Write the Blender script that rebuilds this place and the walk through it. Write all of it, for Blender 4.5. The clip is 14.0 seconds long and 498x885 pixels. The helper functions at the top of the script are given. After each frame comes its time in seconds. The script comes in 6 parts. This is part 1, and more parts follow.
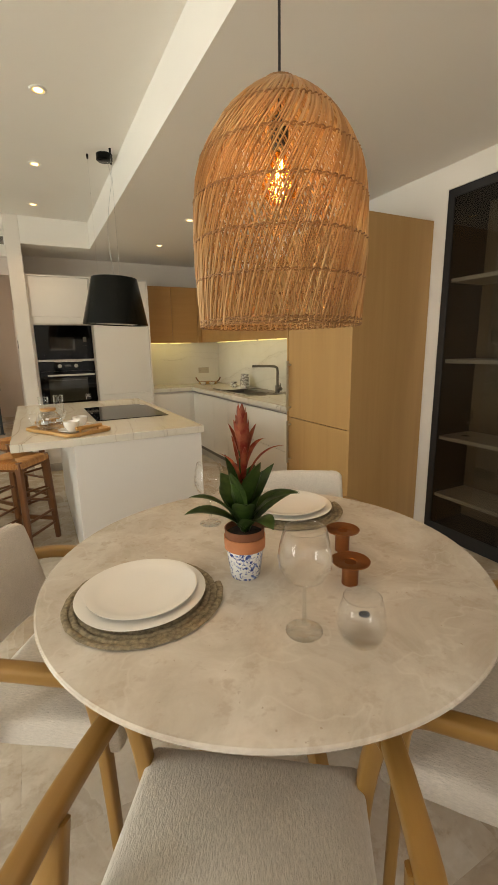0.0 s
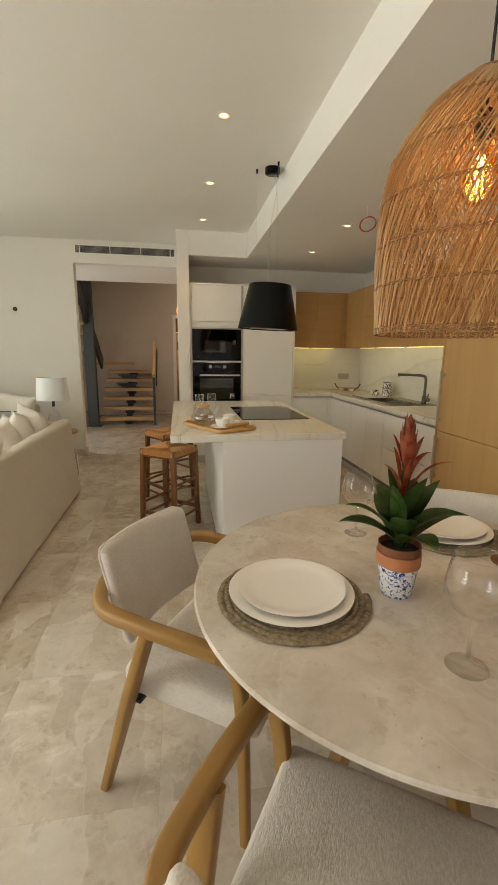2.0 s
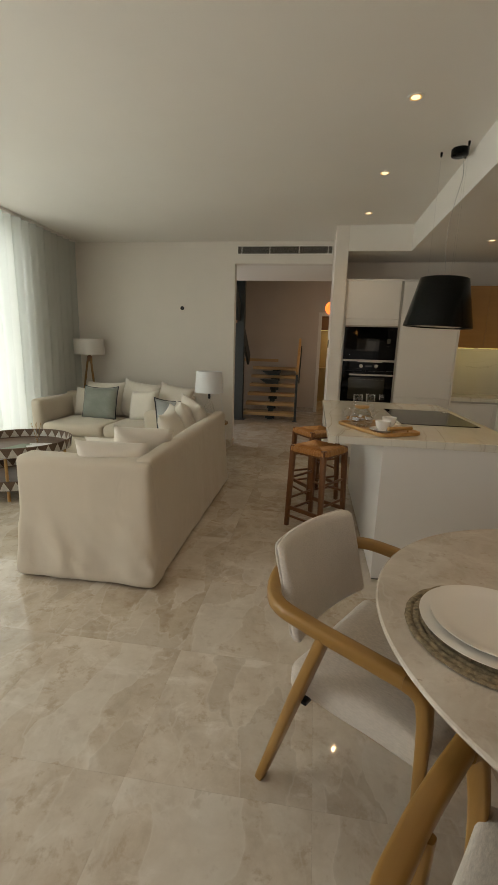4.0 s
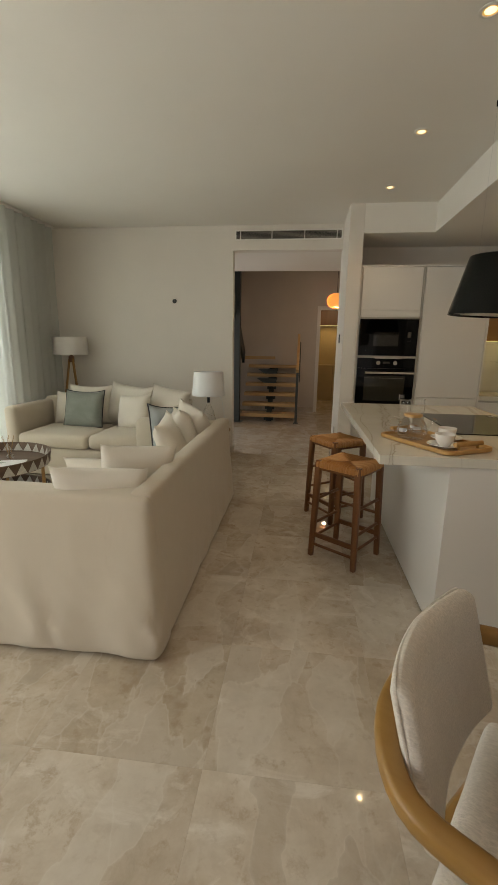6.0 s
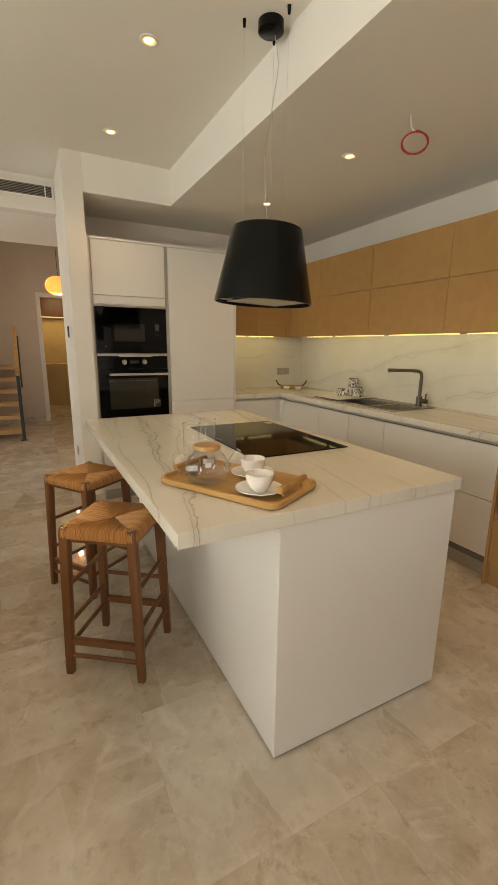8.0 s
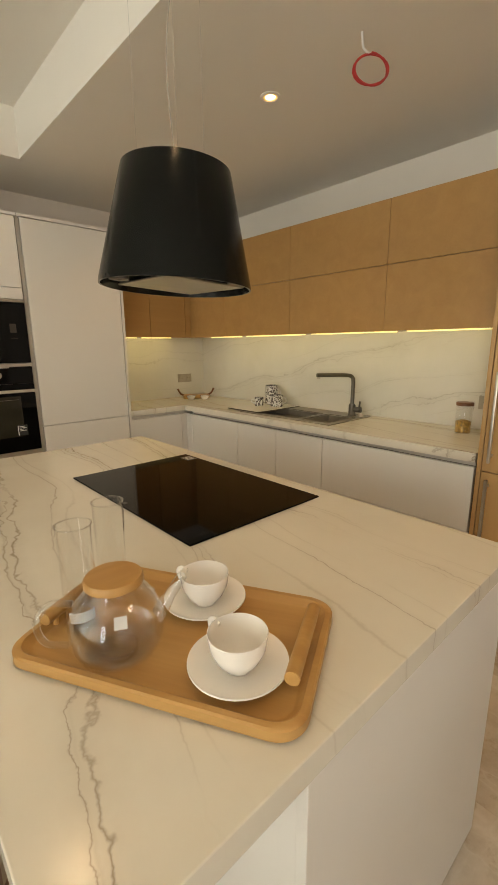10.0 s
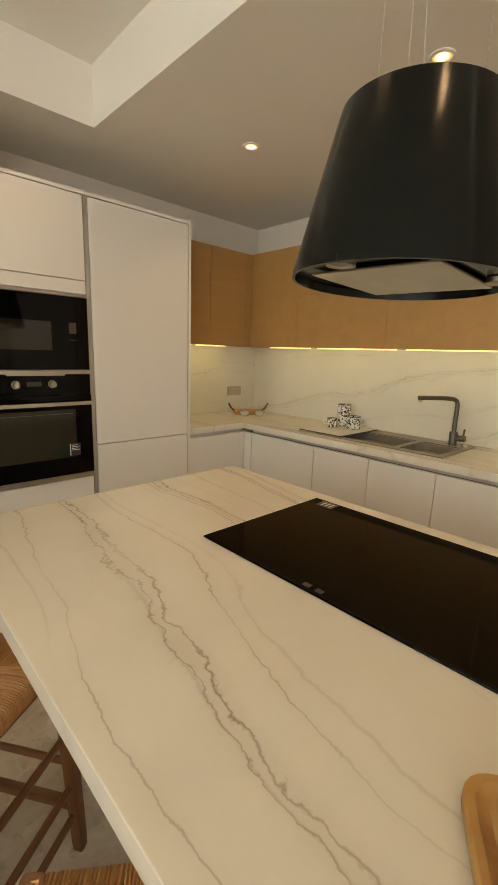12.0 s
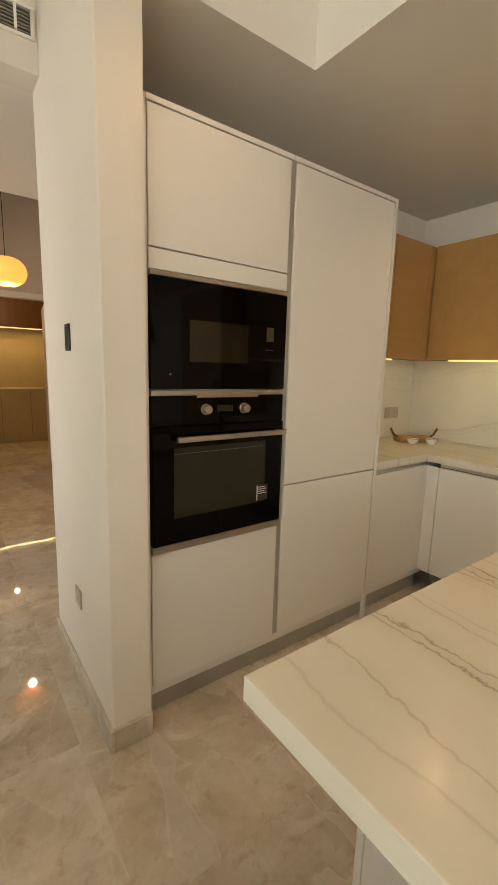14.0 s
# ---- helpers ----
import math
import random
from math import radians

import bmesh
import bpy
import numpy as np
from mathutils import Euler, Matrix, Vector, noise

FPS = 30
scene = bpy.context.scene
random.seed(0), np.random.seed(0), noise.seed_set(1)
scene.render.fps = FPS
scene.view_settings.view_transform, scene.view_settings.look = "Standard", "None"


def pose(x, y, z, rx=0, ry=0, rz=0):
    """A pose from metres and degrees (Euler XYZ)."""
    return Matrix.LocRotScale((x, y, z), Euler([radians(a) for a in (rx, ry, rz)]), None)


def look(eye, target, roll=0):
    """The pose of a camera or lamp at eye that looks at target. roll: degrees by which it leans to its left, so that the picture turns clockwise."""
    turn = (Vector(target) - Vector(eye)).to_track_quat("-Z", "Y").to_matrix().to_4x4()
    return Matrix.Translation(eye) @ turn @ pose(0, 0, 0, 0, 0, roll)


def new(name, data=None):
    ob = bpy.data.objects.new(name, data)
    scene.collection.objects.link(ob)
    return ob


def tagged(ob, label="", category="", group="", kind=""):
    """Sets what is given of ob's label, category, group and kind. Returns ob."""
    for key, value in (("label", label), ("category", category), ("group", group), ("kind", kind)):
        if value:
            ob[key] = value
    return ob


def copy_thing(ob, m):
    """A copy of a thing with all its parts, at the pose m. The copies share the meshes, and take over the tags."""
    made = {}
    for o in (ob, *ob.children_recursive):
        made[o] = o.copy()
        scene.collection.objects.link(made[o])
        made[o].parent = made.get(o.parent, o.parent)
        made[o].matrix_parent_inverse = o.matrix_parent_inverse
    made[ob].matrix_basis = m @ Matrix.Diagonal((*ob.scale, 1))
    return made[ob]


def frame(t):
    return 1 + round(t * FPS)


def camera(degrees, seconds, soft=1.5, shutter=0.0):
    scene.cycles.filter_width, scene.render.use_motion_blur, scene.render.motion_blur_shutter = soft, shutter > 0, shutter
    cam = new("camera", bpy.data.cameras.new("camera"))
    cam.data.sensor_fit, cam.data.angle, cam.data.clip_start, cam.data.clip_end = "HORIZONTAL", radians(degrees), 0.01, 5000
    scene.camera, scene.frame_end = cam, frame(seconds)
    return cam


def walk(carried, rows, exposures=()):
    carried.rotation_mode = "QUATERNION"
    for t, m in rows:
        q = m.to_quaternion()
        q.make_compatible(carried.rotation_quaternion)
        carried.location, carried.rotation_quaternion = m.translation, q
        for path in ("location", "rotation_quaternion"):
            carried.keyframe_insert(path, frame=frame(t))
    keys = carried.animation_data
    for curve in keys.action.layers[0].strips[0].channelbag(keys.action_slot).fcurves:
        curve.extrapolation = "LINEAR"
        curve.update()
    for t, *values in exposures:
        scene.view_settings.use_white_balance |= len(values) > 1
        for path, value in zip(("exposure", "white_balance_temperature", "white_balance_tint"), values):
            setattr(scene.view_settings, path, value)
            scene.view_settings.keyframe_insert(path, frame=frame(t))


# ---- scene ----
cam = camera(60.9, 14.0, soft=0.55)
PATH = [
    (0, (0.014, 0.008, 1.385), (0.892, 1.751, 0.951), -1.1),
    (0.5, (0.006, 0.017, 1.392), (0.803, 1.8, 0.961), -1.4),
    (1, (-0.009, 0.013, 1.394), (0.612, 1.867, 0.975), -1.3),
    (1.5, (-0.037, 0.021, 1.389), (0.438, 1.92, 0.978), -0.7),
    (2, (-0.077, 0.029, 1.388), (0.243, 1.96, 0.978), 0.6),
    (2.5, (-0.107, 0.028, 1.387), (0.08, 1.976, 0.974), 1.3),
    (3, (-0.142, 0.03, 1.389), (-0.098, 1.986, 0.974), 2.0),
    (3.5, (-0.197, 0.044, 1.385), (-0.369, 1.991, 0.961), 2.0),
    (3.7, (-0.216, 0.053, 1.385), (-0.468, 1.99, 0.957), 2.0),
    (5.8, (-0.49, 0.535, 1.359), (-0.814, 2.46, 0.923), 1.2),
    (6, (-0.513, 0.629, 1.373), (-0.737, 2.567, 0.932), 0.9),
    (6.5, (-0.585, 0.862, 1.382), (-0.415, 2.804, 0.937), 0.5),
    (7, (-0.634, 1.099, 1.385), (-0.117, 2.979, 0.938), -0.5),
    (7.5, (-0.542, 1.356, 1.382), (0.165, 3.172, 0.932), 0.2),
    (8, (-0.44, 1.581, 1.376), (0.462, 3.309, 0.93), 0.6),
    (8.2, (-0.41, 1.68, 1.378), (0.577, 3.363, 0.936), -0.1),
    (10.3, (-0.16, 2.392, 1.4), (1.175, 3.815, 0.961), -0.7),
    (10.5, (-0.185, 2.463, 1.401), (1.16, 3.88, 0.972), -0.9),
    (11, (-0.237, 2.618, 1.4), (1.125, 4.021, 0.979), 0.0),
    (11.5, (-0.268, 2.802, 1.388), (1.096, 4.206, 0.975), 1.7),
    (12, (-0.304, 3.013, 1.413), (1.051, 4.426, 1.006), 1.9),
    (12.5, (-0.413, 3.221, 1.421), (0.942, 4.64, 1.03), 0.9),
    (13, (-0.475, 3.416, 1.406), (0.872, 4.848, 1.037), 0.3),
    (13.5, (-0.474, 3.677, 1.389), (0.858, 5.126, 1.035), 0.6),
    (14, (-0.491, 3.967, 1.381), (0.676, 5.555, 1.038), 1.7),
]
EXPOSURES = [(0.0, -0.06, 7650, 14), (1.5, -0.05, 7500, 13), (2.0, -0.29, 7450, 13), (2.5, -0.40, 7480, 13), (3.5, -1.07, 7420, 15), (6.0, -0.95, 7400, 15), (6.5, -0.50, 7350, 15),
             (7.5, -0.17, 7550, 14), (8.2, -0.22, 7900, 17), (10.3, -0.11, 7950, 16), (12.5, -0.06, 7980, 17), (14.0, -0.06, 8000, 17)]
walk(cam, [(t, look(eye, target, roll)) for t, eye, target, roll in PATH], EXPOSURES)

# ---- world, sun, large lights ----
world = bpy.data.worlds.new("world")
scene.world = world
world.use_nodes = True
_bg = world.node_tree.nodes["Background"]
_sky = world.node_tree.nodes.new("ShaderNodeTexSky")
_sky.sky_type = "NISHITA"
_sky.sun_disc = False
_sky.sun_elevation = radians(48)
_sky.sun_rotation = radians(215)
world.node_tree.links.new(_sky.outputs[0], _bg.inputs[0])
_bg.inputs[1].default_value = 0.12


def lamp(name, kind, energy, color, m, **kw):
    d = bpy.data.lights.new(name, kind)
    d.energy, d.color = energy, color
    if "size" in kw:
        d.shape, d.size, d.size_y = "RECTANGLE", kw["size"][0], kw["size"][1]
    if "radius" in kw:
        d.shadow_soft_size = kw["radius"]
    if "cone" in kw:
        d.spot_size, d.spot_blend = radians(kw["cone"]), kw.get("blend", 0.6)
    if "angle" in kw:
        d.angle = radians(kw["angle"])
    ob = new(name, d)
    ob.matrix_world = m
    return ob


lamp("sun", "SUN", 2.5, (1.0, 0.93, 0.82), look((0, 0, 8), (0.55, 1.3, 6.2)), angle=0.5)
# skylight entering by the window wall and by the glazing behind the walker
lamp("window_light_side", "AREA", 420, (0.86, 0.95, 1.0), look((-3.95, 2.6, 1.45), (0, 2.6, 1.25)), size=(5.6, 2.5))
lamp("window_light_rear", "AREA", 23, (0.95, 0.97, 1.0), look((-0.6, -3.12, 1.45), (-0.6, 0, 1.3)), size=(4.6, 2.4))
WARM = (1.0, 0.72, 0.42)

# ---- materials ----
def mat_new(name):
    m = bpy.data.materials.new(name)
    m.use_nodes = True
    return m, m.node_tree, m.node_tree.nodes["Principled BSDF"]


def nd(nt, kind, **inputs):
    n = nt.nodes.new(kind)
    for k, v in inputs.items():
        n.inputs[k].default_value = v
    return n


def mix_rgb(nt, fac, a, b):
    n = nt.nodes.new("ShaderNodeMix")
    n.data_type = "RGBA"
    for sock, v in ((n.inputs[0], fac), (n.inputs[6], a), (n.inputs[7], b)):
        if isinstance(v, (int, float, tuple)):
            sock.default_value = v
        else:
            nt.links.new(v, sock)
    return n.outputs[2]


def math_n(nt, op, a, b=None, clamp=False):
    n = nt.nodes.new("ShaderNodeMath")
    n.operation = op
    n.use_clamp = clamp
    for sock, v in ((n.inputs[0], a), (n.inputs[1], b)):
        if v is None:
            continue
        if isinstance(v, (int, float)):
            sock.default_value = v
        else:
            nt.links.new(v, sock)
    return n.outputs[0]


def coords(nt, scale=(1, 1, 1), rot=(0, 0, 0), world_space=False, shift=False):
    """Object coordinates, or world position, scaled and turned; shift: moved at random from object to object."""
    if world_space:
        src = nt.nodes.new("ShaderNodeNewGeometry").outputs["Position"]
    else:
        src = nt.nodes.new("ShaderNodeTexCoord").outputs["Object"]
    if shift:
        info = nt.nodes.new("ShaderNodeObjectInfo")
        add = nt.nodes.new("ShaderNodeVectorMath")
        add.operation = "MULTIPLY_ADD"
        nt.links.new(info.outputs["Random"], add.inputs[0])
        add.inputs[1].default_value = (37.0, 53.0, 19.0)
        nt.links.new(src, add.inputs[2])
        src = add.outputs[0]
    mp = nt.nodes.new("ShaderNodeMapping")
    mp.inputs["Scale"].default_value = scale
    mp.inputs["Rotation"].default_value = [radians(a) for a in rot]
    nt.links.new(src, mp.inputs[0])
    return mp.outputs[0]


def noise_n(nt, vec, scale, detail=4, rough=0.55, distort=0.0):
    n = nd(nt, "ShaderNodeTexNoise", Scale=scale, Detail=detail, Roughness=rough, Distortion=distort)
    nt.links.new(vec, n.inputs["Vector"])
    return n.outputs["Fac"]


def ramp(nt, fac, stops):
    n = nt.nodes.new("ShaderNodeValToRGB")
    e = n.color_ramp.elements
    while len(e) < len(stops):
        e.new(0.5)
    for el, (p, c) in zip(e, stops):
        el.position = p
        el.color = (*c, 1) if len(c) == 3 else c
    nt.links.new(fac, n.inputs[0])
    return n.outputs[0]


def bump(nt, bsdf, height, strength=0.2, dist=0.01):
    n = nd(nt, "ShaderNodeBump", Strength=strength, Distance=dist)
    nt.links.new(height, n.inputs["Height"])
    nt.links.new(n.outputs[0], bsdf.inputs["Normal"])


def plain(name, col, rough=0.5, metal=0.0, vary=0.06, scale=6.0, bumps=0.05, bscale=120.0, coat=0.0, spec=0.5, rvary=0.08):
    """A surface of one colour with faint large-scale tone shifts and fine relief."""
    m, nt, b = mat_new(name)
    v = coords(nt)
    n1 = noise_n(nt, v, scale, 5)
    dark = tuple(max(0, c * (1 - vary * 1.6)) for c in col)
    light = tuple(min(1, c * (1 + vary)) for c in col)
    nt.links.new(ramp(nt, n1, [(0.3, dark), (0.7, light)]), b.inputs["Base Color"])
    r = math_n(nt, "MULTIPLY_ADD", noise_n(nt, v, scale * 4, 3), rvary * 2)
    nt.nodes[-1].inputs[2].default_value = rough - rvary
    nt.links.new(r, b.inputs["Roughness"])
    b.inputs["Metallic"].default_value = metal
    b.inputs["Coat Weight"].default_value = coat
    b.inputs["Specular IOR Level"].default_value = spec
    if bumps:
        bump(nt, b, noise_n(nt, v, bscale, 3), bumps, 0.002)
    return m


def wood(name, dark, light, rough=0.4, scale=1.0, axis=2, contrast=1.0, bumps=0.08):
    """Grain drawn out along one axis of the object."""
    m, nt, b = mat_new(name)
    s = [14 * scale] * 3
    s[axis] = 0.9 * scale
    v = coords(nt, tuple(s), shift=True)
    n1 = noise_n(nt, v, 1.0, 6, 0.6, 0.6)
    s2 = [90 * scale] * 3
    s2[axis] = 3 * scale
    n2 = noise_n(nt, coords(nt, tuple(s2), shift=True), 1.0, 4, 0.6)
    c1 = ramp(nt, n1, [(0.5 - 0.22 / contrast, dark), (0.5 + 0.22 / contrast, light)])
    c2 = mix_rgb(nt, math_n(nt, "MULTIPLY", n2, 0.25 * contrast), c1, (*[c * 0.6 for c in dark], 1))
    nt.links.new(c2, b.inputs["Base Color"])
    b.inputs["Roughness"].default_value = rough
    bump(nt, b, n2, bumps, 0.002)
    return m


def fabric(name, col, weave=420.0, rough=0.95, vary=0.12, bumps=0.5, streak=(1, 1, 1), sheen=0.3, folds=0.0):
    m, nt, b = mat_new(name)
    v = coords(nt)
    n1 = noise_n(nt, v, 7, 4)
    n2 = noise_n(nt, coords(nt, streak), weave, 3, 0.7)
    base = ramp(nt, n1, [(0.3, tuple(c * (1 - vary) for c in col)), (0.7, col)])
    c = mix_rgb(nt, ramp(nt, n2, [(0.35, (0, 0, 0)), (0.65, (1, 1, 1))]), tuple(c * (1 - vary * 1.3) for c in col) + (1,), base)
    nt.links.new(c, b.inputs["Base Color"])
    b.inputs["Roughness"].default_value = rough
    b.inputs["Sheen Weight"].default_value = sheen
    b.inputs["Specular IOR Level"].default_value = 0.2
    bump(nt, b, n2, bumps, 0.003)
    if folds:
        big = nd(nt, "ShaderNodeBump", Strength=folds, Distance=0.035)
        nt.links.new(noise_n(nt, coords(nt, (4.0, 4.0, 2.2)), 1.0, 3, 0.5, 0.8), big.inputs["Height"])
        fine = b.inputs["Normal"].links[0].from_node
        nt.links.new(big.outputs[0], fine.inputs["Normal"])
    return m


def glass(name, tint=(1, 1, 1), gloss=1.0):
    """Thin clear glass: light goes straight through, the sheen grows towards the edges."""
    m, nt, b = mat_new(name)
    cl = nd(nt, "ShaderNodeBsdfTransparent")
    cl.inputs["Color"].default_value = (*tint, 1)
    gl = nd(nt, "ShaderNodeBsdfGlossy")
    gl.inputs["Roughness"].default_value = 0.02
    gl.inputs["Color"].default_value = (1, 1, 1, 1)
    lw = nd(nt, "ShaderNodeLayerWeight")
    lw.inputs["Blend"].default_value = 0.5
    f = math_n(nt, "POWER", lw.outputs["Facing"], 3.3)
    f = math_n(nt, "MULTIPLY_ADD", f, 0.75 * gloss)
    nt.nodes[-1].inputs[2].default_value = 0.024 * gloss
    mx = nt.nodes.new("ShaderNodeMixShader")
    nt.links.new(f, mx.inputs[0])
    nt.links.new(cl.outputs[0], mx.inputs[1])
    nt.links.new(gl.outputs[0], mx.inputs[2])
    nt.links.new(mx.outputs[0], nt.nodes["Material Output"].inputs[0])
    return m


def glow(name, col, strength):
    m, nt, b = mat_new(name)
    b.inputs["Base Color"].default_value = (*col, 1)
    b.inputs["Emission Color"].default_value = (*col, 1)
    b.inputs["Emission Strength"].default_value = strength
    return m


def floor_marble():
    m, nt, b = mat_new("floor_marble")
    v = coords(nt, (1, 1, 1), shift=True)
    info = nt.nodes.new("ShaderNodeObjectInfo")
    n1 = noise_n(nt, v, 5.0, 10, 0.66, 0.25)
    n2 = noise_n(nt, v, 16.0, 7, 0.66, 0.15)
    n3 = noise_n(nt, coords(nt, (1.2, 1.9, 1), (0, 0, 35), shift=True), 2.2, 9, 0.66, 1.2)
    base = ramp(nt, n1, [(0.30, (0.45, 0.38, 0.30)), (0.45, (0.545, 0.47, 0.38)), (0.55, (0.60, 0.53, 0.44)), (0.70, (0.68, 0.62, 0.54))])
    blot = ramp(nt, n2, [(0.54, (0, 0, 0)), (0.66, (1, 1, 1))])
    base = mix_rgb(nt, math_n(nt, "MULTIPLY", blot, 0.8), base, (0.45, 0.36, 0.265, 1))
    pale = ramp(nt, n3, [(0.56, (0, 0, 0)), (0.68, (1, 1, 1))])
    base = mix_rgb(nt, math_n(nt, "MULTIPLY", pale, 0.7), base, (0.74, 0.69, 0.62, 1))
    n4 = noise_n(nt, v, 3.4, 7, 0.65, 0.9)
    line = math_n(nt, "ABSOLUTE", math_n(nt, "SUBTRACT", n4, 0.52))
    vein = math_n(nt, "MULTIPLY", ramp(nt, line, [(0.0, (1, 1, 1)), (0.022, (0, 0, 0))]), pale)
    base = mix_rgb(nt, math_n(nt, "MULTIPLY", vein, 0.5), base, (0.75, 0.71, 0.64, 1))
    tone = ramp(nt, info.outputs["Random"], [(0.0, (0.90, 0.86, 0.80)), (1.0, (1.09, 1.08, 1.07))])
    mul = nt.nodes.new("ShaderNodeMix")
    mul.data_type, mul.blend_type = "RGBA", "MULTIPLY"
    mul.inputs[0].default_value = 1.0
    nt.links.new(base, mul.inputs[6])
    nt.links.new(tone, mul.inputs[7])
    # pale angular shards and fine fissures, as in a brecciated marble
    vo = nd(nt, "ShaderNodeTexVoronoi", Scale=3.1)
    wob = nt.nodes.new("ShaderNodeVectorMath")
    wob.operation = "MULTIPLY_ADD"
    nz = nd(nt, "ShaderNodeTexNoise", Scale=4.0, Detail=4.0)
    nt.links.new(coords(nt, (1.5, 0.7, 1), (0, 0, 40), shift=True), nz.inputs["Vector"])
    nt.links.new(nz.outputs["Color"], wob.inputs[0])
    wob.inputs[1].default_value = (0.45, 0.45, 0.0)
    nt.links.new(coords(nt, (1.5, 0.7, 1), (0, 0, 40), shift=True), wob.inputs[2])
    nt.links.new(wob.outputs[0], vo.inputs["Vector"])
    cell = nt.nodes.new("ShaderNodeSeparateXYZ")
    nt.links.new(vo.outputs["Color"], cell.inputs[0])
    shard = ramp(nt, cell.outputs[0], [(0.72, (0, 0, 0)), (0.86, (1, 1, 1))])
    c = mix_rgb(nt, math_n(nt, "MULTIPLY", shard, 0.42), mul.outputs[2], (0.70, 0.645, 0.565, 1))
    deep = ramp(nt, cell.outputs[1], [(0.80, (0, 0, 0)), (0.95, (1, 1, 1))])
    c = mix_rgb(nt, math_n(nt, "MULTIPLY", deep, 0.35), c, (0.44, 0.375, 0.295, 1))
    ed = nd(nt, "ShaderNodeTexVoronoi", Scale=3.1)
    ed.feature = "DISTANCE_TO_EDGE"
    nt.links.new(wob.outputs[0], ed.inputs["Vector"])
    crack = ramp(nt, ed.outputs["Distance"], [(0.0, (1, 1, 1)), (0.03, (0, 0, 0))])
    c = mix_rgb(nt, math_n(nt, "MULTIPLY", math_n(nt, "MULTIPLY", crack, n3), 0.5), c, (0.73, 0.68, 0.60, 1))
    nt.links.new(c, b.inputs["Base Color"])
    r = ramp(nt, n2, [(0.3, (0.02, 0.02, 0.02)), (0.8, (0.05, 0.05, 0.05))])
    nt.links.new(r, b.inputs["Roughness"])
    bump(nt, b, n1, 0.02, 0.003)
    return m


def vein_marble(name, base_a, base_b, vein_col, turn, across, rough=0.25, amount=0.75, freq=3.0):
    """Pale stone crossed by long jagged veins; turn points the veins, across names the axis they are spaced along."""
    m, nt, b = mat_new(name)
    v = coords(nt, (1, 1, 1), turn, world_space=True)
    sep = nt.nodes.new("ShaderNodeSeparateXYZ")
    nt.links.new(v, sep.inputs[0])
    x = sep.outputs[across]
    n0 = noise_n(nt, coords(nt, world_space=True), 3.0, 5)
    col = ramp(nt, n0, [(0.3, base_a), (0.7, base_b)])
    # noise drawn out along the veins keeps them long
    draw = nt.nodes.new("ShaderNodeVectorMath")
    draw.operation = "MULTIPLY"
    draw.inputs[1].default_value = [1.0 if i == across else 0.42 for i in range(3)]
    nt.links.new(v, draw.inputs[0])
    w = draw.outputs[0]
    slow = noise_n(nt, w, 1.3, 2, 0.5)
    mid = noise_n(nt, w, 7.0, 3, 0.6)
    fine = noise_n(nt, v, 30.0, 3, 0.65)
    for fr, width, k, off in ((1.0, 0.011, amount, 0.0), (1.0, 0.006, amount * 0.8, 0.05), (1.6, 0.008, amount * 0.6, 0.37), (2.3, 0.012, amount * 0.25, 0.71)):
        u = math_n(nt, "MULTIPLY", x, fr * freq)
        u = math_n(nt, "ADD", u, math_n(nt, "MULTIPLY", slow, 1.5 * fr))
        u = math_n(nt, "ADD", u, math_n(nt, "MULTIPLY", mid, 0.30))
        u = math_n(nt, "ADD", u, math_n(nt, "MULTIPLY", fine, 0.075))
        u = math_n(nt, "ADD", u, off)
        line = math_n(nt, "ABSOLUTE", math_n(nt, "SUBTRACT", math_n(nt, "FRACT", u), 0.5))
        f = ramp(nt, line, [(0.0, (1, 1, 1)), (width * fr * freq / 3.0, (0, 0, 0))])
        mk = nt.nodes.new("ShaderNodeTexNoise")
        mk.noise_dimensions = "4D"
        mk.inputs["Scale"].default_value = 2.4 + fr
        mk.inputs["Detail"].default_value = 3.0
        mk.inputs["W"].default_value = off
        nt.links.new(w, mk.inputs["Vector"])
        mask = ramp(nt, mk.outputs["Fac"], [(0.38, (0.05, 0.05, 0.05)), (0.56, (1, 1, 1))])
        halo = ramp(nt, line, [(0.0, (1, 1, 1)), (0.09, (0, 0, 0))])
        f2 = math_n(nt, "MULTIPLY", math_n(nt, "MULTIPLY", halo, mask), 0.14 * k)
        col = mix_rgb(nt, f2, col, (*vein_col, 1))
        f = math_n(nt, "MULTIPLY", math_n(nt, "MULTIPLY", f, mask), k)
        col = mix_rgb(nt, f, col, (*vein_col, 1))
    nt.links.new(col, b.inputs["Base Color"])
    b.inputs["Roughness"].default_value = rough
    return m


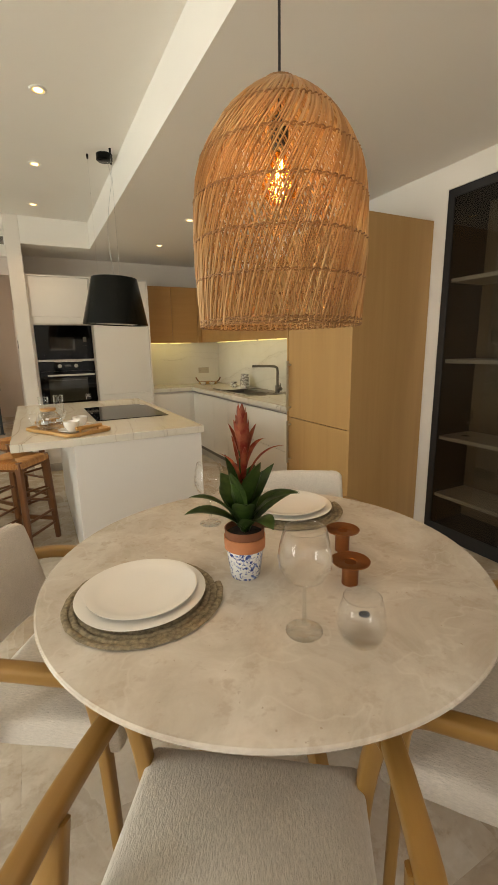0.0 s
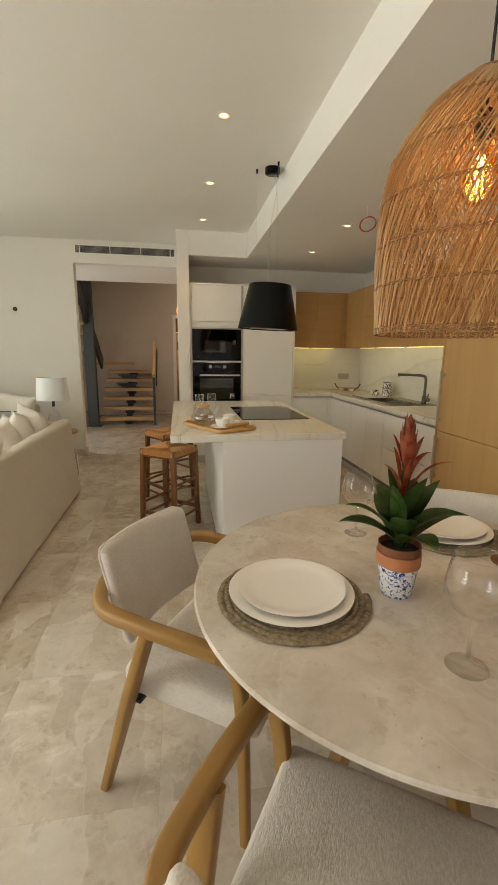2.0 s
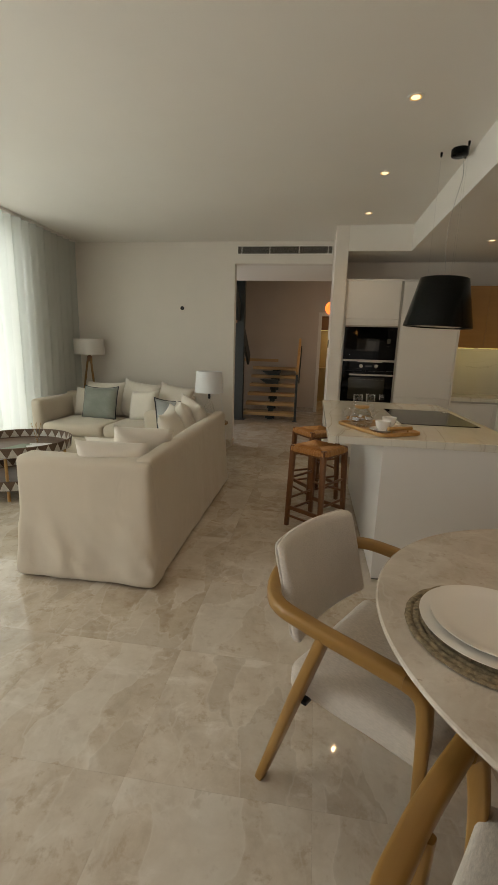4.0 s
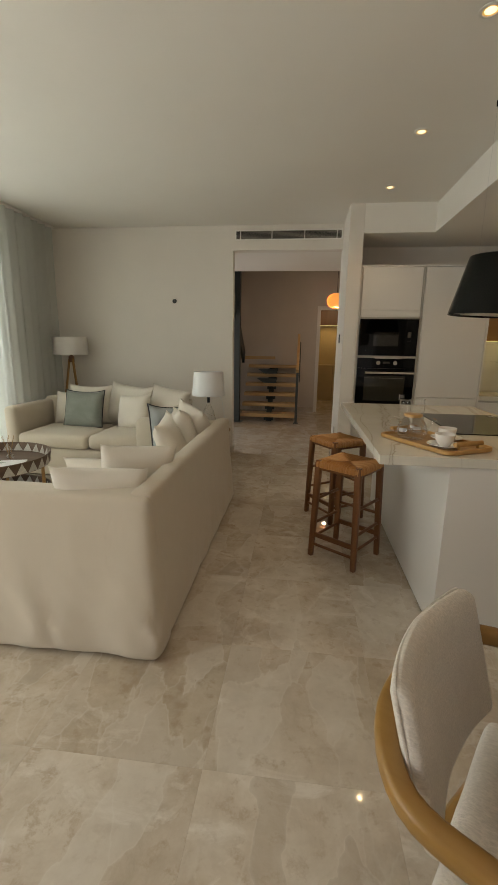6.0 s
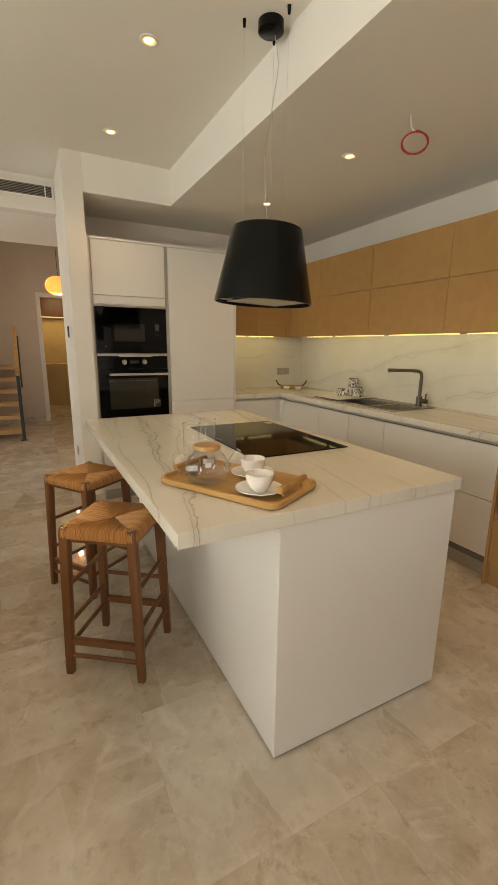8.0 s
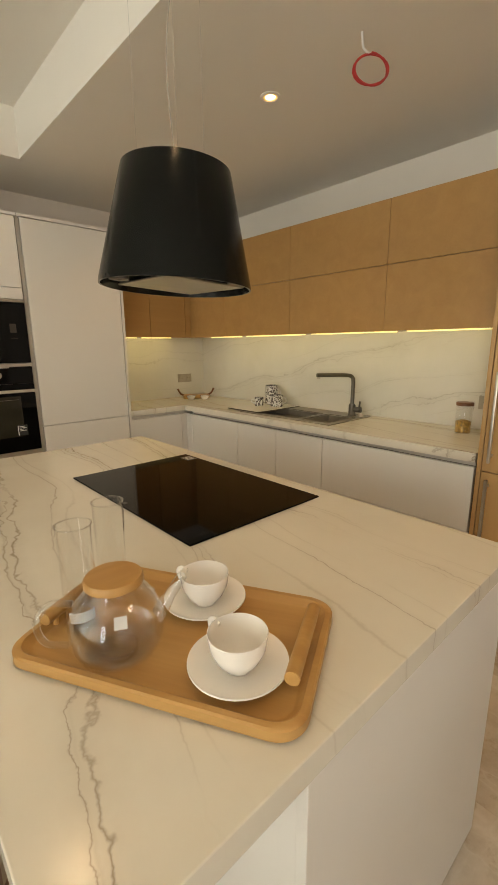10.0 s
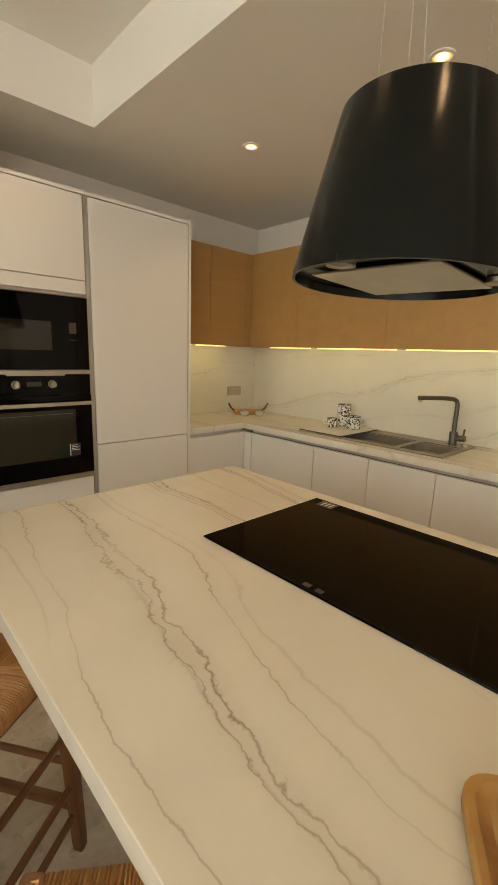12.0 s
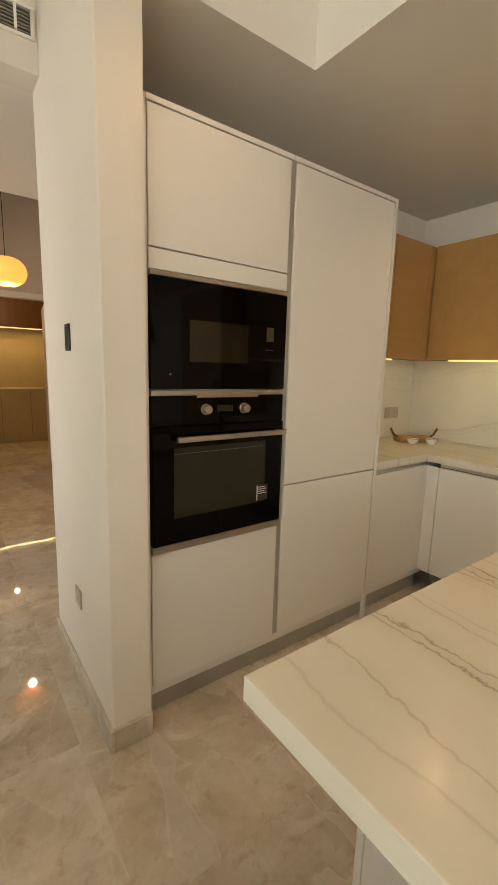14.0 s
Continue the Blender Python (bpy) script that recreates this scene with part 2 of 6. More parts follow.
def table_stone():
    m, nt, b = mat_new("table_stone")
    v = coords(nt)
    n1 = noise_n(nt, v, 4.0, 8, 0.65, 0.8)
    n2 = noise_n(nt, v, 22.0, 5, 0.6)
    base = ramp(nt, n1, [(0.34, (0.51, 0.44, 0.355)), (0.46, (0.59, 0.52, 0.435)), (0.54, (0.635, 0.57, 0.485)), (0.66, (0.71, 0.65, 0.57))])
    base = mix_rgb(nt, math_n(nt, "MULTIPLY", ramp(nt, n2, [(0.56, (0, 0, 0)), (0.66, (1, 1, 1))]), 0.5), base, (0.48, 0.39, 0.30, 1))
    pit = noise_n(nt, v, 75.0, 2, 0.5)
    base = mix_rgb(nt, math_n(nt, "MULTIPLY", ramp(nt, pit, [(0.72, (0, 0, 0)), (0.78, (1, 1, 1))]), 0.5), base, (0.34, 0.25, 0.17, 1))
    n3 = noise_n(nt, v, 5.5, 3, 0.6, 0.3)
    line = math_n(nt, "ABSOLUTE", math_n(nt, "SUBTRACT", n3, 0.5))
    base = mix_rgb(nt, math_n(nt, "MULTIPLY", ramp(nt, line, [(0.0, (1, 1, 1)), (0.02, (0, 0, 0))]), 0.26), base, (0.75, 0.70, 0.62, 1))
    nt.links.new(base, b.inputs["Base Color"])
    b.inputs["Roughness"].default_value = 0.22
    bump(nt, b, n2, 0.03, 0.002)
    return m


def curtain_mat():
    m, nt, b = mat_new("sheer_curtain")
    v = coords(nt, (1, 1, 1))
    n = noise_n(nt, coords(nt, (1, 1, 8)), 260, 3)
    nt.links.new(ramp(nt, n, [(0.3, (0.62, 0.60, 0.55)), (0.7, (0.74, 0.72, 0.68))]), b.inputs["Base Color"])
    b.inputs["Roughness"].default_value = 0.9
    tr = nd(nt, "ShaderNodeBsdfTranslucent")
    tr.inputs["Color"].default_value = (0.66, 0.73, 0.69, 1)
    cl = nd(nt, "ShaderNodeBsdfTransparent")
    m1 = nt.nodes.new("ShaderNodeMixShader")
    m1.inputs[0].default_value = 0.45
    m2 = nt.nodes.new("ShaderNodeMixShader")
    m2.inputs[0].default_value = 0.12
    nt.links.new(b.outputs[0], m1.inputs[1])
    nt.links.new(tr.outputs[0], m1.inputs[2])
    nt.links.new(m1.outputs[0], m2.inputs[1])
    nt.links.new(cl.outputs[0], m2.inputs[2])
    nt.links.new(m2.outputs[0], nt.nodes["Material Output"].inputs[0])
    return m


def pot_pattern():
    """White glaze with loose blue blossoms and leaves."""
    m, nt, b = mat_new("painted_glaze")
    v = coords(nt)
    n1 = noise_n(nt, v, 75, 3, 0.5, 1.6)
    n2 = noise_n(nt, v, 70, 2, 0.5, 0.6)
    c = ramp(nt, n1, [(0.53, (0.74, 0.73, 0.70)), (0.56, (0.10, 0.15, 0.36)), (0.63, (0.03, 0.05, 0.20))])
    c = mix_rgb(nt, math_n(nt, "MULTIPLY", ramp(nt, n2, [(0.58, (0, 0, 0)), (0.62, (1, 1, 1))]), 0.6), c, (0.22, 0.30, 0.55, 1))
    nt.links.new(c, b.inputs["Base Color"])
    b.inputs["Roughness"].default_value = 0.2
    return m


def mug_pattern():
    m, nt, b = mat_new("speckled_enamel")
    n1 = noise_n(nt, coords(nt), 70, 2, 0.5, 0.8)
    nt.links.new(ramp(nt, n1, [(0.5, (0.72, 0.70, 0.65)), (0.54, (0.09, 0.07, 0.06))]), b.inputs["Base Color"])
    b.inputs["Roughness"].default_value = 0.25
    return m


def leaf_mat(name, a, b_, spec=0.4):
    m, nt, b = mat_new(name)
    n = noise_n(nt, coords(nt, (1, 1, 1)), 30, 4)
    nt.links.new(ramp(nt, n, [(0.3, a), (0.7, b_)]), b.inputs["Base Color"])
    b.inputs["Roughness"].default_value = 0.38
    b.inputs["Subsurface Weight"].default_value = 0.0
    bump(nt, b, noise_n(nt, coords(nt, (60, 60, 4)), 2, 2), 0.1, 0.002)
    return m


def cane_mat():
    """Split cane: each strand its own shade of honey brown."""
    m, nt, b = mat_new("rattan")
    geo = nt.nodes.new("ShaderNodeNewGeometry")
    n = noise_n(nt, coords(nt, (30, 30, 6)), 3.0, 4)
    c1 = ramp(nt, geo.outputs["Random Per Island"], [(0.0, (0.33, 0.165, 0.055)), (0.5, (0.50, 0.28, 0.11)), (1.0, (0.64, 0.41, 0.19))])
    nt.links.new(mix_rgb(nt, math_n(nt, "MULTIPLY", n, 0.45), c1, (0.36, 0.18, 0.065, 1)), b.inputs["Base Color"])
    b.inputs["Roughness"].default_value = 0.42
    return m


M_WALL = plain("wall_paint", (0.775, 0.715, 0.64), 0.85, vary=0.025, scale=1.2, bumps=0.12, bscale=160)
M_CEIL = plain("ceiling_paint", (0.84, 0.80, 0.735), 0.9, vary=0.02, scale=0.8, bumps=0.05, bscale=140)
# darker than the room's walls: the stair hall's dimness is in this colour
M_HALL_SHADE = plain("hall_paint_shaded", (0.60, 0.535, 0.465), 0.85, vary=0.04, scale=1.5, bumps=0.1, bscale=160)
M_FLOOR = floor_marble()
M_GROUT = plain("grout", (0.52, 0.455, 0.37), 0.6)
M_TOP = vein_marble("worktop_marble", (0.685, 0.645, 0.55), (0.74, 0.705, 0.61), (0.28, 0.215, 0.145), (0, 0, 4), 0, 0.2, 0.88, 2.7)
M_SPLASH = vein_marble("splash_marble", (0.70, 0.67, 0.60), (0.76, 0.73, 0.67), (0.36, 0.31, 0.25), (8, 6, 0), 2, 0.2, 0.55, 2.3)
M_WHITE = plain("white_lacquer", (0.76, 0.73, 0.68), 0.38, vary=0.012, scale=0.7, bumps=0.01, bscale=60)
# dark tone painted in for the shade in door gaps and under panels
M_GAP_SHADE = plain("gap_shade", (0.18, 0.165, 0.145), 0.7)
M_RAIL = plain("grip_rail_metal", (0.48, 0.46, 0.42), 0.4, metal=0.6)
M_VENEER = wood("oak_veneer", (0.42, 0.225, 0.075), (0.51, 0.29, 0.105), 0.42, 0.8, 0, 0.7, 0.03)
M_VENEER_V = wood("oak_veneer_upright", (0.42, 0.24, 0.09), (0.51, 0.31, 0.125), 0.42, 0.8, 2, 0.7, 0.03)
M_OAK = wood("oak", (0.285, 0.145, 0.033), (0.40, 0.218, 0.06), 0.36, 1.0, 2, 0.9)
M_STOOL = wood("stained_beech", (0.15, 0.055, 0.018), (0.24, 0.095, 0.032), 0.35, 1.0, 2, 0.9)
M_TREAD = wood("tread_oak", (0.50, 0.30, 0.12), (0.64, 0.42, 0.19), 0.4, 0.8, 0, 0.9)
M_BAMBOO = wood("bamboo", (0.43, 0.22, 0.065), (0.60, 0.35, 0.125), 0.4, 1.0, 0, 1.0)
M_BGLASS = plain("black_glass", (0.0015, 0.0015, 0.0015), 0.05, vary=0.0, bumps=0, rvary=0.01, spec=0.14)
M_DARKIN = plain("dark_enamel", (0.02, 0.02, 0.02), 0.4)
M_STEEL = plain("brushed_steel", (0.52, 0.48, 0.42), 0.33, metal=1.0, vary=0.05, scale=12)
M_GREYMET = plain("grey_metal", (0.14, 0.125, 0.105), 0.38, metal=0.7, vary=0.05)
M_BLACK = plain("black_metal", (0.0035, 0.0045, 0.004), 0.2, vary=0.02, bumps=0.02, spec=0.2)
M_SINK = plain("grey_composite", (0.26, 0.235, 0.20), 0.38, metal=0.35, vary=0.05)
M_BLACKFR = plain("black_frame", (0.012, 0.012, 0.013), 0.45)
M_SMOKE = glass("smoked_glass", (0.66, 0.64, 0.60), 1.4)
M_GLASS = glass("clear_glass", (0.993, 0.995, 0.993), 1.15)
M_FABRIC = fabric("boucle_fabric", (0.78, 0.71, 0.62), 230, vary=0.19, bumps=0.85, streak=(1, 0.3, 1))
M_LINEN = fabric("sofa_linen", (0.64, 0.555, 0.44), 500, vary=0.06, bumps=0.25, folds=0.35)
M_PILLOW = fabric("pillow_linen", (0.79, 0.72, 0.62), 420, vary=0.08, bumps=0.3)
M_SAGE = fabric("sage_weave", (0.36, 0.385, 0.335), 120, vary=0.35, bumps=0.5)
M_PALEBLUE = fabric("pale_weave", (0.48, 0.52, 0.52), 150, vary=0.2, bumps=0.4)
M_PIPING = plain("dark_piping", (0.03, 0.03, 0.035), 0.8)
M_SHADE_W = fabric("shade_white", (0.84, 0.84, 0.83), 500, vary=0.04, bumps=0.2)
M_SHADE = fabric("shade_linen", (0.70, 0.66, 0.60), 500, vary=0.05, bumps=0.2)
M_RATTAN = cane_mat()
M_RATTAN_D = plain("rattan_binding", (0.30, 0.15, 0.055), 0.6, vary=0.2, scale=60)
M_RUSH = wood("rush", (0.34, 0.17, 0.055), (0.60, 0.37, 0.16), 0.5, 2.0, 0, 1.3, 0.3)
M_PORC = plain("porcelain", (0.85, 0.815, 0.755), 0.16, vary=0.01, bumps=0, coat=0.3)
M_TERRA = plain("terracotta", (0.46, 0.17, 0.07), 0.75, vary=0.12, scale=20)
M_POT = pot_pattern()
M_SOIL = plain("soil", (0.03, 0.02, 0.014), 0.95, vary=0.4, scale=60, bumps=0.8)
M_LEAF = leaf_mat("leaf", (0.028, 0.072, 0.013), (0.10, 0.175, 0.042))
M_BRACT = leaf_mat("bract", (0.30, 0.022, 0.016), (0.56, 0.19, 0.085))
M_COPPER = plain("aged_copper", (0.30, 0.115, 0.045), 0.38, metal=1.0, vary=0.03, scale=25, rvary=0.02)
M_JUTE = plain("seagrass", (0.26, 0.205, 0.125), 0.85, vary=0.35, scale=90, bumps=0.5, bscale=300)
M_RIM = glass("rim_glass", (0.95, 0.955, 0.95), 2.6)
M_CURTAIN = curtain_mat()
M_TILE_PLASTIC = plain("beige_plastic", (0.46, 0.40, 0.32), 0.4)
M_SWITCH = plain("dark_switch", (0.03, 0.027, 0.022), 0.35)
M_RED = plain("red_wire", (0.42, 0.03, 0.03), 0.4)
M_WIRE = plain("clear_wire", (0.55, 0.53, 0.5), 0.3, metal=0.6)
M_TABLESTONE = table_stone()
M_LABEL = plain("paper_label", (0.75, 0.74, 0.72), 0.6)
M_INK = plain("printed_black", (0.012, 0.012, 0.012), 0.4)
# own glow stands in for lamplight mirrored in the spot's reflector
M_REFL_GLOW = glow("reflector_glow", (1.0, 0.60, 0.20), 0.75)
M_LED = glow("led_strip", (1.0, 0.84, 0.36), 1.3)
M_SPOT = glow("spot_disc", (1.0, 0.80, 0.48), 3.2)
M_FILAMENT = glow("filament", (1.0, 0.62, 0.22), 45.0)
M_BULB = glow("bulb_glass", (1.0, 0.70, 0.32), 6.0)
M_GLOBE = glow("lantern_veneer", (1.0, 0.42, 0.10), 1.3)
M_TRIM = plain("spot_trim", (0.80, 0.77, 0.70), 0.4)
M_ENAMEL = mug_pattern()
M_PASTA = plain("pasta", (0.55, 0.33, 0.08), 0.6, vary=0.4, scale=80)
M_VENTDARK = plain("vent_dark", (0.05, 0.045, 0.038), 0.7)
M_SLAT = plain("vent_slat", (0.34, 0.30, 0.245), 0.5)
M_STAIRSTEEL = plain("stair_steel", (0.045, 0.055, 0.055), 0.45, metal=0.3)
M_CLOSET = plain("closet_laminate", (0.50, 0.39, 0.22), 0.5, vary=0.05, scale=3)
M_OUT = plain("terrace_stone", (0.55, 0.52, 0.47), 0.8)
M_GREENERY = leaf_mat("hedge_leaf", (0.04, 0.08, 0.03), (0.09, 0.14, 0.05))

# ---- mesh helpers ----
def part(name, bm, material, parent=None, label="", smooth=None):
    """One bmesh becomes one mesh object, under a thing or a part when parent is given."""
    me = bpy.data.meshes.new(name)
    bmesh.ops.recalc_face_normals(bm, faces=bm.faces)
    bm.to_mesh(me)
    bm.free()
    me.materials.append(material)
    if smooth:
        for p in me.polygons:
            p.use_smooth = True
        me.set_sharp_from_angle(angle=radians(smooth))
    ob = new(name, me)
    if parent is not None:
        ob.parent = parent
    if label:
        tagged(ob, label)
    return ob


def thing(name, label, category, m=None, group="", kind=""):
    ob = new(name)
    ob.empty_display_size = 0.1
    if m is not None:
        ob.matrix_world = m
    return tagged(ob, label, category, group, kind)


def add_box(bm, lo, hi, bevel=0.0, seg=2, m=None):
    r = bmesh.ops.create_cube(bm, size=1.0)
    vs = r["verts"]
    for v in vs:
        v.co = Vector([lo[i] + (v.co[i] + 0.5) * (hi[i] - lo[i]) for i in range(3)])
    if bevel:
        es = list({e for v in vs for e in v.link_edges})
        res = bmesh.ops.bevel(bm, geom=es, offset=bevel, segments=seg, affect="EDGES", profile=0.5, clamp_overlap=True)
        vs = list({v for f in res["faces"] for v in f.verts} | {v for v in vs if v.is_valid})
    if m is not None:
        bmesh.ops.transform(bm, matrix=m, verts=vs)
    return bm


def box(lo, hi, bevel=0.0, seg=2, m=None):
    return add_box(bmesh.new(), lo, hi, bevel, seg, m)


def lathe(profile, segs=32, center=(0, 0, 0), bm=None, closed=False):
    """Turn (radius, z) pairs about the upright axis."""
    bm = bm or bmesh.new()
    rings = []
    for r, z in profile:
        if r < 1e-5:
            rings.append([bm.verts.new((center[0], center[1], center[2] + z))])
        else:
            rings.append([bm.verts.new((center[0] + r * math.cos(2 * math.pi * k / segs), center[1] + r * math.sin(2 * math.pi * k / segs), center[2] + z)) for k in range(segs)])
    pairs = list(zip(rings, rings[1:])) + ([(rings[-1], rings[0])] if closed else [])
    for a, b in pairs:
        for k in range(segs):
            n = (k + 1) % segs
            if len(a) == 1 and len(b) == 1:
                continue
            if len(a) == 1:
                bm.faces.new((a[0], b[k], b[n]))
            elif len(b) == 1:
                bm.faces.new((a[k], a[n], b[0]))
            else:
                bm.faces.new((a[k], a[n], b[n], b[k]))
    return bm


def sweep(points, section, bm=None, up=(0, 0, 1), caps=True, closed=False):
    """Carry a section, [(u, v)] or one such list for each point, along points; u goes sideways, v up."""
    bm = bm or bmesh.new()
    pts = [Vector(p) for p in points]
    rings = []
    n = len(pts)
    for i, p in enumerate(pts):
        if closed:
            d = pts[(i + 1) % n] - pts[i - 1]
        else:
            d = pts[min(i + 1, n - 1)] - pts[max(i - 1, 0)]
        d.normalize()
        side = d.cross(Vector(up))
        if side.length < 1e-4:
            side = d.cross(Vector((0, 1, 0)))
        side.normalize()
        top = side.cross(d)
        sec = section[i] if isinstance(section[0][0], (tuple, list)) else section
        rings.append([bm.verts.new(p + side * u + top * v) for u, v in sec])
    k = len(rings[0])
    for a, b in list(zip(rings, rings[1:])) + ([(rings[-1], rings[0])] if closed else []):
        for j in range(k):
            bm.faces.new((a[j], a[(j + 1) % k], b[(j + 1) % k], b[j]))
    if caps and not closed:
        bm.faces.new(rings[0][::-1])
        bm.faces.new(rings[-1])
    return bm


def ring_sec(r, k=8, ry=None):
    ry = ry or r
    return [(r * math.cos(2 * math.pi * j / k), ry * math.sin(2 * math.pi * j / k)) for j in range(k)]


def rect_sec(w, h, c=0.3):
    """A rounded rectangle w by h."""
    a, b = w / 2, h / 2
    r = c * min(a, b)
    out = []
    for cx, cy, s in ((a - r, b - r, 0), (-a + r, b - r, 90), (-a + r, -b + r, 180), (a - r, -b + r, 270)):
        for q in (0, 45, 90):
            out.append((cx + r * math.cos(radians(s + q)), cy + r * math.sin(radians(s + q))))
    return out


def smooth_path(ctrl, n=6):
    """Catmull-Rom through control points."""
    c = [Vector(p) for p in ctrl]
    c = [c[0] * 2 - c[1]] + c + [c[-1] * 2 - c[-2]]
    out = []
    for i in range(1, len(c) - 2):
        for k in range(n):
            t = k / n
            a, b, d, e = c[i - 1], c[i], c[i + 1], c[i + 2]
            out.append(0.5 * ((2 * b) + (d - a) * t + (2 * a - 5 * b + 4 * d - e) * t * t + (3 * b - a - 3 * d + e) * t ** 3))
    out.append(c[-2])
    return out


def soft_box(lo, hi, r, step=0.06, wobble=0.0, freq=6.0, seed=0.0, puff=0.0, shape=None):
    """A padded, round-edged block of fine mesh; puff swells its broad faces, wobble gives folds, shape(p) bends it."""
    bm = bmesh.new()
    lo, hi = Vector(lo), Vector(hi)
    size = hi - lo
    r = min(r, min(size) / 2.001)

    def stops(a, b):
        n = max(1, int((b - a - 2 * r) / step))
        s = [a, a + r * 0.12, a + r * 0.4, a + r]
        s += [a + r + (b - a - 2 * r) * (k + 1) / n for k in range(n)]
        return s + [b - r * 0.4, b - r * 0.12, b]

    grid = [stops(lo[i], hi[i]) for i in range(3)]
    seen = {}

    def vert(p):
        key = (round(p[0], 5), round(p[1], 5), round(p[2], 5))
        if key not in seen:
            p = Vector(p)
            q = Vector([min(max(p[i], lo[i] + r), hi[i] - r) for i in range(3)])
            d = p - q
            if d.length > 1e-6:
                p = q + d.normalized() * r
            if puff:
                u = [(p[i] - lo[i]) / size[i] * 2 - 1 for i in range(3)]
                nrm = d.normalized() if d.length > 1e-6 else Vector((0, 0, 0))
                for i in range(3):
                    w = 1.0
                    for j in range(3):
                        if j != i:
                            w *= max(0.0, 1 - u[j] * u[j])
                    p[i] += puff * w * nrm[i] * (1 if size[i] < max(size) * 0.7 else 0.3)
            if wobble:
                p = p + noise.noise_vector(Vector((p[0], p[1], p[2] * 0.6)) * freq + Vector((seed, seed * 1.7, 0))) * wobble
            if shape:
                p = Vector(shape(p))
            seen[key] = bm.verts.new(p)
        return seen[key]

    for ax in range(3):
        a, b = [i for i in range(3) if i != ax]
        for val in (lo[ax], hi[ax]):
            for i in range(len(grid[a]) - 1):
                for j in range(len(grid[b]) - 1):
                    q = []
                    for ia, jb in ((i, j), (i + 1, j), (i + 1, j + 1), (i, j + 1)):
                        p = [0, 0, 0]
                        p[ax], p[a], p[b] = val, grid[a][ia], grid[b][jb]
                        q.append(vert(p))
                    if len(set(q)) == 4:
                        try:
                            bm.faces.new(q)
                        except ValueError:
                            pass
    return bm


def pillow_mesh(w, h, t, n=18, seed=0.0, wrinkle=0.008):
    """A filled cushion, standing in the xz plane, with pinched corners."""
    bm = bmesh.new()
    sides = []
    for s in (1, -1):
        rows = []
        for i in range(n + 1):
            row = []
            for j in range(n + 1):
                u, v = i / n * 2 - 1, j / n * 2 - 1
                e = (max(0, 1 - u ** 4) * max(0, 1 - v ** 4)) ** 0.55
                pull = 1 - 0.07 * (1 - abs(u * u * v * v)) * (u * u + v * v) / 1.6
                nz = noise.noise(Vector((u * 2.2 + seed, v * 2.2, s + seed)))
                row.append((u * w / 2 * pull, s * (t / 2 * e + (wrinkle * nz * e)), (v + 1) * h / 2 * pull + h * 0.03 * u * u))
            rows.append(row)
        sides.append(rows)
    made = {}

    def vv(s, i, j):
        edge = i in (0, n) or j in (0, n)
        key = (0 if edge else s, i, j)
        if key not in made:
            made[key] = bm.verts.new(sides[s][i][j])
        return made[key]
    for s in (0, 1):
        for i in range(n):
            for j in range(n):
                bm.faces.new((vv(s, i, j), vv(s, i + 1, j), vv(s, i + 1, j + 1), vv(s, i, j + 1)))
    return bm


def setting(name, bm, material, label, parent=None):
    ob = part(name, bm, material, parent)
    return tagged(ob, label, name.split("_")[0], kind="structure")


def prism(points, z0, z1):
    """An upright block over a floor outline."""
    bm = bmesh.new()
    lo = [bm.verts.new((x, y, z0)) for x, y in points]
    hi = [bm.verts.new((x, y, z1)) for x, y in points]
    bm.faces.new(lo[::-1])
    bm.faces.new(hi)
    for k in range(len(lo)):
        n = (k + 1) % len(lo)
        bm.faces.new((lo[k], lo[n], hi[n], hi[k]))
    return bm


# ---- plan ----
ZC, ZL = 2.765, 2.495        # main ceiling, lowered ceiling
XR, YB = 2.53, 5.94          # right-hand wall, back wall of the kitchen
XW = -3.76                   # window wall
YW = 6.0                     # living room's far wall
YR = -3.25                   # wall behind the walker
XD, YD = 0.75, 5.305         # edges of the lowered ceiling
XJ = -0.075                  # right-hand jamb of the passage
OL = -1.36                   # left-hand jamb

# walls
setting("wall_window_south", box((XW - 0.3, YR, 0), (XW, -1.0, 3.0)), M_WALL, "warm white plastered wall beside the window")
setting("wall_window_north", box((XW - 0.3, 4.85, 0), (XW, YW + 0.3, 3.0)), M_WALL, "warm white plastered wall behind the curtain")
setting("wall_window_head", box((XW - 0.3, -1.0, 2.62), (XW, 4.85, 3.0)), M_WALL, "warm white plastered strip over the window")
setting("wall_living_far", box((XW, YW, 0), (OL, YW + 0.14, 3.0)), M_WALL, "warm white plastered wall behind the far sofa")
setting("wall_passage_head", box((OL, YW, 2.49), (XJ, YW + 0.14, 3.0)), M_WALL, "warm white plastered wall over the passage")
setting("wall_pillar", box((XJ, YD, 0), (0.068, YW + 0.14, 3.0), 0.004), M_WALL, "warm white plastered pillar between passage and kitchen")
setting("wall_kitchen_back", box((0.068, YB, 0), (XR + 0.2, YB + 0.2, 3.0)), M_WALL, "warm white plastered wall behind the kitchen")
wr = setting("wall_right", box((XR, 2.09, 0), (XR + 0.2, YB, 3.0)), M_WALL, "warm white plastered wall of kitchen and dining corner")
setting("wall_right_rear", box((XR, YR, 0), (XR + 0.45, 0.85, 3.0)), M_WALL, "warm white plastered wall beside the glazed cabinet")
setting("wall_right_head", box((XR, 0.85, 2.35), (XR + 0.45, 2.09, 3.0)), M_WALL, "warm white plastered wall over the glazed cabinet")
setting("wall_recess_back", box((XR + 0.40, 0.85, 0), (XR + 0.45, 2.09, 2.35)), M_WALL, "plastered back of the cabinet's recess")
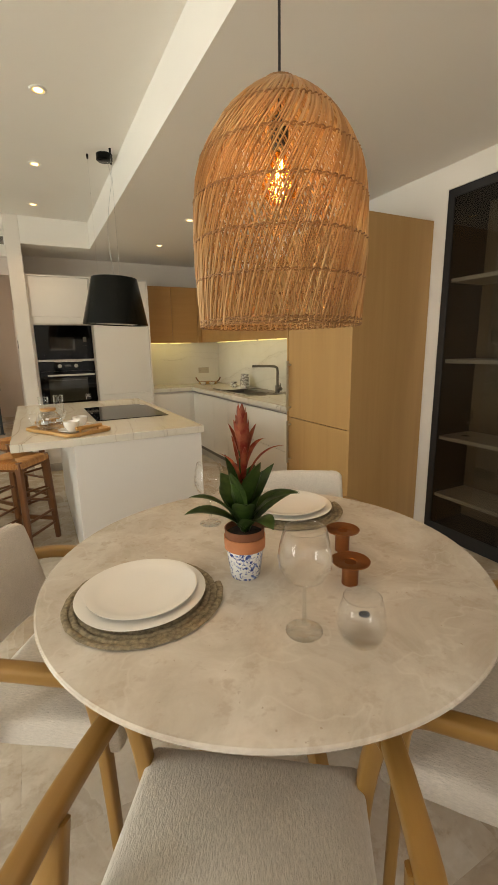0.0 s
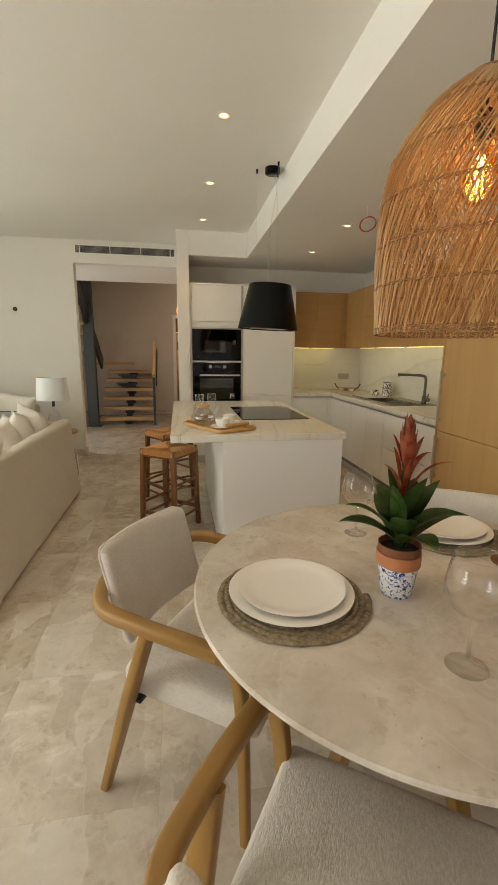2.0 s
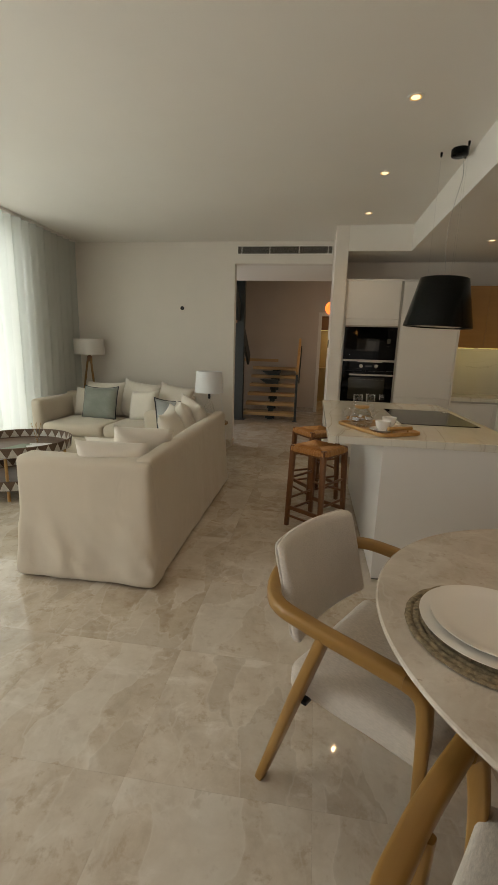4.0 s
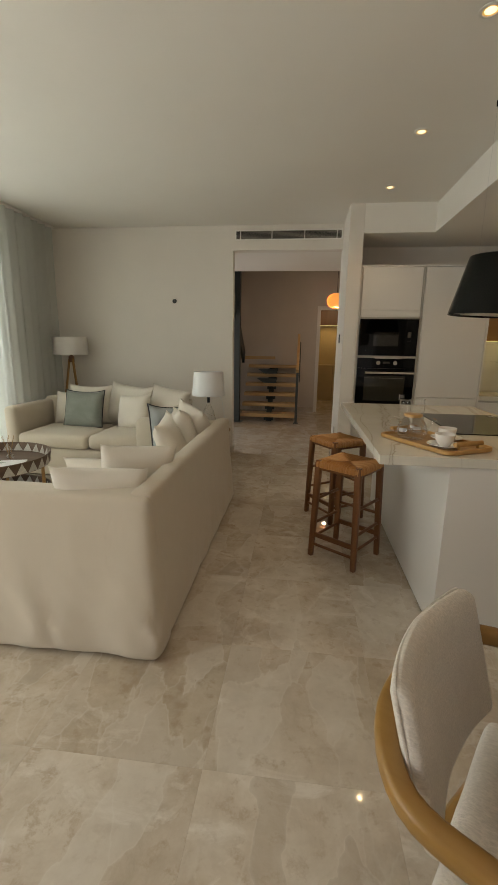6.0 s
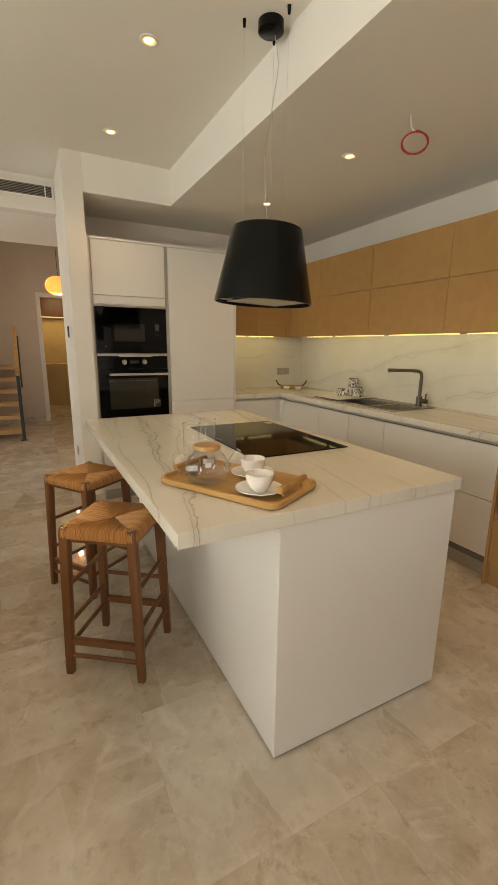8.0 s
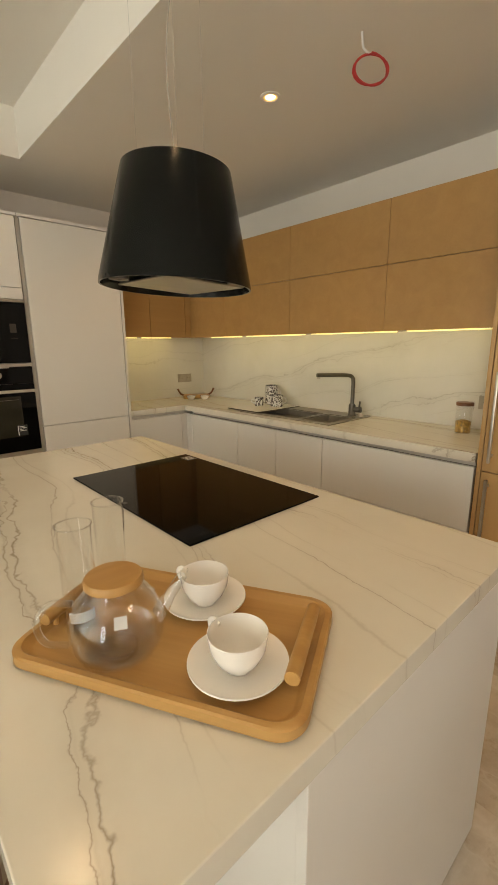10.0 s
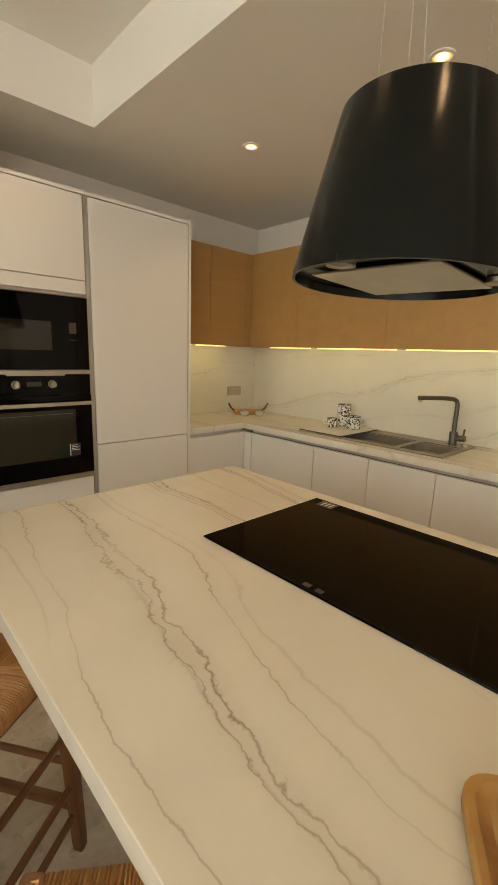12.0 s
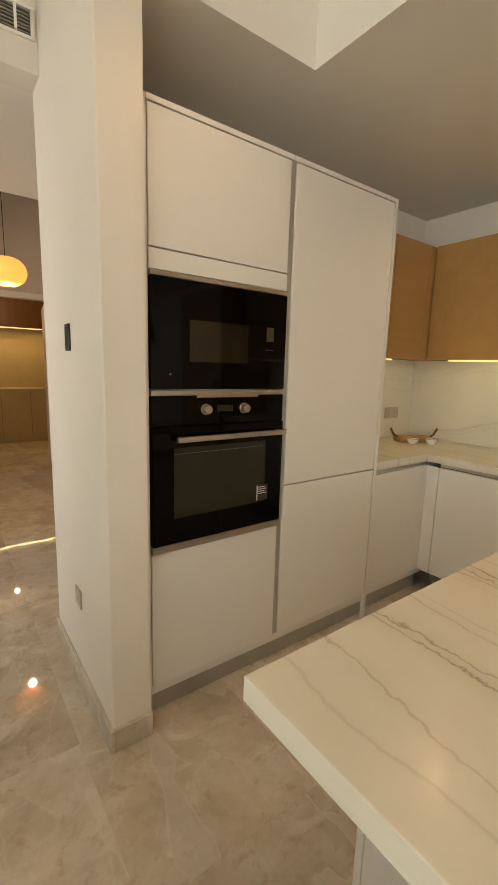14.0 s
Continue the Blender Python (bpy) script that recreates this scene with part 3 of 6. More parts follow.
setting("wall_recess_side", box((XR + 0.2, 2.09, 0), (XR + 0.45, 2.14, 2.35)), M_WALL, "plastered side of the cabinet's recess")
setting("wall_rear_west", box((XW - 0.3, YR - 0.25, 0), (-2.9, YR, 3.0)), M_WALL, "warm white plastered wall beside the rear glazing")
setting("wall_rear_east", box((1.7, YR - 0.25, 0), (XR + 0.45, YR, 3.0)), M_WALL, "warm white plastered wall beside the rear glazing")
setting("wall_rear_head", box((-2.9, YR - 0.25, 2.62), (1.7, YR, 3.0)), M_WALL, "warm white plastered strip over the rear glazing")

# ceilings
setting("ceiling_main", box((XW, YR, ZC), (XD, YW, 3.0)), M_CEIL, "smooth warm white ceiling with recessed spots")
bm = prism([(XD, YR), (XR, YR), (XR, YB), (0.068, YB), (0.068, YD), (XD, YD)], ZL, 3.0)
setting("ceiling_lowered", bm, M_CEIL, "lowered warm white ceiling over kitchen and table")
setting("ceiling_hall", box((-2.6, YW + 0.14, 2.49), (1.4, 7.42, 2.75)), M_CEIL, "low white ceiling of the passage")
setting("ceiling_stair", box((-2.8, 7.42, 3.9), (1.6, 10.12, 4.1)), M_HALL_SHADE, "ceiling of the stair hall, its shade put into the paint")
setting("ceiling_closet", box((-0.6, 10.1, 2.5), (1.4, 13.0, 2.7)), M_CEIL, "white ceiling of the dressing room")

# hall walls, in the paint darkened for the hall's shade
setting("wall_hall_upper", box((-2.6, 7.32, 2.75), (1.4, 7.42, 3.9)), M_HALL_SHADE, "plastered wall over the passage ceiling, coloured darker for shade")
setting("wall_hall_left", box((-2.8, 7.30, 0), (-2.6, 10.1, 3.9)), M_HALL_SHADE, "plastered hall wall, coloured darker for shade")
setting("wall_hall_left_pier", box((-2.8, YW + 0.14, 0), (-2.6, 6.30, 3.0)), M_HALL_SHADE, "plastered wall beside the passage window, coloured darker for shade")
setting("wall_hall_left_head", box((-2.8, 6.30, 2.25), (-2.6, 7.30, 3.0)), M_HALL_SHADE, "plastered wall over the passage window, coloured darker for shade")
lamp("window_light_passage", "AREA", 26, (0.86, 0.94, 1.0), look((-2.7, 6.8, 1.15), (0, 6.8, 1.1)), size=(0.96, 2.1))
setting("wall_hall_right", box((1.4, YW + 0.14, 0), (1.6, 13.0, 3.9)), M_HALL_SHADE, "plastered hall wall, coloured darker for shade")
setting("wall_hall_back", box((-2.6, 10.0, 0), (-0.12, 10.12, 3.9)), M_HALL_SHADE, "plastered wall behind the stairs, coloured darker for shade")
setting("wall_hall_back_east", box((0.70, 10.0, 0), (1.4, 10.12, 3.9)), M_HALL_SHADE, "plastered wall beside the door, coloured darker for shade")
setting("wall_hall_back_head", box((-0.12, 10.0, 2.15), (0.70, 10.12, 3.9)), M_HALL_SHADE, "plastered wall over the door, coloured darker for shade")
setting("wall_closet_left", box((-0.6, 10.12, 0), (-0.5, 13.0, 2.6)), M_CLOSET, "beige wall of the dressing room")
setting("wall_closet_back", box((-0.5, 12.8, 0), (1.4, 13.0, 2.6)), M_CLOSET, "beige wall of the dressing room")

# skirtings
for a, b in (((XW, YW - 0.015, 0), (OL, YW, 0.09)), ((XJ - 0.015, YD - 0.015, 0), (XJ, YW + 0.14, 0.09)), ((XJ, YD - 0.015, 0), (0.07, YD, 0.09)),
             ((XR - 0.015, YR, 0), (XR, 0.85, 0.09)), ((-2.6, 9.985, 0), (-0.2, 10.0, 0.09)), ((OL - 0.0, YW - 0.015, 0), (OL + 0.015, YW + 0.14, 0.09))):
    setting("baseboard", box(a, b, 0.003), M_FLOOR, "beige marble skirting along the wall")

# passage door casing at the dressing room
for a, b in (((-0.19, 9.975, 0), (-0.12, 9.999, 2.22)), ((0.70, 9.975, 0), (0.77, 9.999, 2.22)), ((-0.12, 9.975, 2.15), (0.70, 9.999, 2.22))):
    setting("trim", box(a, b, 0.004), M_WHITE, "white painted door casing in the hall")

# window wall: frame and glass, terrace and distance beyond
win = tagged(new("window_1"), "wide sliding glass window behind sheer curtains", "window", kind="structure")
for y in (-1.0, 0.92, 2.84, 4.79):
    part("window_frame", box((XW - 0.16, y, 0), (XW - 0.10, y + 0.06, 2.62), 0.004), M_GREYMET, win)
for z in (0.0, 2.56):
    part("window_frame", box((XW - 0.16, -0.94, z), (XW - 0.10, 4.79, z + 0.06), 0.004), M_GREYMET, win)
for y in (-0.94, 0.98, 2.90):
    g = part("pane", box((XW - 0.135, y, 0.06), (XW - 0.125, y + 1.86 if y < 2 else 4.79, 2.56)), M_GLASS, win)
    g.visible_shadow = False
win2 = tagged(new("window_2"), "wide glazed doors onto the terrace", "window", kind="structure")
for x in (-2.9, -1.37, 0.11, 1.64):
    part("window_frame", box((x, YR - 0.14, 0), (x + 0.06, YR - 0.08, 2.62), 0.004), M_GREYMET, win2)
for z in (0.0, 2.56):
    part("window_frame", box((-2.84, YR - 0.14, z), (1.64, YR - 0.08, z + 0.06), 0.004), M_GREYMET, win2)
for x in (-2.84, -1.31, 0.17):
    g = part("pane", box((x, YR - 0.115, 0.06), (x + 1.47, YR - 0.105, 2.56)), M_GLASS, win2)
    g.visible_shadow = False
setting("ground", box((-400, -400, -0.25), (400, 400, -0.07)), M_OUT, "pale stone terrace and ground outside")

# ---- curtain ----
def curtain(y0, y1, x, z1, seed):
    bm = bmesh.new()
    n = int((y1 - y0) / 0.018)
    cols = []
    for i in range(n + 1):
        y = y0 + (y1 - y0) * i / n
        ph = y * 2 * math.pi / 0.135 + 1.2 * noise.noise(Vector((y * 2.1, seed, 0)))
        col = []
        for k, z in enumerate((0.015, 0.6, 1.3, 2.0, z1 - 0.12, z1)):
            amp = 0.035 + 0.016 * noise.noise(Vector((y * 3, z, seed)))
            col.append(bm.verts.new((x + amp * math.sin(ph + 0.25 * noise.noise(Vector((y, z * 1.5, seed)))), y + 0.012 * math.cos(ph), z)))
        cols.append(col)
    for a, b in zip(cols, cols[1:]):
        for k in range(len(a) - 1):
            bm.faces.new((a[k], b[k], b[k + 1], a[k + 1]))
    return bm


for y0, y1, s in ((1.0, 4.70, 1.0), (4.68, 5.93, 7.0)):
    c = thing("curtain", "floor-length sheer off-white pleated curtain", "curtain", pose(0, 0, 0), group="curtains at the window")
    part("cloth", curtain(y0, y1, XW + 0.14 + (0.03 if y0 > 4 else 0), ZC - 0.03, s), M_CURTAIN, c, smooth=80)
    part("track", box((XW + 0.11, y0, ZC - 0.03), (XW + 0.19, y1, ZC - 0.001)), M_WHITE, c)

# ---- kitchen: tall units ----
YF = 5.345                   # fronts of the tall units


def front(name, lo, hi, mat, parent, label=""):
    """A door or drawer front with eased edges between two corners."""
    return part(name, box(lo, hi, 0.0022, 2), mat, parent, label)


tall = thing("tall_cabinet", "white lacquered tall oven cabinet with flap and drawer", "cabinet")
part("body", box((0.072, YF + 0.022, 0.10), (0.703, YB - 0.004, 2.19)), M_WHITE, tall)
part("side_panel", box((0.0705, YF - 0.002, 0.0), (0.0895, YF + 0.020, 2.205), 0.001), M_WHITE, tall)
part("top_strip", box((0.0905, YF - 0.002, 2.187), (0.703, YF + 0.020, 2.205), 0.001), M_WHITE, tall)
front("flap_door", (0.094, YF, 1.7665), (0.690, YF + 0.02, 2.183), M_WHITE, tall)
part("filler", box((0.094, YF, 1.697), (0.690, YF + 0.02, 1.762), 0.002), M_WHITE, tall)
front("drawer_front", (0.094, YF, 0.150), (0.690, YF + 0.02, 0.692), M_WHITE, tall)
part("grip_rail", box((0.694, YF + 0.006, 0.15), (0.716, YF + 0.0215, 2.183)), M_RAIL, tall)
part("plinth", box((0.072, YF + 0.05, 0.0), (0.703, YF + 0.064, 0.10)), M_RAIL, tall, "grey metal plinth")

fridge = thing("tall_cabinet", "white lacquered tall fridge cabinet with two doors", "cabinet")
part("body", box((0.7045, YF + 0.022, 0.10), (1.372, YB - 0.004, 2.19)), M_WHITE, fridge)
part("top_strip", box((0.7045, YF - 0.002, 2.187), (1.353, YF + 0.020, 2.205), 0.001), M_WHITE, fridge)
part("side_panel", box((1.3545, YF - 0.002, 0.0), (1.373, YF + 0.020, 2.205), 0.001), M_WHITE, fridge)
front("upper_door", (0.720, YF, 0.876), (1.350, YF + 0.02, 2.183), M_WHITE, fridge)
front("lower_door", (0.720, YF, 0.150), (1.350, YF + 0.02, 0.870), M_WHITE, fridge)
part("plinth", box((0.7045, YF + 0.05, 0.0), (1.372, YF + 0.064, 0.10)), M_RAIL, fridge, "grey metal plinth")

# microwave and oven, set into the tall unit
mw = thing("microwave", "built-in black glass microwave with steel trim", "microwave", pose(0.392, YF, 1.30))
part("door", box((-0.297, -0.008, 0.002), (0.297, 0.018, 0.375), 0.002), M_BGLASS, mw)
part("top_trim", box((-0.297, -0.011, 0.377), (0.297, 0.018, 0.392), 0.001), M_STEEL, mw, "brushed steel strip")
part("window", box((-0.150, -0.0095, 0.10), (0.105, -0.0085, 0.245)), plain("oven_window", (0.014, 0.012, 0.009), 0.06, bumps=0, rvary=0.01), mw)
part("display", box((0.195, -0.0095, 0.19), (0.232, -0.0085, 0.245)), plain("display_film", (0.06, 0.05, 0.038), 0.2, bumps=0), mw)
for i in range(3):
    part("button", box((0.196 + i * 0.014, -0.0095, 0.155), (0.204 + i * 0.014, -0.0085, 0.158)), M_GREYMET, mw)
part("lamp_dot", box((-0.227, -0.0095, 0.052), (-0.223, -0.0085, 0.056)), M_LABEL, mw)

oven = thing("oven", "built-in black glass oven with steel handle and two knobs", "oven", pose(0.392, YF, 0.695))
part("control_panel", box((-0.297, -0.006, 0.475), (0.297, 0.018, 0.583), 0.002), M_BGLASS, oven)
part("top_trim", box((-0.297, -0.010, 0.585), (0.297, 0.018, 0.603), 0.001), M_STEEL, oven, "brushed steel strip")
part("lip", box((-0.12, -0.014, 0.576), (0.16, -0.0065, 0.5845), 0.001), M_STEEL, oven)
part("door", box((-0.297, -0.014, 0.032), (0.297, 0.018, 0.4735), 0.003), M_BGLASS, oven)
part("bottom_trim", box((-0.297, -0.012, 0.003), (0.297, 0.018, 0.030), 0.001), M_STEEL, oven, "brushed steel strip")
part("window", box((-0.215, -0.0155, 0.13), (0.205, -0.0145, 0.395)), plain("oven_glass", (0.022, 0.02, 0.013), 0.05, bumps=0, rvary=0.01), oven)
bar = sweep([(-0.215, -0.045, 0.43), (0.285, -0.045, 0.43)], rect_sec(0.014, 0.020, 0.3), up=(0, 0, 1))
h = part("handle", bar, M_STEEL, oven, "brushed steel bar handle")
for x in (-0.19, 0.26):
    part("bracket", box((x - 0.008, -0.04, 0.423), (x + 0.008, -0.0145, 0.437)), M_STEEL, h)
for x in (-0.080, 0.094):
    k = part("knob", lathe([(0, 0.024), (0.014, 0.024), (0.0165, 0.021), (0.018, 0.0), (0.021, 0.0), (0.021, -0.002), (0, -0.002)], 20), M_STEEL, oven, "steel knob", 40)
    k.matrix_local = pose(x, -0.0085, 0.532, 90, 0, 0)
part("display", box((-0.03, -0.0075, 0.522), (0.042, -0.0065, 0.546)), plain("oven_display", (0.03, 0.026, 0.02), 0.1, bumps=0), oven)
st = part("sticker", box((0.163, -0.0165, 0.138), (0.223, -0.0156, 0.206)), M_INK, oven, "black sticker with white print")
part("print_bar", box((0.1645, -0.0175, 0.140), (0.169, -0.0166, 0.204)), M_LABEL, st)
for i in range(4):
    part("print_bar", box((0.174, -0.0175, 0.168 + i * 0.009), (0.216 - 0.010 * (i % 2), -0.0166, 0.171 + i * 0.009)), M_LABEL, st)
part("runner", box((-0.215, -0.0165, 0.372), (0.19, -0.0156, 0.3745)), M_GREYMET, oven)

# ---- kitchen: base units and worktop along two walls ----
XF = 1.905                   # fronts of the base units on the right-hand wall


def base_unit_x(y0, y1, split=None, fronts=M_WHITE):
    """A base unit against the right-hand wall."""
    u = thing("base_cabinet", "white lacquered handleless base cabinet", "cabinet", group="base cabinets")
    # body coloured dark so the gaps between fronts look shaded
    part("body", box((XF + 0.021, y0 + 0.0005, 0.10), (XR - 0.004, y1 - 0.0005, 0.855)), M_GAP_SHADE, u, "carcass coloured dark as shade in the door gaps")
    zs = [0.15, 0.832] if split is None else [0.15, split, 0.832]
    for a, b in zip(zs, zs[1:]):
        part("door" if split is None else "drawer_front", box((XF, y0 + 0.0018, a), (XF + 0.02, y1 - 0.0018, b - 0.004), 0.002), fronts, u)
    part("grip_rail", box((XF + 0.012, y0 + 0.0005, 0.834), (XF + 0.0205, y1 - 0.0005, 0.854)), M_RAIL, u)
    part("plinth", box((XF + 0.05, y0 + 0.0005, 0), (XF + 0.064, y1 - 0.0005, 0.0995)), M_RAIL, u, "grey metal plinth")
    return u


base_unit_x(4.695, 5.29)
base_unit_x(4.285, 4.695)
base_unit_x(3.885, 4.285)
base_unit_x(2.99, 3.885, 0.50)
u = thing("base_cabinet", "white lacquered handleless base cabinet beside the tall unit", "cabinet", group="base cabinets")
part("body", box((1.374, YF + 0.046, 0.10), (XR - 0.004, YB - 0.004, 0.855)), M_WHITE, u)
part("door", box((1.376, YF + 0.025, 0.15), (1.855, YF + 0.045, 0.828), 0.002), M_WHITE, u)
part("corner_post", box((1.857, YF + 0.025, 0.15), (1.927, YF + 0.045, 0.828), 0.002), M_WHITE, u)
part("corner_post", box((XF, 5.292, 0.15), (XF + 0.02, YF + 0.024, 0.828), 0.002), M_WHITE, u)
part("grip_rail", box((1.374, YF + 0.036, 0.834), (XF + 0.02, YF + 0.0455, 0.854)), M_RAIL, u)
part("plinth", box((1.374, YF + 0.07, 0), (XF + 0.05, YF + 0.084, 0.0995)), M_RAIL, u, "grey metal plinth")

# worktop with a cut-out for the sink
SX0, SX1, SY0, SY1 = 1.985, 2.44, 3.90, 4.72
wt = thing("worktop", "veined white marble worktop running round the corner", "worktop")
bm = bmesh.new()
for a, b in (((XF - 0.018, 2.985, 0.857), (SX0, YF + 0.02, 0.90)), ((SX1, 2.985, 0.857), (XR - 0.022, YF + 0.02, 0.90)),
             ((SX0, 2.985, 0.857), (SX1, SY0, 0.90)), ((SX0, SY1, 0.857), (SX1, YF + 0.02, 0.90)), ((1.3745, YF + 0.02, 0.857), (XR - 0.022, YB - 0.022, 0.90))):
    add_box(bm, a, b)
bmesh.ops.remove_doubles(bm, verts=bm.verts, dist=0.0001)
part("slab", bm, M_TOP, wt)
sp = thing("backsplash", "veined white marble backsplash panel on the wall", "backsplash", group="backsplash panels")
part("slab", box((XR - 0.020, 2.985, 0.901), (XR - 0.003, YB - 0.022, 1.50)), M_SPLASH, sp)
sp = thing("backsplash", "veined white marble backsplash panel on the wall", "backsplash", group="backsplash panels")
part("slab", box((1.3745, YB - 0.020, 0.901), (XR - 0.003, YB - 0.003, 1.50)), M_SPLASH, sp)

# sink
sink = thing("sink", "grey composite double-bowl sink set into the worktop", "sink")
bm = bmesh.new()
def bowl(bm, x0, x1, y0, y1, z0, z1, t=0.008):
    for a, b in (((x0, y0, z0), (x1, y1, z0 + t)), ((x0, y0, z0 + t), (x0 + t, y1, z1)), ((x1 - t, y0, z0 + t), (x1, y1, z1)), ((x0 + t, y0, z0 + t), (x1 - t, y0 + t, z1)), ((x0 + t, y1 - t, z0 + t), (x1 - t, y1, z1))):
        add_box(bm, a, b)
bowl(bm, 2.02, 2.33, 4.20, 4.69, 0.72, 0.899)
part("bowl", bm, M_SINK, sink)
bm = bmesh.new()
bowl(bm, 2.02, 2.33, 3.93, 4.16, 0.79, 0.899)
part("bowl", bm, M_STEEL, sink, "steel half bowl")
bm = bmesh.new()
for a, b in (((SX0 - 0.012, SY0 - 0.012, 0.9), (2.02, SY1 + 0.012, 0.906)), ((2.33, SY0 - 0.012, 0.9), (SX1 + 0.012, SY1 + 0.012, 0.906)), ((2.02, SY0 - 0.012, 0.9), (2.33, 3.93, 0.906)), ((2.02, 4.16, 0.9), (2.33, 4.20, 0.906)), ((2.02, 4.69, 0.9), (2.33, SY1 + 0.012, 0.906))):
    add_box(bm, a, b)
part("rim", bm, M_SINK, sink)

tap = thing("kitchen_tap", "matt grey kitchen tap with a right-angled spout", "tap", pose(2.385, 4.0, 0.906))
part("base", lathe([(0, 0), (0.028, 0), (0.028, 0.006), (0.024, 0.01), (0.024, 0.075), (0.021, 0.082), (0, 0.082)], 20), M_GREYMET, tap, "", 40)
path = smooth_path([(0, 0, 0.07), (0, 0, 0.16), (0, 0, 0.245), (-0.012, 0.008, 0.275), (-0.05, 0.03, 0.285), (-0.13, 0.075, 0.288), (-0.235, 0.135, 0.289)], 5)
part("spout", sweep(path, ring_sec(0.0135, 12), up=(0.4, 1, 0.1)), M_GREYMET, tap, "", 40)
part("nozzle", lathe([(0, -0.012), (0.011, -0.012), (0.012, 0.0), (0, 0.0)], 14, (-0.224, 0.129, 0.277)), M_STEEL, tap, "", 40)
lv = part("lever_body", sweep([(0.0, -0.018, 0.045), (0.004, -0.07, 0.046)], ring_sec(0.019, 14)), M_GREYMET, tap, "", 40)
part("lever", sweep([(0.003, -0.055, 0.055), (0.004, -0.06, 0.105)], ring_sec(0.006, 10)), M_GREYMET, lv, "", 40)
dr = thing("tap_button", "round steel drain control on the sink rim", "drain control", pose(2.39, 3.93, 0.906))
part("knob", lathe([(0, 0), (0.02, 0), (0.02, 0.012), (0.016, 0.018), (0, 0.018)], 18), M_STEEL, dr, "", 40)

# board lying over part of the sink, with the speckled mugs and jug on it
board = thing("glass_board", "dark-edged glass chopping board lying over the sink", "cutting board")
part("slab", box((1.990, 4.55, 0.9065), (2.46, 4.90, 0.913), 0.002), M_GREYMET, board)
part("top", box((1.997, 4.557, 0.9132), (2.453, 4.893, 0.9145)), M_SPLASH, board, "pale glossy top")


def mug(r, h, at, handle_dir, spout=False):
    ob = thing("enamel_jug" if spout else "enamel_mug", "speckled black and white enamel " + ("jug" if spout else "mug") + " on the board", "jug" if spout else "mug", pose(*at), "" if spout else "enamel mugs")
    prof = [(0, 0), (r * 0.92, 0), (r, 0.006), (r, h * 0.6), (r * (0.9 if spout else 1), h), (r * (0.9 if spout else 1) - 0.003, h), (r - 0.004, h * 0.6), (r - 0.004, 0.008), (0, 0.008)]
    b = part("body", lathe(prof, 24), M_ENAMEL, ob, "", 40)
    part("rim", lathe([(prof[4][0] - 0.004, h), (prof[4][0] + 0.001, h), (prof[4][0] + 0.001, h + 0.003), (prof[4][0] - 0.004, h + 0.003)], 24, closed=True), M_INK, b, "black rim", 60)
    a = radians(handle_dir)
    d = Vector((math.cos(a), math.sin(a), 0))
    pts = smooth_path([d * (r - 0.004) + Vector((0, 0, h * 0.82)), d * (r + 0.022) + Vector((0, 0, h * 0.78)), d * (r + 0.026) + Vector((0, 0, h * 0.45)), d * (r - 0.002) + Vector((0, 0, h * 0.25))], 5)
    part("handle", sweep(pts, ring_sec(0.004, 8), up=(d.y, -d.x, 0)), M_LABEL, ob, "pale looped handle", 40)


mug(0.054, 0.155, (2.385, 4.80, 0.9146), -70, True)
mug(0.049, 0.088, (2.31, 4.665, 0.9146), -60)
mug(0.036, 0.064, (2.24, 4.80, 0.9146), 120)

# wooden tray with two bowls in the corner, and the sockets behind
tr = thing("serving_tray", "small wooden tray with upturned dark handles", "tray", pose(2.25, 5.70, 0.901, 0, 0, -30))
tr.scale = (1.25, 1.25, 1.25)
part("base", box((-0.10, -0.05, 0.0), (0.10, 0.05, 0.03), 0.008), M_BAMBOO, tr)
for s in (-1, 1):
    part("handle", sweep(smooth_path([(s * 0.095, 0, 0.024), (s * 0.12, 0, 0.04), (s * 0.14, 0, 0.075)], 4), ring_sec(0.007, 8)), M_STOOL, tr, "dark wooden handle", 40)
for x, y in ((2.15, 5.64), (2.25, 5.56)):
    b = thing("small_bowl", "small white bowl with dark rim", "bowl", pose(x, y, 0.901), "small bowls")
    part("body", lathe([(0, 0), (0.022, 0), (0.036, 0.018), (0.043, 0.036), (0.040, 0.036), (0.033, 0.019), (0.02, 0.005), (0, 0.005)], 24), M_PORC, b, "", 40)
    part("rim", lathe([(0.0395, 0.0362), (0.0435, 0.0362), (0.0435, 0.0385), (0.0395, 0.0385)], 24, closed=True), M_STOOL, b, "dark rim", 60)


def socket(m, n=2):
    s = thing("wall_socket", "beige double power socket on the wall", "socket", m, "wall sockets")
    part("plate", box((-0.04 * n, -0.009, -0.04), (0.04 * n, -0.0005, 0.04), 0.003), M_TILE_PLASTIC, s)
    for i in range(n):
        cx = -0.04 * (n - 1) + 0.08 * i
        q = part("insert", box((cx - 0.026, -0.0115, -0.026), (cx + 0.026, -0.0092, 0.026), 0.001), M_TILE_PLASTIC, s)
        for d in (-0.009, 0.009):
            part("hole", box((cx + d - 0.0025, -0.0125, -0.0025), (cx + d + 0.0025, -0.0117, 0.0025)), M_INK, q)


socket(pose(2.27, YB - 0.020, 1.085))
socket(pose(XR - 0.020, 3.13, 1.06, 0, 0, -90))
socket(pose(XJ, 5.71, 0.41, 0, 0, -90), 1)
sw = thing("light_switch", "dark bronze upright switch plate on the pillar", "switch", pose(XJ, 5.706, 1.478, 0, 0, -90))
part("plate", box((-0.026, -0.009, -0.05), (0.026, -0.0005, 0.05), 0.002), M_SWITCH, sw)
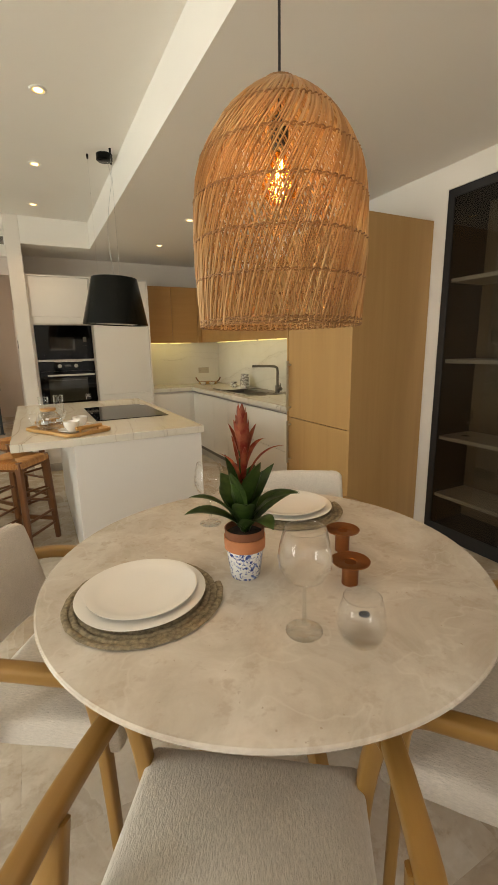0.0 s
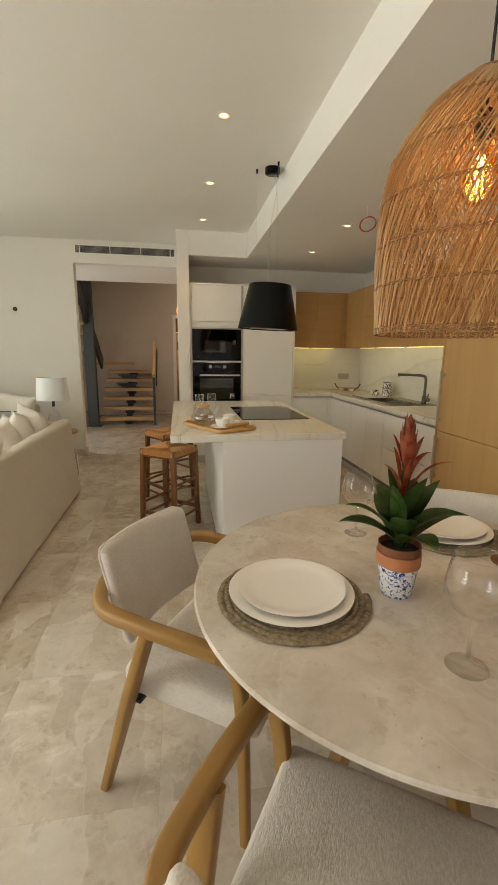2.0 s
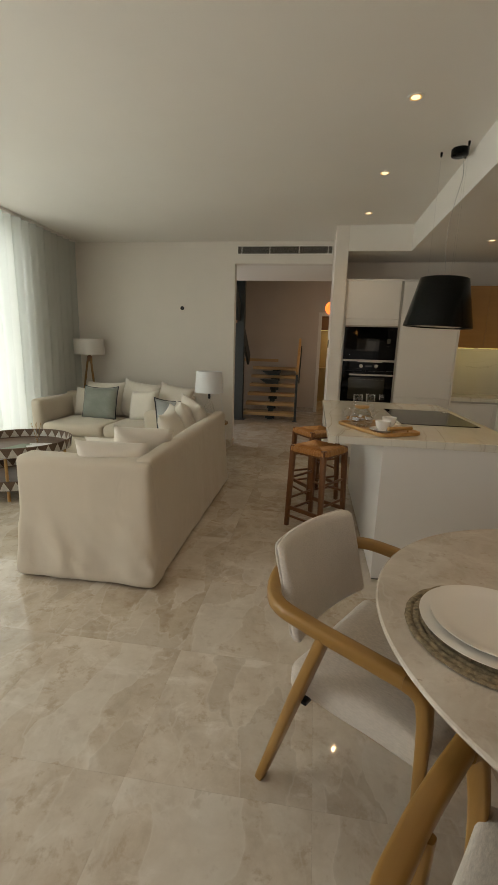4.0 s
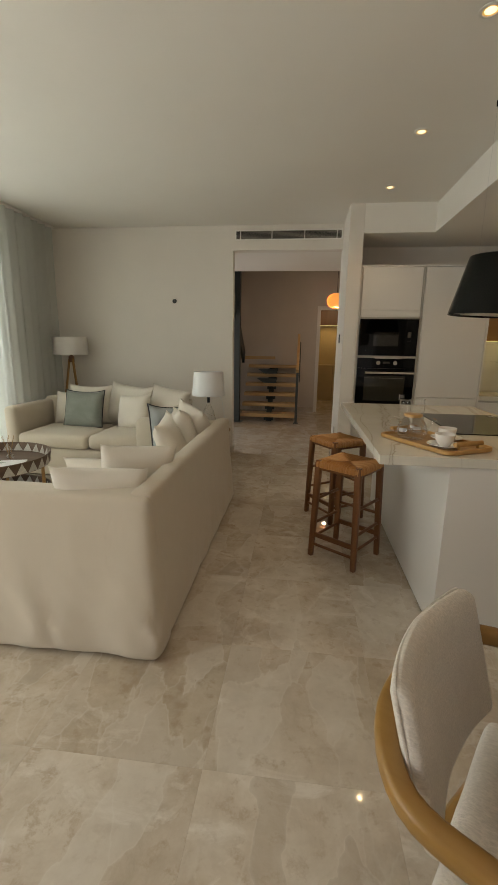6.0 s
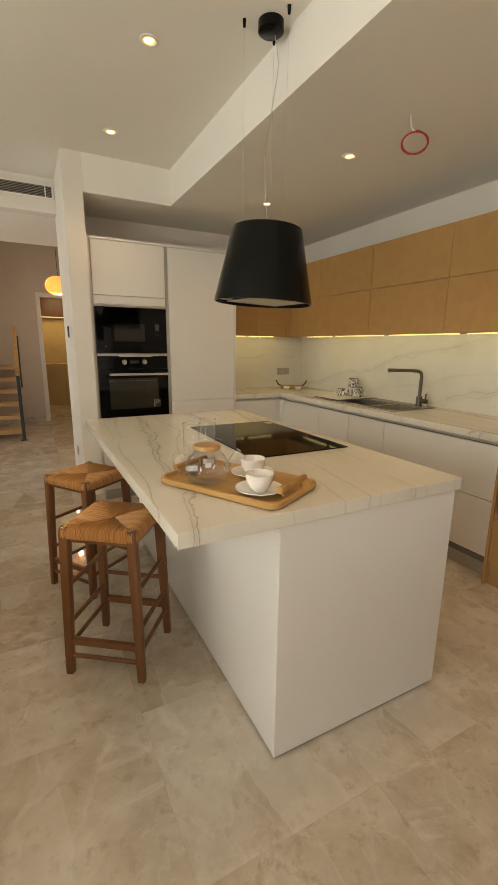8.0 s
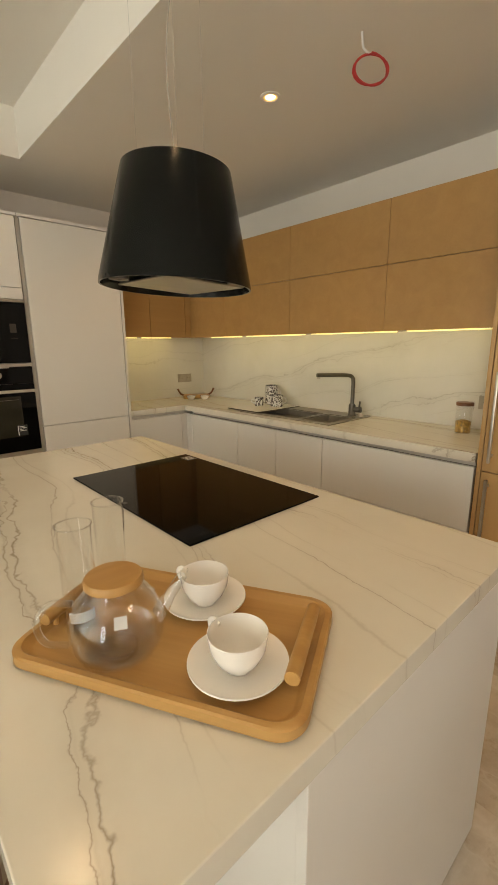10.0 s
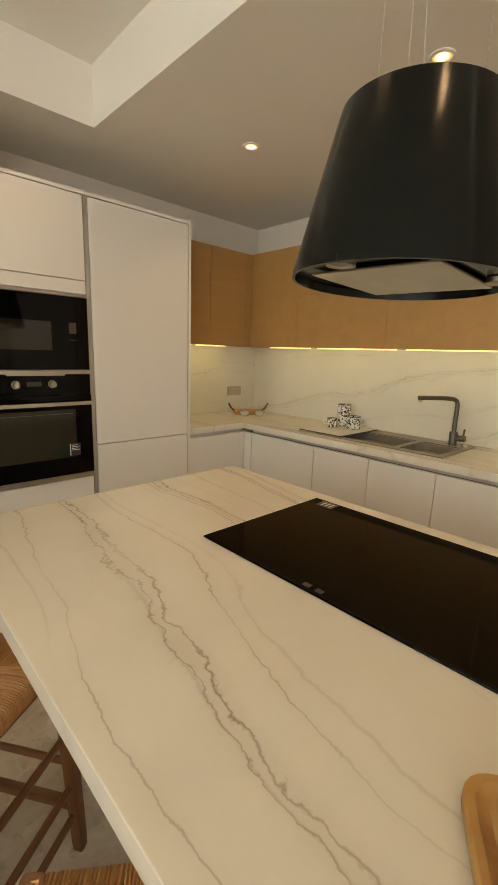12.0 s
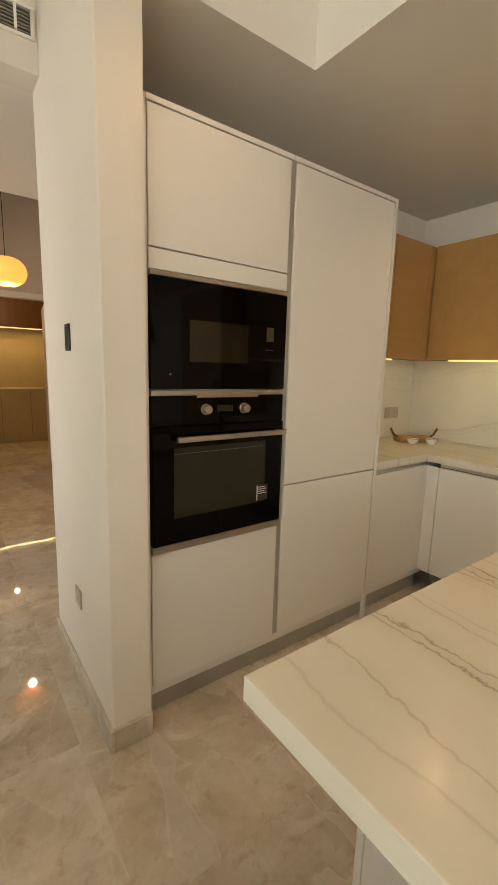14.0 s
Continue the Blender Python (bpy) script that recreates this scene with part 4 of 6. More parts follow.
part("rocker", box((-0.018, -0.0115, -0.038), (0.018, -0.0092, 0.038), 0.001), M_SWITCH, sw)

# storage jar at the end of the worktop
jar = thing("storage_jar", "glass storage jar with dark lid, part filled with pasta", "jar", pose(2.33, 3.22, 0.901))
part("glass", lathe([(0, 0), (0.043, 0), (0.045, 0.004), (0.045, 0.15), (0.042, 0.155), (0.042, 0.15), (0.042, 0.006), (0, 0.006)], 28), M_GLASS, jar, "", 40)
part("pasta", lathe([(0, 0.007), (0.0405, 0.007), (0.0405, 0.065), (0.02, 0.074), (0, 0.07)], 20), M_PASTA, jar, "yellow dried pasta", 40)
part("lid", lathe([(0, 0.157), (0.046, 0.157), (0.046, 0.172), (0.044, 0.175), (0, 0.175)], 28), M_STOOL, jar, "dark wooden lid", 40)

# ---- kitchen: wall units ----
XU, ZU0, ZU1 = 2.14, 1.474, 2.178


def wall_unit_x(y0, y1, split):
    u = thing("wall_cabinet", "honey oak veneer wall cabinet", "cabinet", group="wall cabinets")
    # carcass darkened to paint the shade between the oak doors
    part("body", box((XU + 0.021, y0 + 0.0005, ZU0 + 0.004), (XR - 0.004, y1 - 0.0005, ZU1 - 0.002)), M_GAP_SHADE, u, "carcass coloured dark as shade in the door gaps")
    zs = [ZU0, ZU1] if not split else [ZU0, 1.835, ZU1]
    for a, b in zip(zs, zs[1:]):
        part("door", box((XU, y0 + 0.0014, a + (0.003 if a > ZU0 else 0)), (XU + 0.02, y1 - 0.0014, b), 0.001), M_VENEER, u)
    part("led_strip", box((XU + 0.20, y0 + 0.03, ZU0 - 0.004), (XU + 0.215, y1 - 0.04, ZU0 + 0.0035)), M_LED, u, "warm glowing strip light")


for y0, y1, s in ((5.10, 5.59, False), (4.385, 5.10, True), (3.645, 4.385, True), (2.975, 3.645, True)):
    wall_unit_x(y0, y1, s)
YU = 5.60
for x0, x1 in ((1.376, 1.735), (1.735, 2.09)):
    u = thing("wall_cabinet", "honey oak veneer wall cabinet", "cabinet", group="wall cabinets")
    # same darkened carcass, shade for the gaps put into its colour
    part("body", box((x0 + 0.0005, YU + 0.021, ZU0 + 0.004), (x1 - 0.0005, YB - 0.004, ZU1 - 0.002)), M_GAP_SHADE, u, "carcass coloured dark as shade in the door gaps")
    part("door", box((x0 + 0.002, YU, ZU0), (x1 - 0.002, YU + 0.02, ZU1), 0.0015), M_VENEER, u)
    part("led_strip", box((x0 + 0.02, YU + 0.20, ZU0 - 0.004), (x1 - 0.03, YU + 0.215, ZU0 + 0.0035)), M_LED, u, "warm glowing strip light")
u = thing("wall_cabinet", "honey oak veneer corner filler between wall cabinets", "cabinet", group="wall cabinets")
part("body", box((2.0905, YU + 0.022, ZU0 + 0.004), (XR - 0.004, YB - 0.004, ZU1 - 0.002)), M_VENEER, u)
part("filler", box((2.0915, YU, ZU0), (XU + 0.0195, YU + 0.0215, ZU1), 0.0015), M_VENEER, u)
lamp("led_light_right", "AREA", 1.5, (1.0, 0.86, 0.38), look((2.20, 4.3, 1.462), (2.53, 4.3, 1.14)), size=(2.5, 0.03))
lamp("led_light_back", "AREA", 0.6, (1.0, 0.86, 0.38), look((1.75, 5.66, 1.462), (1.75, 5.94, 1.16)), size=(0.7, 0.03))

# ---- fridge column in oak veneer ----
FX0, FY0, FY1, FZ = 1.865, 2.205, 2.968, 2.19
fr = thing("fridge_cabinet", "tall oak veneer fridge cabinet with bar handles", "cabinet")
part("side_panel", box((FX0 - 0.004, FY0 - 0.02, 0.0), (XR - 0.004, FY0, FZ), 0.0015), M_VENEER_V, fr)
part("side_panel", box((FX0 - 0.004, FY1 - 0.018, 0.0), (XR - 0.026, FY1, FZ), 0.0015), M_VENEER_V, fr)
part("body", box((FX0 + 0.022, FY0 + 0.0005, 0.10), (XR - 0.004, FY1 - 0.0185, FZ - 0.002)), M_VENEER_V, fr)
for z0, z1, hz0, hz1 in ((0.150, 0.826, 0.45, 0.80), (0.832, FZ, 0.88, 1.28)):
    d = part("door", box((FX0, FY0 + 0.003, z0), (FX0 + 0.02, FY1 - 0.021, z1), 0.0015), M_VENEER_V, fr)
    hb = part("handle", sweep([(FX0 - 0.034, FY1 - 0.055, hz0), (FX0 - 0.034, FY1 - 0.055, hz1)], rect_sec(0.018, 0.012, 0.3), up=(0, 1, 0)), M_STEEL, d, "long brushed metal bar handle", 40)
    for z in (hz0 + 0.03, hz1 - 0.03):
        part("bracket", box((FX0 - 0.030, FY1 - 0.060, z - 0.006), (FX0 - 0.0005, FY1 - 0.050, z + 0.006)), M_STEEL, hb)
bm = box((FX0 + 0.03, FY0 + 0.001, 0.0), (FX0 + 0.045, FY1 - 0.019, 0.098))
part("plinth", bm, M_VENEER_V, fr)
for i in range(4):
    part("vent_slot", box((FX0 + 0.027, FY0 + 0.12, 0.02 + i * 0.018), (FX0 + 0.0295, FY1 - 0.10, 0.03 + i * 0.018)), M_INK, fr)

# ---- glazed cabinet in the wall ----
gc = thing("display_cabinet", "black-framed glazed cabinet with pale shelves, built into the wall", "cabinet")
GY0, GY1, GZ0, GZ1 = 0.855, 2.085, 0.06, 2.345
part("back_panel", box((XR + 0.385, GY0, GZ0), (XR + 0.397, GY1, GZ1)), plain("cabinet_lining", (0.30, 0.24, 0.17), 0.6), gc)
for y in (GY0, GY1 - 0.018):
    part("side_panel", box((XR + 0.02, y, GZ0), (XR + 0.385, y + 0.018, GZ1)), M_BLACKFR, gc)
for z in (GZ0, GZ1 - 0.018):
    part("top_panel" if z > 1 else "base_panel", box((XR + 0.02, GY0 + 0.018, z), (XR + 0.385, GY1 - 0.018, z + 0.018)), M_BLACKFR, gc)
part("plinth", box((XR + 0.03, GY0, 0), (XR + 0.38, GY1, GZ0)), M_BLACKFR, gc)
for z in (0.30, 0.73, 1.27, 1.80):
    part("shelf", box((XR + 0.06, GY0 + 0.0185, z - 0.012), (XR + 0.384, GY1 - 0.0185, z + 0.014), 0.002), M_WHITE, gc, "pale shelf")
ym = (GY0 + GY1) / 2
for y0, y1 in ((GY0, ym - 0.001), (ym + 0.001, GY1)):
    d = part("door", box((XR - 0.004, y0, GZ0), (XR + 0.018, y0 + 0.045, GZ1), 0.001), M_BLACKFR, gc, "black framed glass door")
    part("stile", box((XR - 0.004, y1 - 0.045, GZ0), (XR + 0.018, y1, GZ1), 0.001), M_BLACKFR, d)
    for z in (GZ0, GZ1 - 0.05):
        part("rail", box((XR - 0.004, y0 + 0.0455, z), (XR + 0.018, y1 - 0.0455, z + 0.05), 0.001), M_BLACKFR, d)
    g = part("pane", box((XR + 0.004, y0 + 0.045, GZ0 + 0.05), (XR + 0.009, y1 - 0.045, GZ1 - 0.05)), M_SMOKE, d)
for y, z, k in ((1.80, 1.284, 0), (1.95, 0.744, 1), (1.70, 0.744, 2)):
    v = thing("stemware", "clear drinking glass standing on a cabinet shelf", "glass", pose(XR + 0.2, y, z + 0.0005), "glasses in the cabinet")
    part("body", lathe([(0, 0), (0.032, 0), (0.004, 0.006), (0.004, 0.08), (0.03, 0.11), (0.036, 0.15), (0.028, 0.19), (0.026, 0.19), (0.034, 0.15), (0.028, 0.113), (0, 0.09)], 20), M_GLASS, v, "", 40)

# ---- island ----
IX0, IX1, IY0, IY1 = -0.135, 0.972, 2.557, 4.448
isl = thing("kitchen_island", "white lacquered kitchen island with an overhanging top", "kitchen island")
part("end_panel", box((0.182, IY0 + 0.010, 0.012), (0.955, IY0 + 0.030, 0.856), 0.0015), M_WHITE, isl)
part("side_panel", box((0.184, IY0 + 0.0305, 0.012), (0.204, IY1 - 0.0305, 0.856), 0.0015), M_WHITE, isl)
part("side_panel", box((0.933, IY0 + 0.0305, 0.10), (0.953, IY1 - 0.0305, 0.856), 0.0015), M_WHITE, isl)
part("end_panel", box((0.182, IY1 - 0.030, 0.012), (0.955, IY1 - 0.010, 0.856), 0.0015), M_WHITE, isl)
# thin strip in the gap tone, painted shade along the island's foot
part("plinth", box((0.19, IY0 + 0.018, 0.0), (0.93, IY1 - 0.018, 0.0115)), M_GAP_SHADE, isl, "recessed plinth coloured dark as shade under the panels")
it = thing("island_top", "thick veined white marble top lying on the island", "worktop")
part("slab", box((IX0, IY0, 0.857), (IX1, IY1, 0.902), 0.002), M_TOP, it)
hob = thing("induction_hob", "black glass induction hob flush in the island top", "hob")
part("glass", box((0.384, 3.122, 0.9025), (0.904, 3.905, 0.9075), 0.0015), M_BGLASS, hob)
pl = part("label", box((0.845, 3.80, 0.9077), (0.895, 3.865, 0.9082)), M_GREYMET, hob, "small grey label")
for i in range(3):
    part("print_bar", box((0.852, 3.812 + i * 0.016, 0.9083), (0.888, 3.817 + i * 0.016, 0.9086)), M_LABEL, pl)
for i in range(2):
    part("touch_mark", box((0.395, 3.50 + i * 0.035, 0.9077), (0.41, 3.52 + i * 0.035, 0.9080)), M_GREYMET, hob)

# ---- extractor hood ----
hood = thing("extractor_hood", "glossy black conical island hood hung on wires", "extractor hood", pose(0.660, 3.520, 0))
HZ0, HZ1, HR0, HR1 = 1.582, 1.928, 0.243, 0.168
prof = [(HR0, HZ0), (HR0 - 0.001, HZ0 + 0.012), (HR1 + 0.004, HZ1 - 0.02), (HR1, HZ1 - 0.004), (HR1 - 0.008, HZ1), (0, HZ1 + 0.002)]
prof_in = [(HR0 - 0.006, HZ0), (HR0 - 0.018, HZ0 + 0.05), (0, HZ0 + 0.05)]
part("shell", lathe(prof, 72), M_BLACK, hood, "", 30)
part("inner_shell", lathe([(HR0, HZ0)] + prof_in[:2], 72), M_BLACK, hood, "", 30)
part("filter", box((-0.13, -0.15, HZ0 + 0.007), (0.16, 0.15, HZ0 + 0.013), 0.002), M_STEEL, hood, "steel grease filter")
part("base_plate", lathe([(0, HZ0 + 0.018), (HR0 - 0.0112, HZ0 + 0.018)], 48), M_BLACK, hood)
for x, y in ((-0.185, 0.03), (0.10, -0.185)):
    part("hood_lamp", lathe([(0, 0.010), (0.026, 0.010), (0.03, 0.005), (0.03, 0.016), (0, 0.016)], 20, (x, y, HZ0)), M_STEEL, hood, "round steel lamp", 40)
part("seam", box((-HR0 - 0.0005, -0.0008, 0), (-HR0 + 0.002, 0.0008, 0.012)), M_INK, hood).matrix_local = pose(0, 0, HZ0 + 0.002)
# the body hangs a little out of level
tilt = Matrix.Translation((0, 0, HZ1)) @ Matrix.Rotation(radians(2.6), 4, Vector((0.49, 0.87, 0))) @ Matrix.Translation((0, 0, -HZ1))
for ob in list(hood.children):
    ob.matrix_basis = tilt @ ob.matrix_basis
part("canopy", lathe([(0, ZC - 0.045), (0.048, ZC - 0.045), (0.057, ZC - 0.038), (0.057, ZC - 0.0005), (0, ZC - 0.0005)], 28), M_BLACK, hood, "round black ceiling canopy", 40)
for a in (40, 160, 280):
    x, y = 0.118 * math.cos(radians(a)), 0.118 * math.sin(radians(a))
    if 0.660 + x > XD - 0.02:
        x = XD - 0.03 - 0.660
    part("wire", sweep([(x, y, ZC - 0.02), (x * 1.0, y * 1.0, HZ1 - 0.008)], ring_sec(0.0005, 5)), M_WIRE, hood)
    part("anchor", lathe([(0, -0.03), (0.006, -0.03), (0.008, -0.01), (0.008, 0), (0, 0)], 10, (x, y, ZC - 0.0005)), M_BLACK, hood)
part("cable", sweep(smooth_path([(0.02, 0.0, ZC - 0.04), (0.035, -0.01, 2.6), (0.0, -0.02, 2.42), (-0.02, 0.0, 2.2), (0, 0, HZ1)], 6), ring_sec(0.0015, 6)), M_WIRE, hood, "thin grey power cable")

# ---- recessed spots ----
def spot(x, y, z, power=13):
    s = thing("ceiling_spot", "round recessed ceiling spotlight, lit warm", "spotlight", pose(x, y, z), "ceiling spots")
    part("trim", lathe([(0.033, -0.0005), (0.046, -0.0005), (0.046, -0.004), (0.042, -0.006), (0.034, -0.006), (0.033, -0.003)], 28, closed=True), M_TRIM, s, "", 50)
    # no lamplight reaches this ring, so its golden reflection is emitted
    part("reflector", lathe([(0.0245, -0.0012), (0.0325, -0.0012), (0.0325, -0.0030), (0.0245, -0.0030)], 24, closed=True), M_REFL_GLOW, s, "golden reflector ring, the lamp's reflection put in as glow")
    part("lens", lathe([(0, -0.0015), (0.024, -0.0015), (0.024, -0.0035), (0, -0.0035)], 24), M_SPOT, s, "glowing lens")
    lamp("spot_light", "SPOT", power, WARM, pose(x, y, z - 0.012), radius=0.012, cone=110, blend=0.8)


for x, y, z in ((0.22, 2.86, ZC), (0.215, 3.89, ZC), (0.213, 4.885, ZC), (0.22, 1.83, ZC), (1.412, 4.862, ZL), (1.41, 3.855, ZL), (1.41, 2.75, ZL)):
    spot(x, y, z, 10 if z == ZC else 9)

# loose red wire loop hanging from the kitchen ceiling
rw = thing("wire_loop", "red electric wire coiled and hanging from the ceiling", "cable", pose(1.367, 3.348, ZL))
part("sheath", sweep(smooth_path([(0, 0, -0.0005), (0.002, -0.006, -0.05), (-0.016, -0.045, -0.092)], 4), ring_sec(0.004, 8)), M_LABEL, rw, "white wire sheath")
pts = [(0.060 * math.sin(2 * math.pi * k / 22) * (1 + 0.03 * (k > 22)) + 0.006, 0.010 * math.sin(k * 0.35), -0.122 + 0.052 * math.cos(2 * math.pi * k / 22)) for k in range(44)]
part("loop", sweep(pts, ring_sec(0.004, 6), up=(0, 1, 0)), M_RED, rw, "red coiled wire", 40).matrix_local = pose(-0.020, -0.050, -0.022, 0, 0, -42)

# ---- things on the island: tray, teapot, glasses, cups ----
tray = thing("wooden_tray", "rounded bamboo tray with two rod handles on the island", "tray", pose(0.180, 2.852, 0.9025, 0, 0, -61))
L, W, RC = 0.245, 0.153, 0.045


def rounded_rect(l, w, r, n=7):
    out = []
    for cx, cy, s in ((l - r, w - r, 0), (-l + r, w - r, 90), (-l + r, -w + r, 180), (l - r, -w + r, 270)):
        for k in range(n):
            a = radians(s + 90 * k / (n - 1))
            out.append((cx + r * math.cos(a), cy + r * math.sin(a)))
    return out


def stack(levels):
    """Join closed outlines, each (points, z), into one skin closed at both ends."""
    bm = bmesh.new()
    rings = [[bm.verts.new((x, y, z)) for x, y in pts] for pts, z in levels]
    for a, b in zip(rings, rings[1:]):
        for k in range(len(a)):
            bm.faces.new((a[k], a[(k + 1) % len(a)], b[(k + 1) % len(b)], b[k]))
    bm.faces.new(rings[0][::-1])
    bm.faces.new(rings[-1])
    return bm


part("body", stack([(rounded_rect(L - 0.006, W - 0.006, RC), 0.0), (rounded_rect(L, W, RC), 0.005), (rounded_rect(L, W, RC), 0.020), (rounded_rect(L - 0.003, W - 0.003, RC), 0.023),
                    (rounded_rect(L - 0.012, W - 0.012, RC - 0.008), 0.023), (rounded_rect(L - 0.022, W - 0.022, RC - 0.012), 0.012), (rounded_rect(L - 0.026, W - 0.026, RC - 0.014), 0.011)]), M_BAMBOO, tray, "", 40)
for s in (-1, 1):
    part("handle", sweep([(s * (L - 0.030), -0.085, 0.044), (s * (L - 0.030), 0.085, 0.044)], ring_sec(0.0115, 14)), M_BAMBOO, tray, "round bamboo rod handle", 40)
    for y in (-0.06, 0.06):
        part("foot", lathe([(0, 0.020), (0.006, 0.020), (0.006, 0.036), (0, 0.036)], 10, (s * (L - 0.030), y, 0)), M_BAMBOO, tray)
ZT = 0.9025 + 0.0115


def cup(at, turn):
    sa = thing("saucer", "white porcelain saucer on the tray", "saucer", pose(at[0], at[1], ZT), "saucers")
    part("dish", lathe([(0, 0), (0.036, 0), (0.038, 0.004), (0.060, 0.008), (0.078, 0.017), (0.0775, 0.0195), (0.060, 0.0115), (0.036, 0.007), (0.030, 0.0055), (0, 0.0055)], 48), M_PORC, sa, "", 40)
    c = thing("teacup", "white porcelain cup with a loop handle on its saucer", "cup", pose(at[0], at[1], ZT + 0.0058, 0, 0, turn), "teacups")
    part("body", lathe([(0, 0.0), (0.021, 0.0), (0.023, 0.004), (0.034, 0.016), (0.043, 0.036), (0.0465, 0.060), (0.0455, 0.0605), (0.0415, 0.037), (0.032, 0.018), (0.020, 0.008), (0, 0.007)], 48), M_PORC, c, "", 40)
    part("handle", sweep(smooth_path([(0.042, 0, 0.050), (0.056, 0, 0.054), (0.066, 0, 0.044), (0.058, 0, 0.028), (0.036, 0, 0.020)], 6), rect_sec(0.009, 0.005, 0.7), up=(0, 1, 0)), M_PORC, c, "", 50)


cup((0.192, 2.716), 92)
cup((0.258, 2.888), 105)

pot = thing("glass_teapot", "round clear glass teapot with bamboo lid", "teapot", pose(0.080, 2.884, ZT + 0.0004))
TP = 1.08
part("body", lathe([(0, 0.0), (0.048, 0.0), (0.060, 0.008), (0.069, 0.030), (0.069, 0.055), (0.058, 0.085), (0.041, 0.104), (0.039, 0.112), (0.0375, 0.112), (0.039, 0.103), (0.056, 0.084), (0.067, 0.055), (0.067, 0.030), (0.058, 0.010), (0.047, 0.003), (0, 0.003)], 48), M_GLASS, pot, "", 60)
part("lid", lathe([(0, 0.108), (0.036, 0.108), (0.036, 0.1125), (0.0425, 0.1125), (0.0425, 0.121), (0.040, 0.124), (0, 0.125)], 40), M_BAMBOO, pot, "bamboo lid", 40)
hp = smooth_path([(0.0, 0.058, 0.092), (-0.002, 0.088, 0.100), (-0.004, 0.106, 0.078), (-0.004, 0.098, 0.045), (0, 0.070, 0.028)], 6)
hd = part("handle", sweep(hp, ring_sec(0.005, 10), up=(1, 0, 0)), M_RIM, pot, "clear glass loop handle", 60)
hd.matrix_local = pose(0, 0, 0, 0, 0, 72)
spt = part("spout", sweep([(0, -0.062, 0.05), (0, -0.082, 0.082), (0, -0.100, 0.108)], [ring_sec(0.013, 12), ring_sec(0.009, 12), ring_sec(0.008, 12)], up=(1, 0, 0)), M_RIM, pot, "clear glass spout", 60)
spt.matrix_local = pose(0, 0, 0, 0, 0, 62)
part("tag", box((-0.009, -0.009, 0), (0.009, 0.009, 0.0004)), M_LABEL, pot, "white paper tag").matrix_local = pose(-0.010, -0.034, 0.066, 38, 0, -25)
pot.scale = (TP, TP, TP)
part("foot_ring", lathe([(0.0265, 0.004), (0.0275, 0.004), (0.0275, 0.005), (0.0265, 0.005)], 32, closed=True), M_RIM, pot, "clear foot ring")

for (x, y), z in (((0.060, 2.985), ZT), ((0.150, 3.05), ZT)):
    g = thing("tall_glass", "tall straight clear drinking glass on the tray", "glass", pose(x, y, z + 0.0004), "tall glasses")
    g.scale = (0.93, 0.93, 0.94)
    part("body", lathe([(0, 0), (0.0285, 0), (0.0305, 0.003), (0.0318, 0.200), (0.0326, 0.2035), (0.0310, 0.2055), (0.0295, 0.2035), (0.0300, 0.200), (0.0288, 0.012), (0, 0.010)], 36), M_GLASS, g, "", 60)
    part("rim", lathe([(0.0318 + 0.0016 * math.cos(a), 0.2040 + 0.0016 * math.sin(a)) for a in np.linspace(0, 2 * math.pi, 9)[:-1]], 40, closed=True), M_RIM, g, "thick clear rim", 60)
    part("label", lathe([(0.0313, 0.024), (0.0313, 0.045)], 40), M_LABEL, g, "white price label").scale = (1, 1, 1)
# the paper labels cover only a short arc
for ob in [o for o in scene.objects if o.name.startswith("label") and o.parent and o.parent.name.startswith("tall_glass")]:
    b2 = bmesh.new()
    b2.from_mesh(ob.data)
    bmesh.ops.delete(b2, geom=[f for f in b2.faces if not (f.calc_center_median().y < -0.015 and f.calc_center_median().x < 0.012)], context="FACES")
    b2.to_mesh(ob.data)
    b2.free()

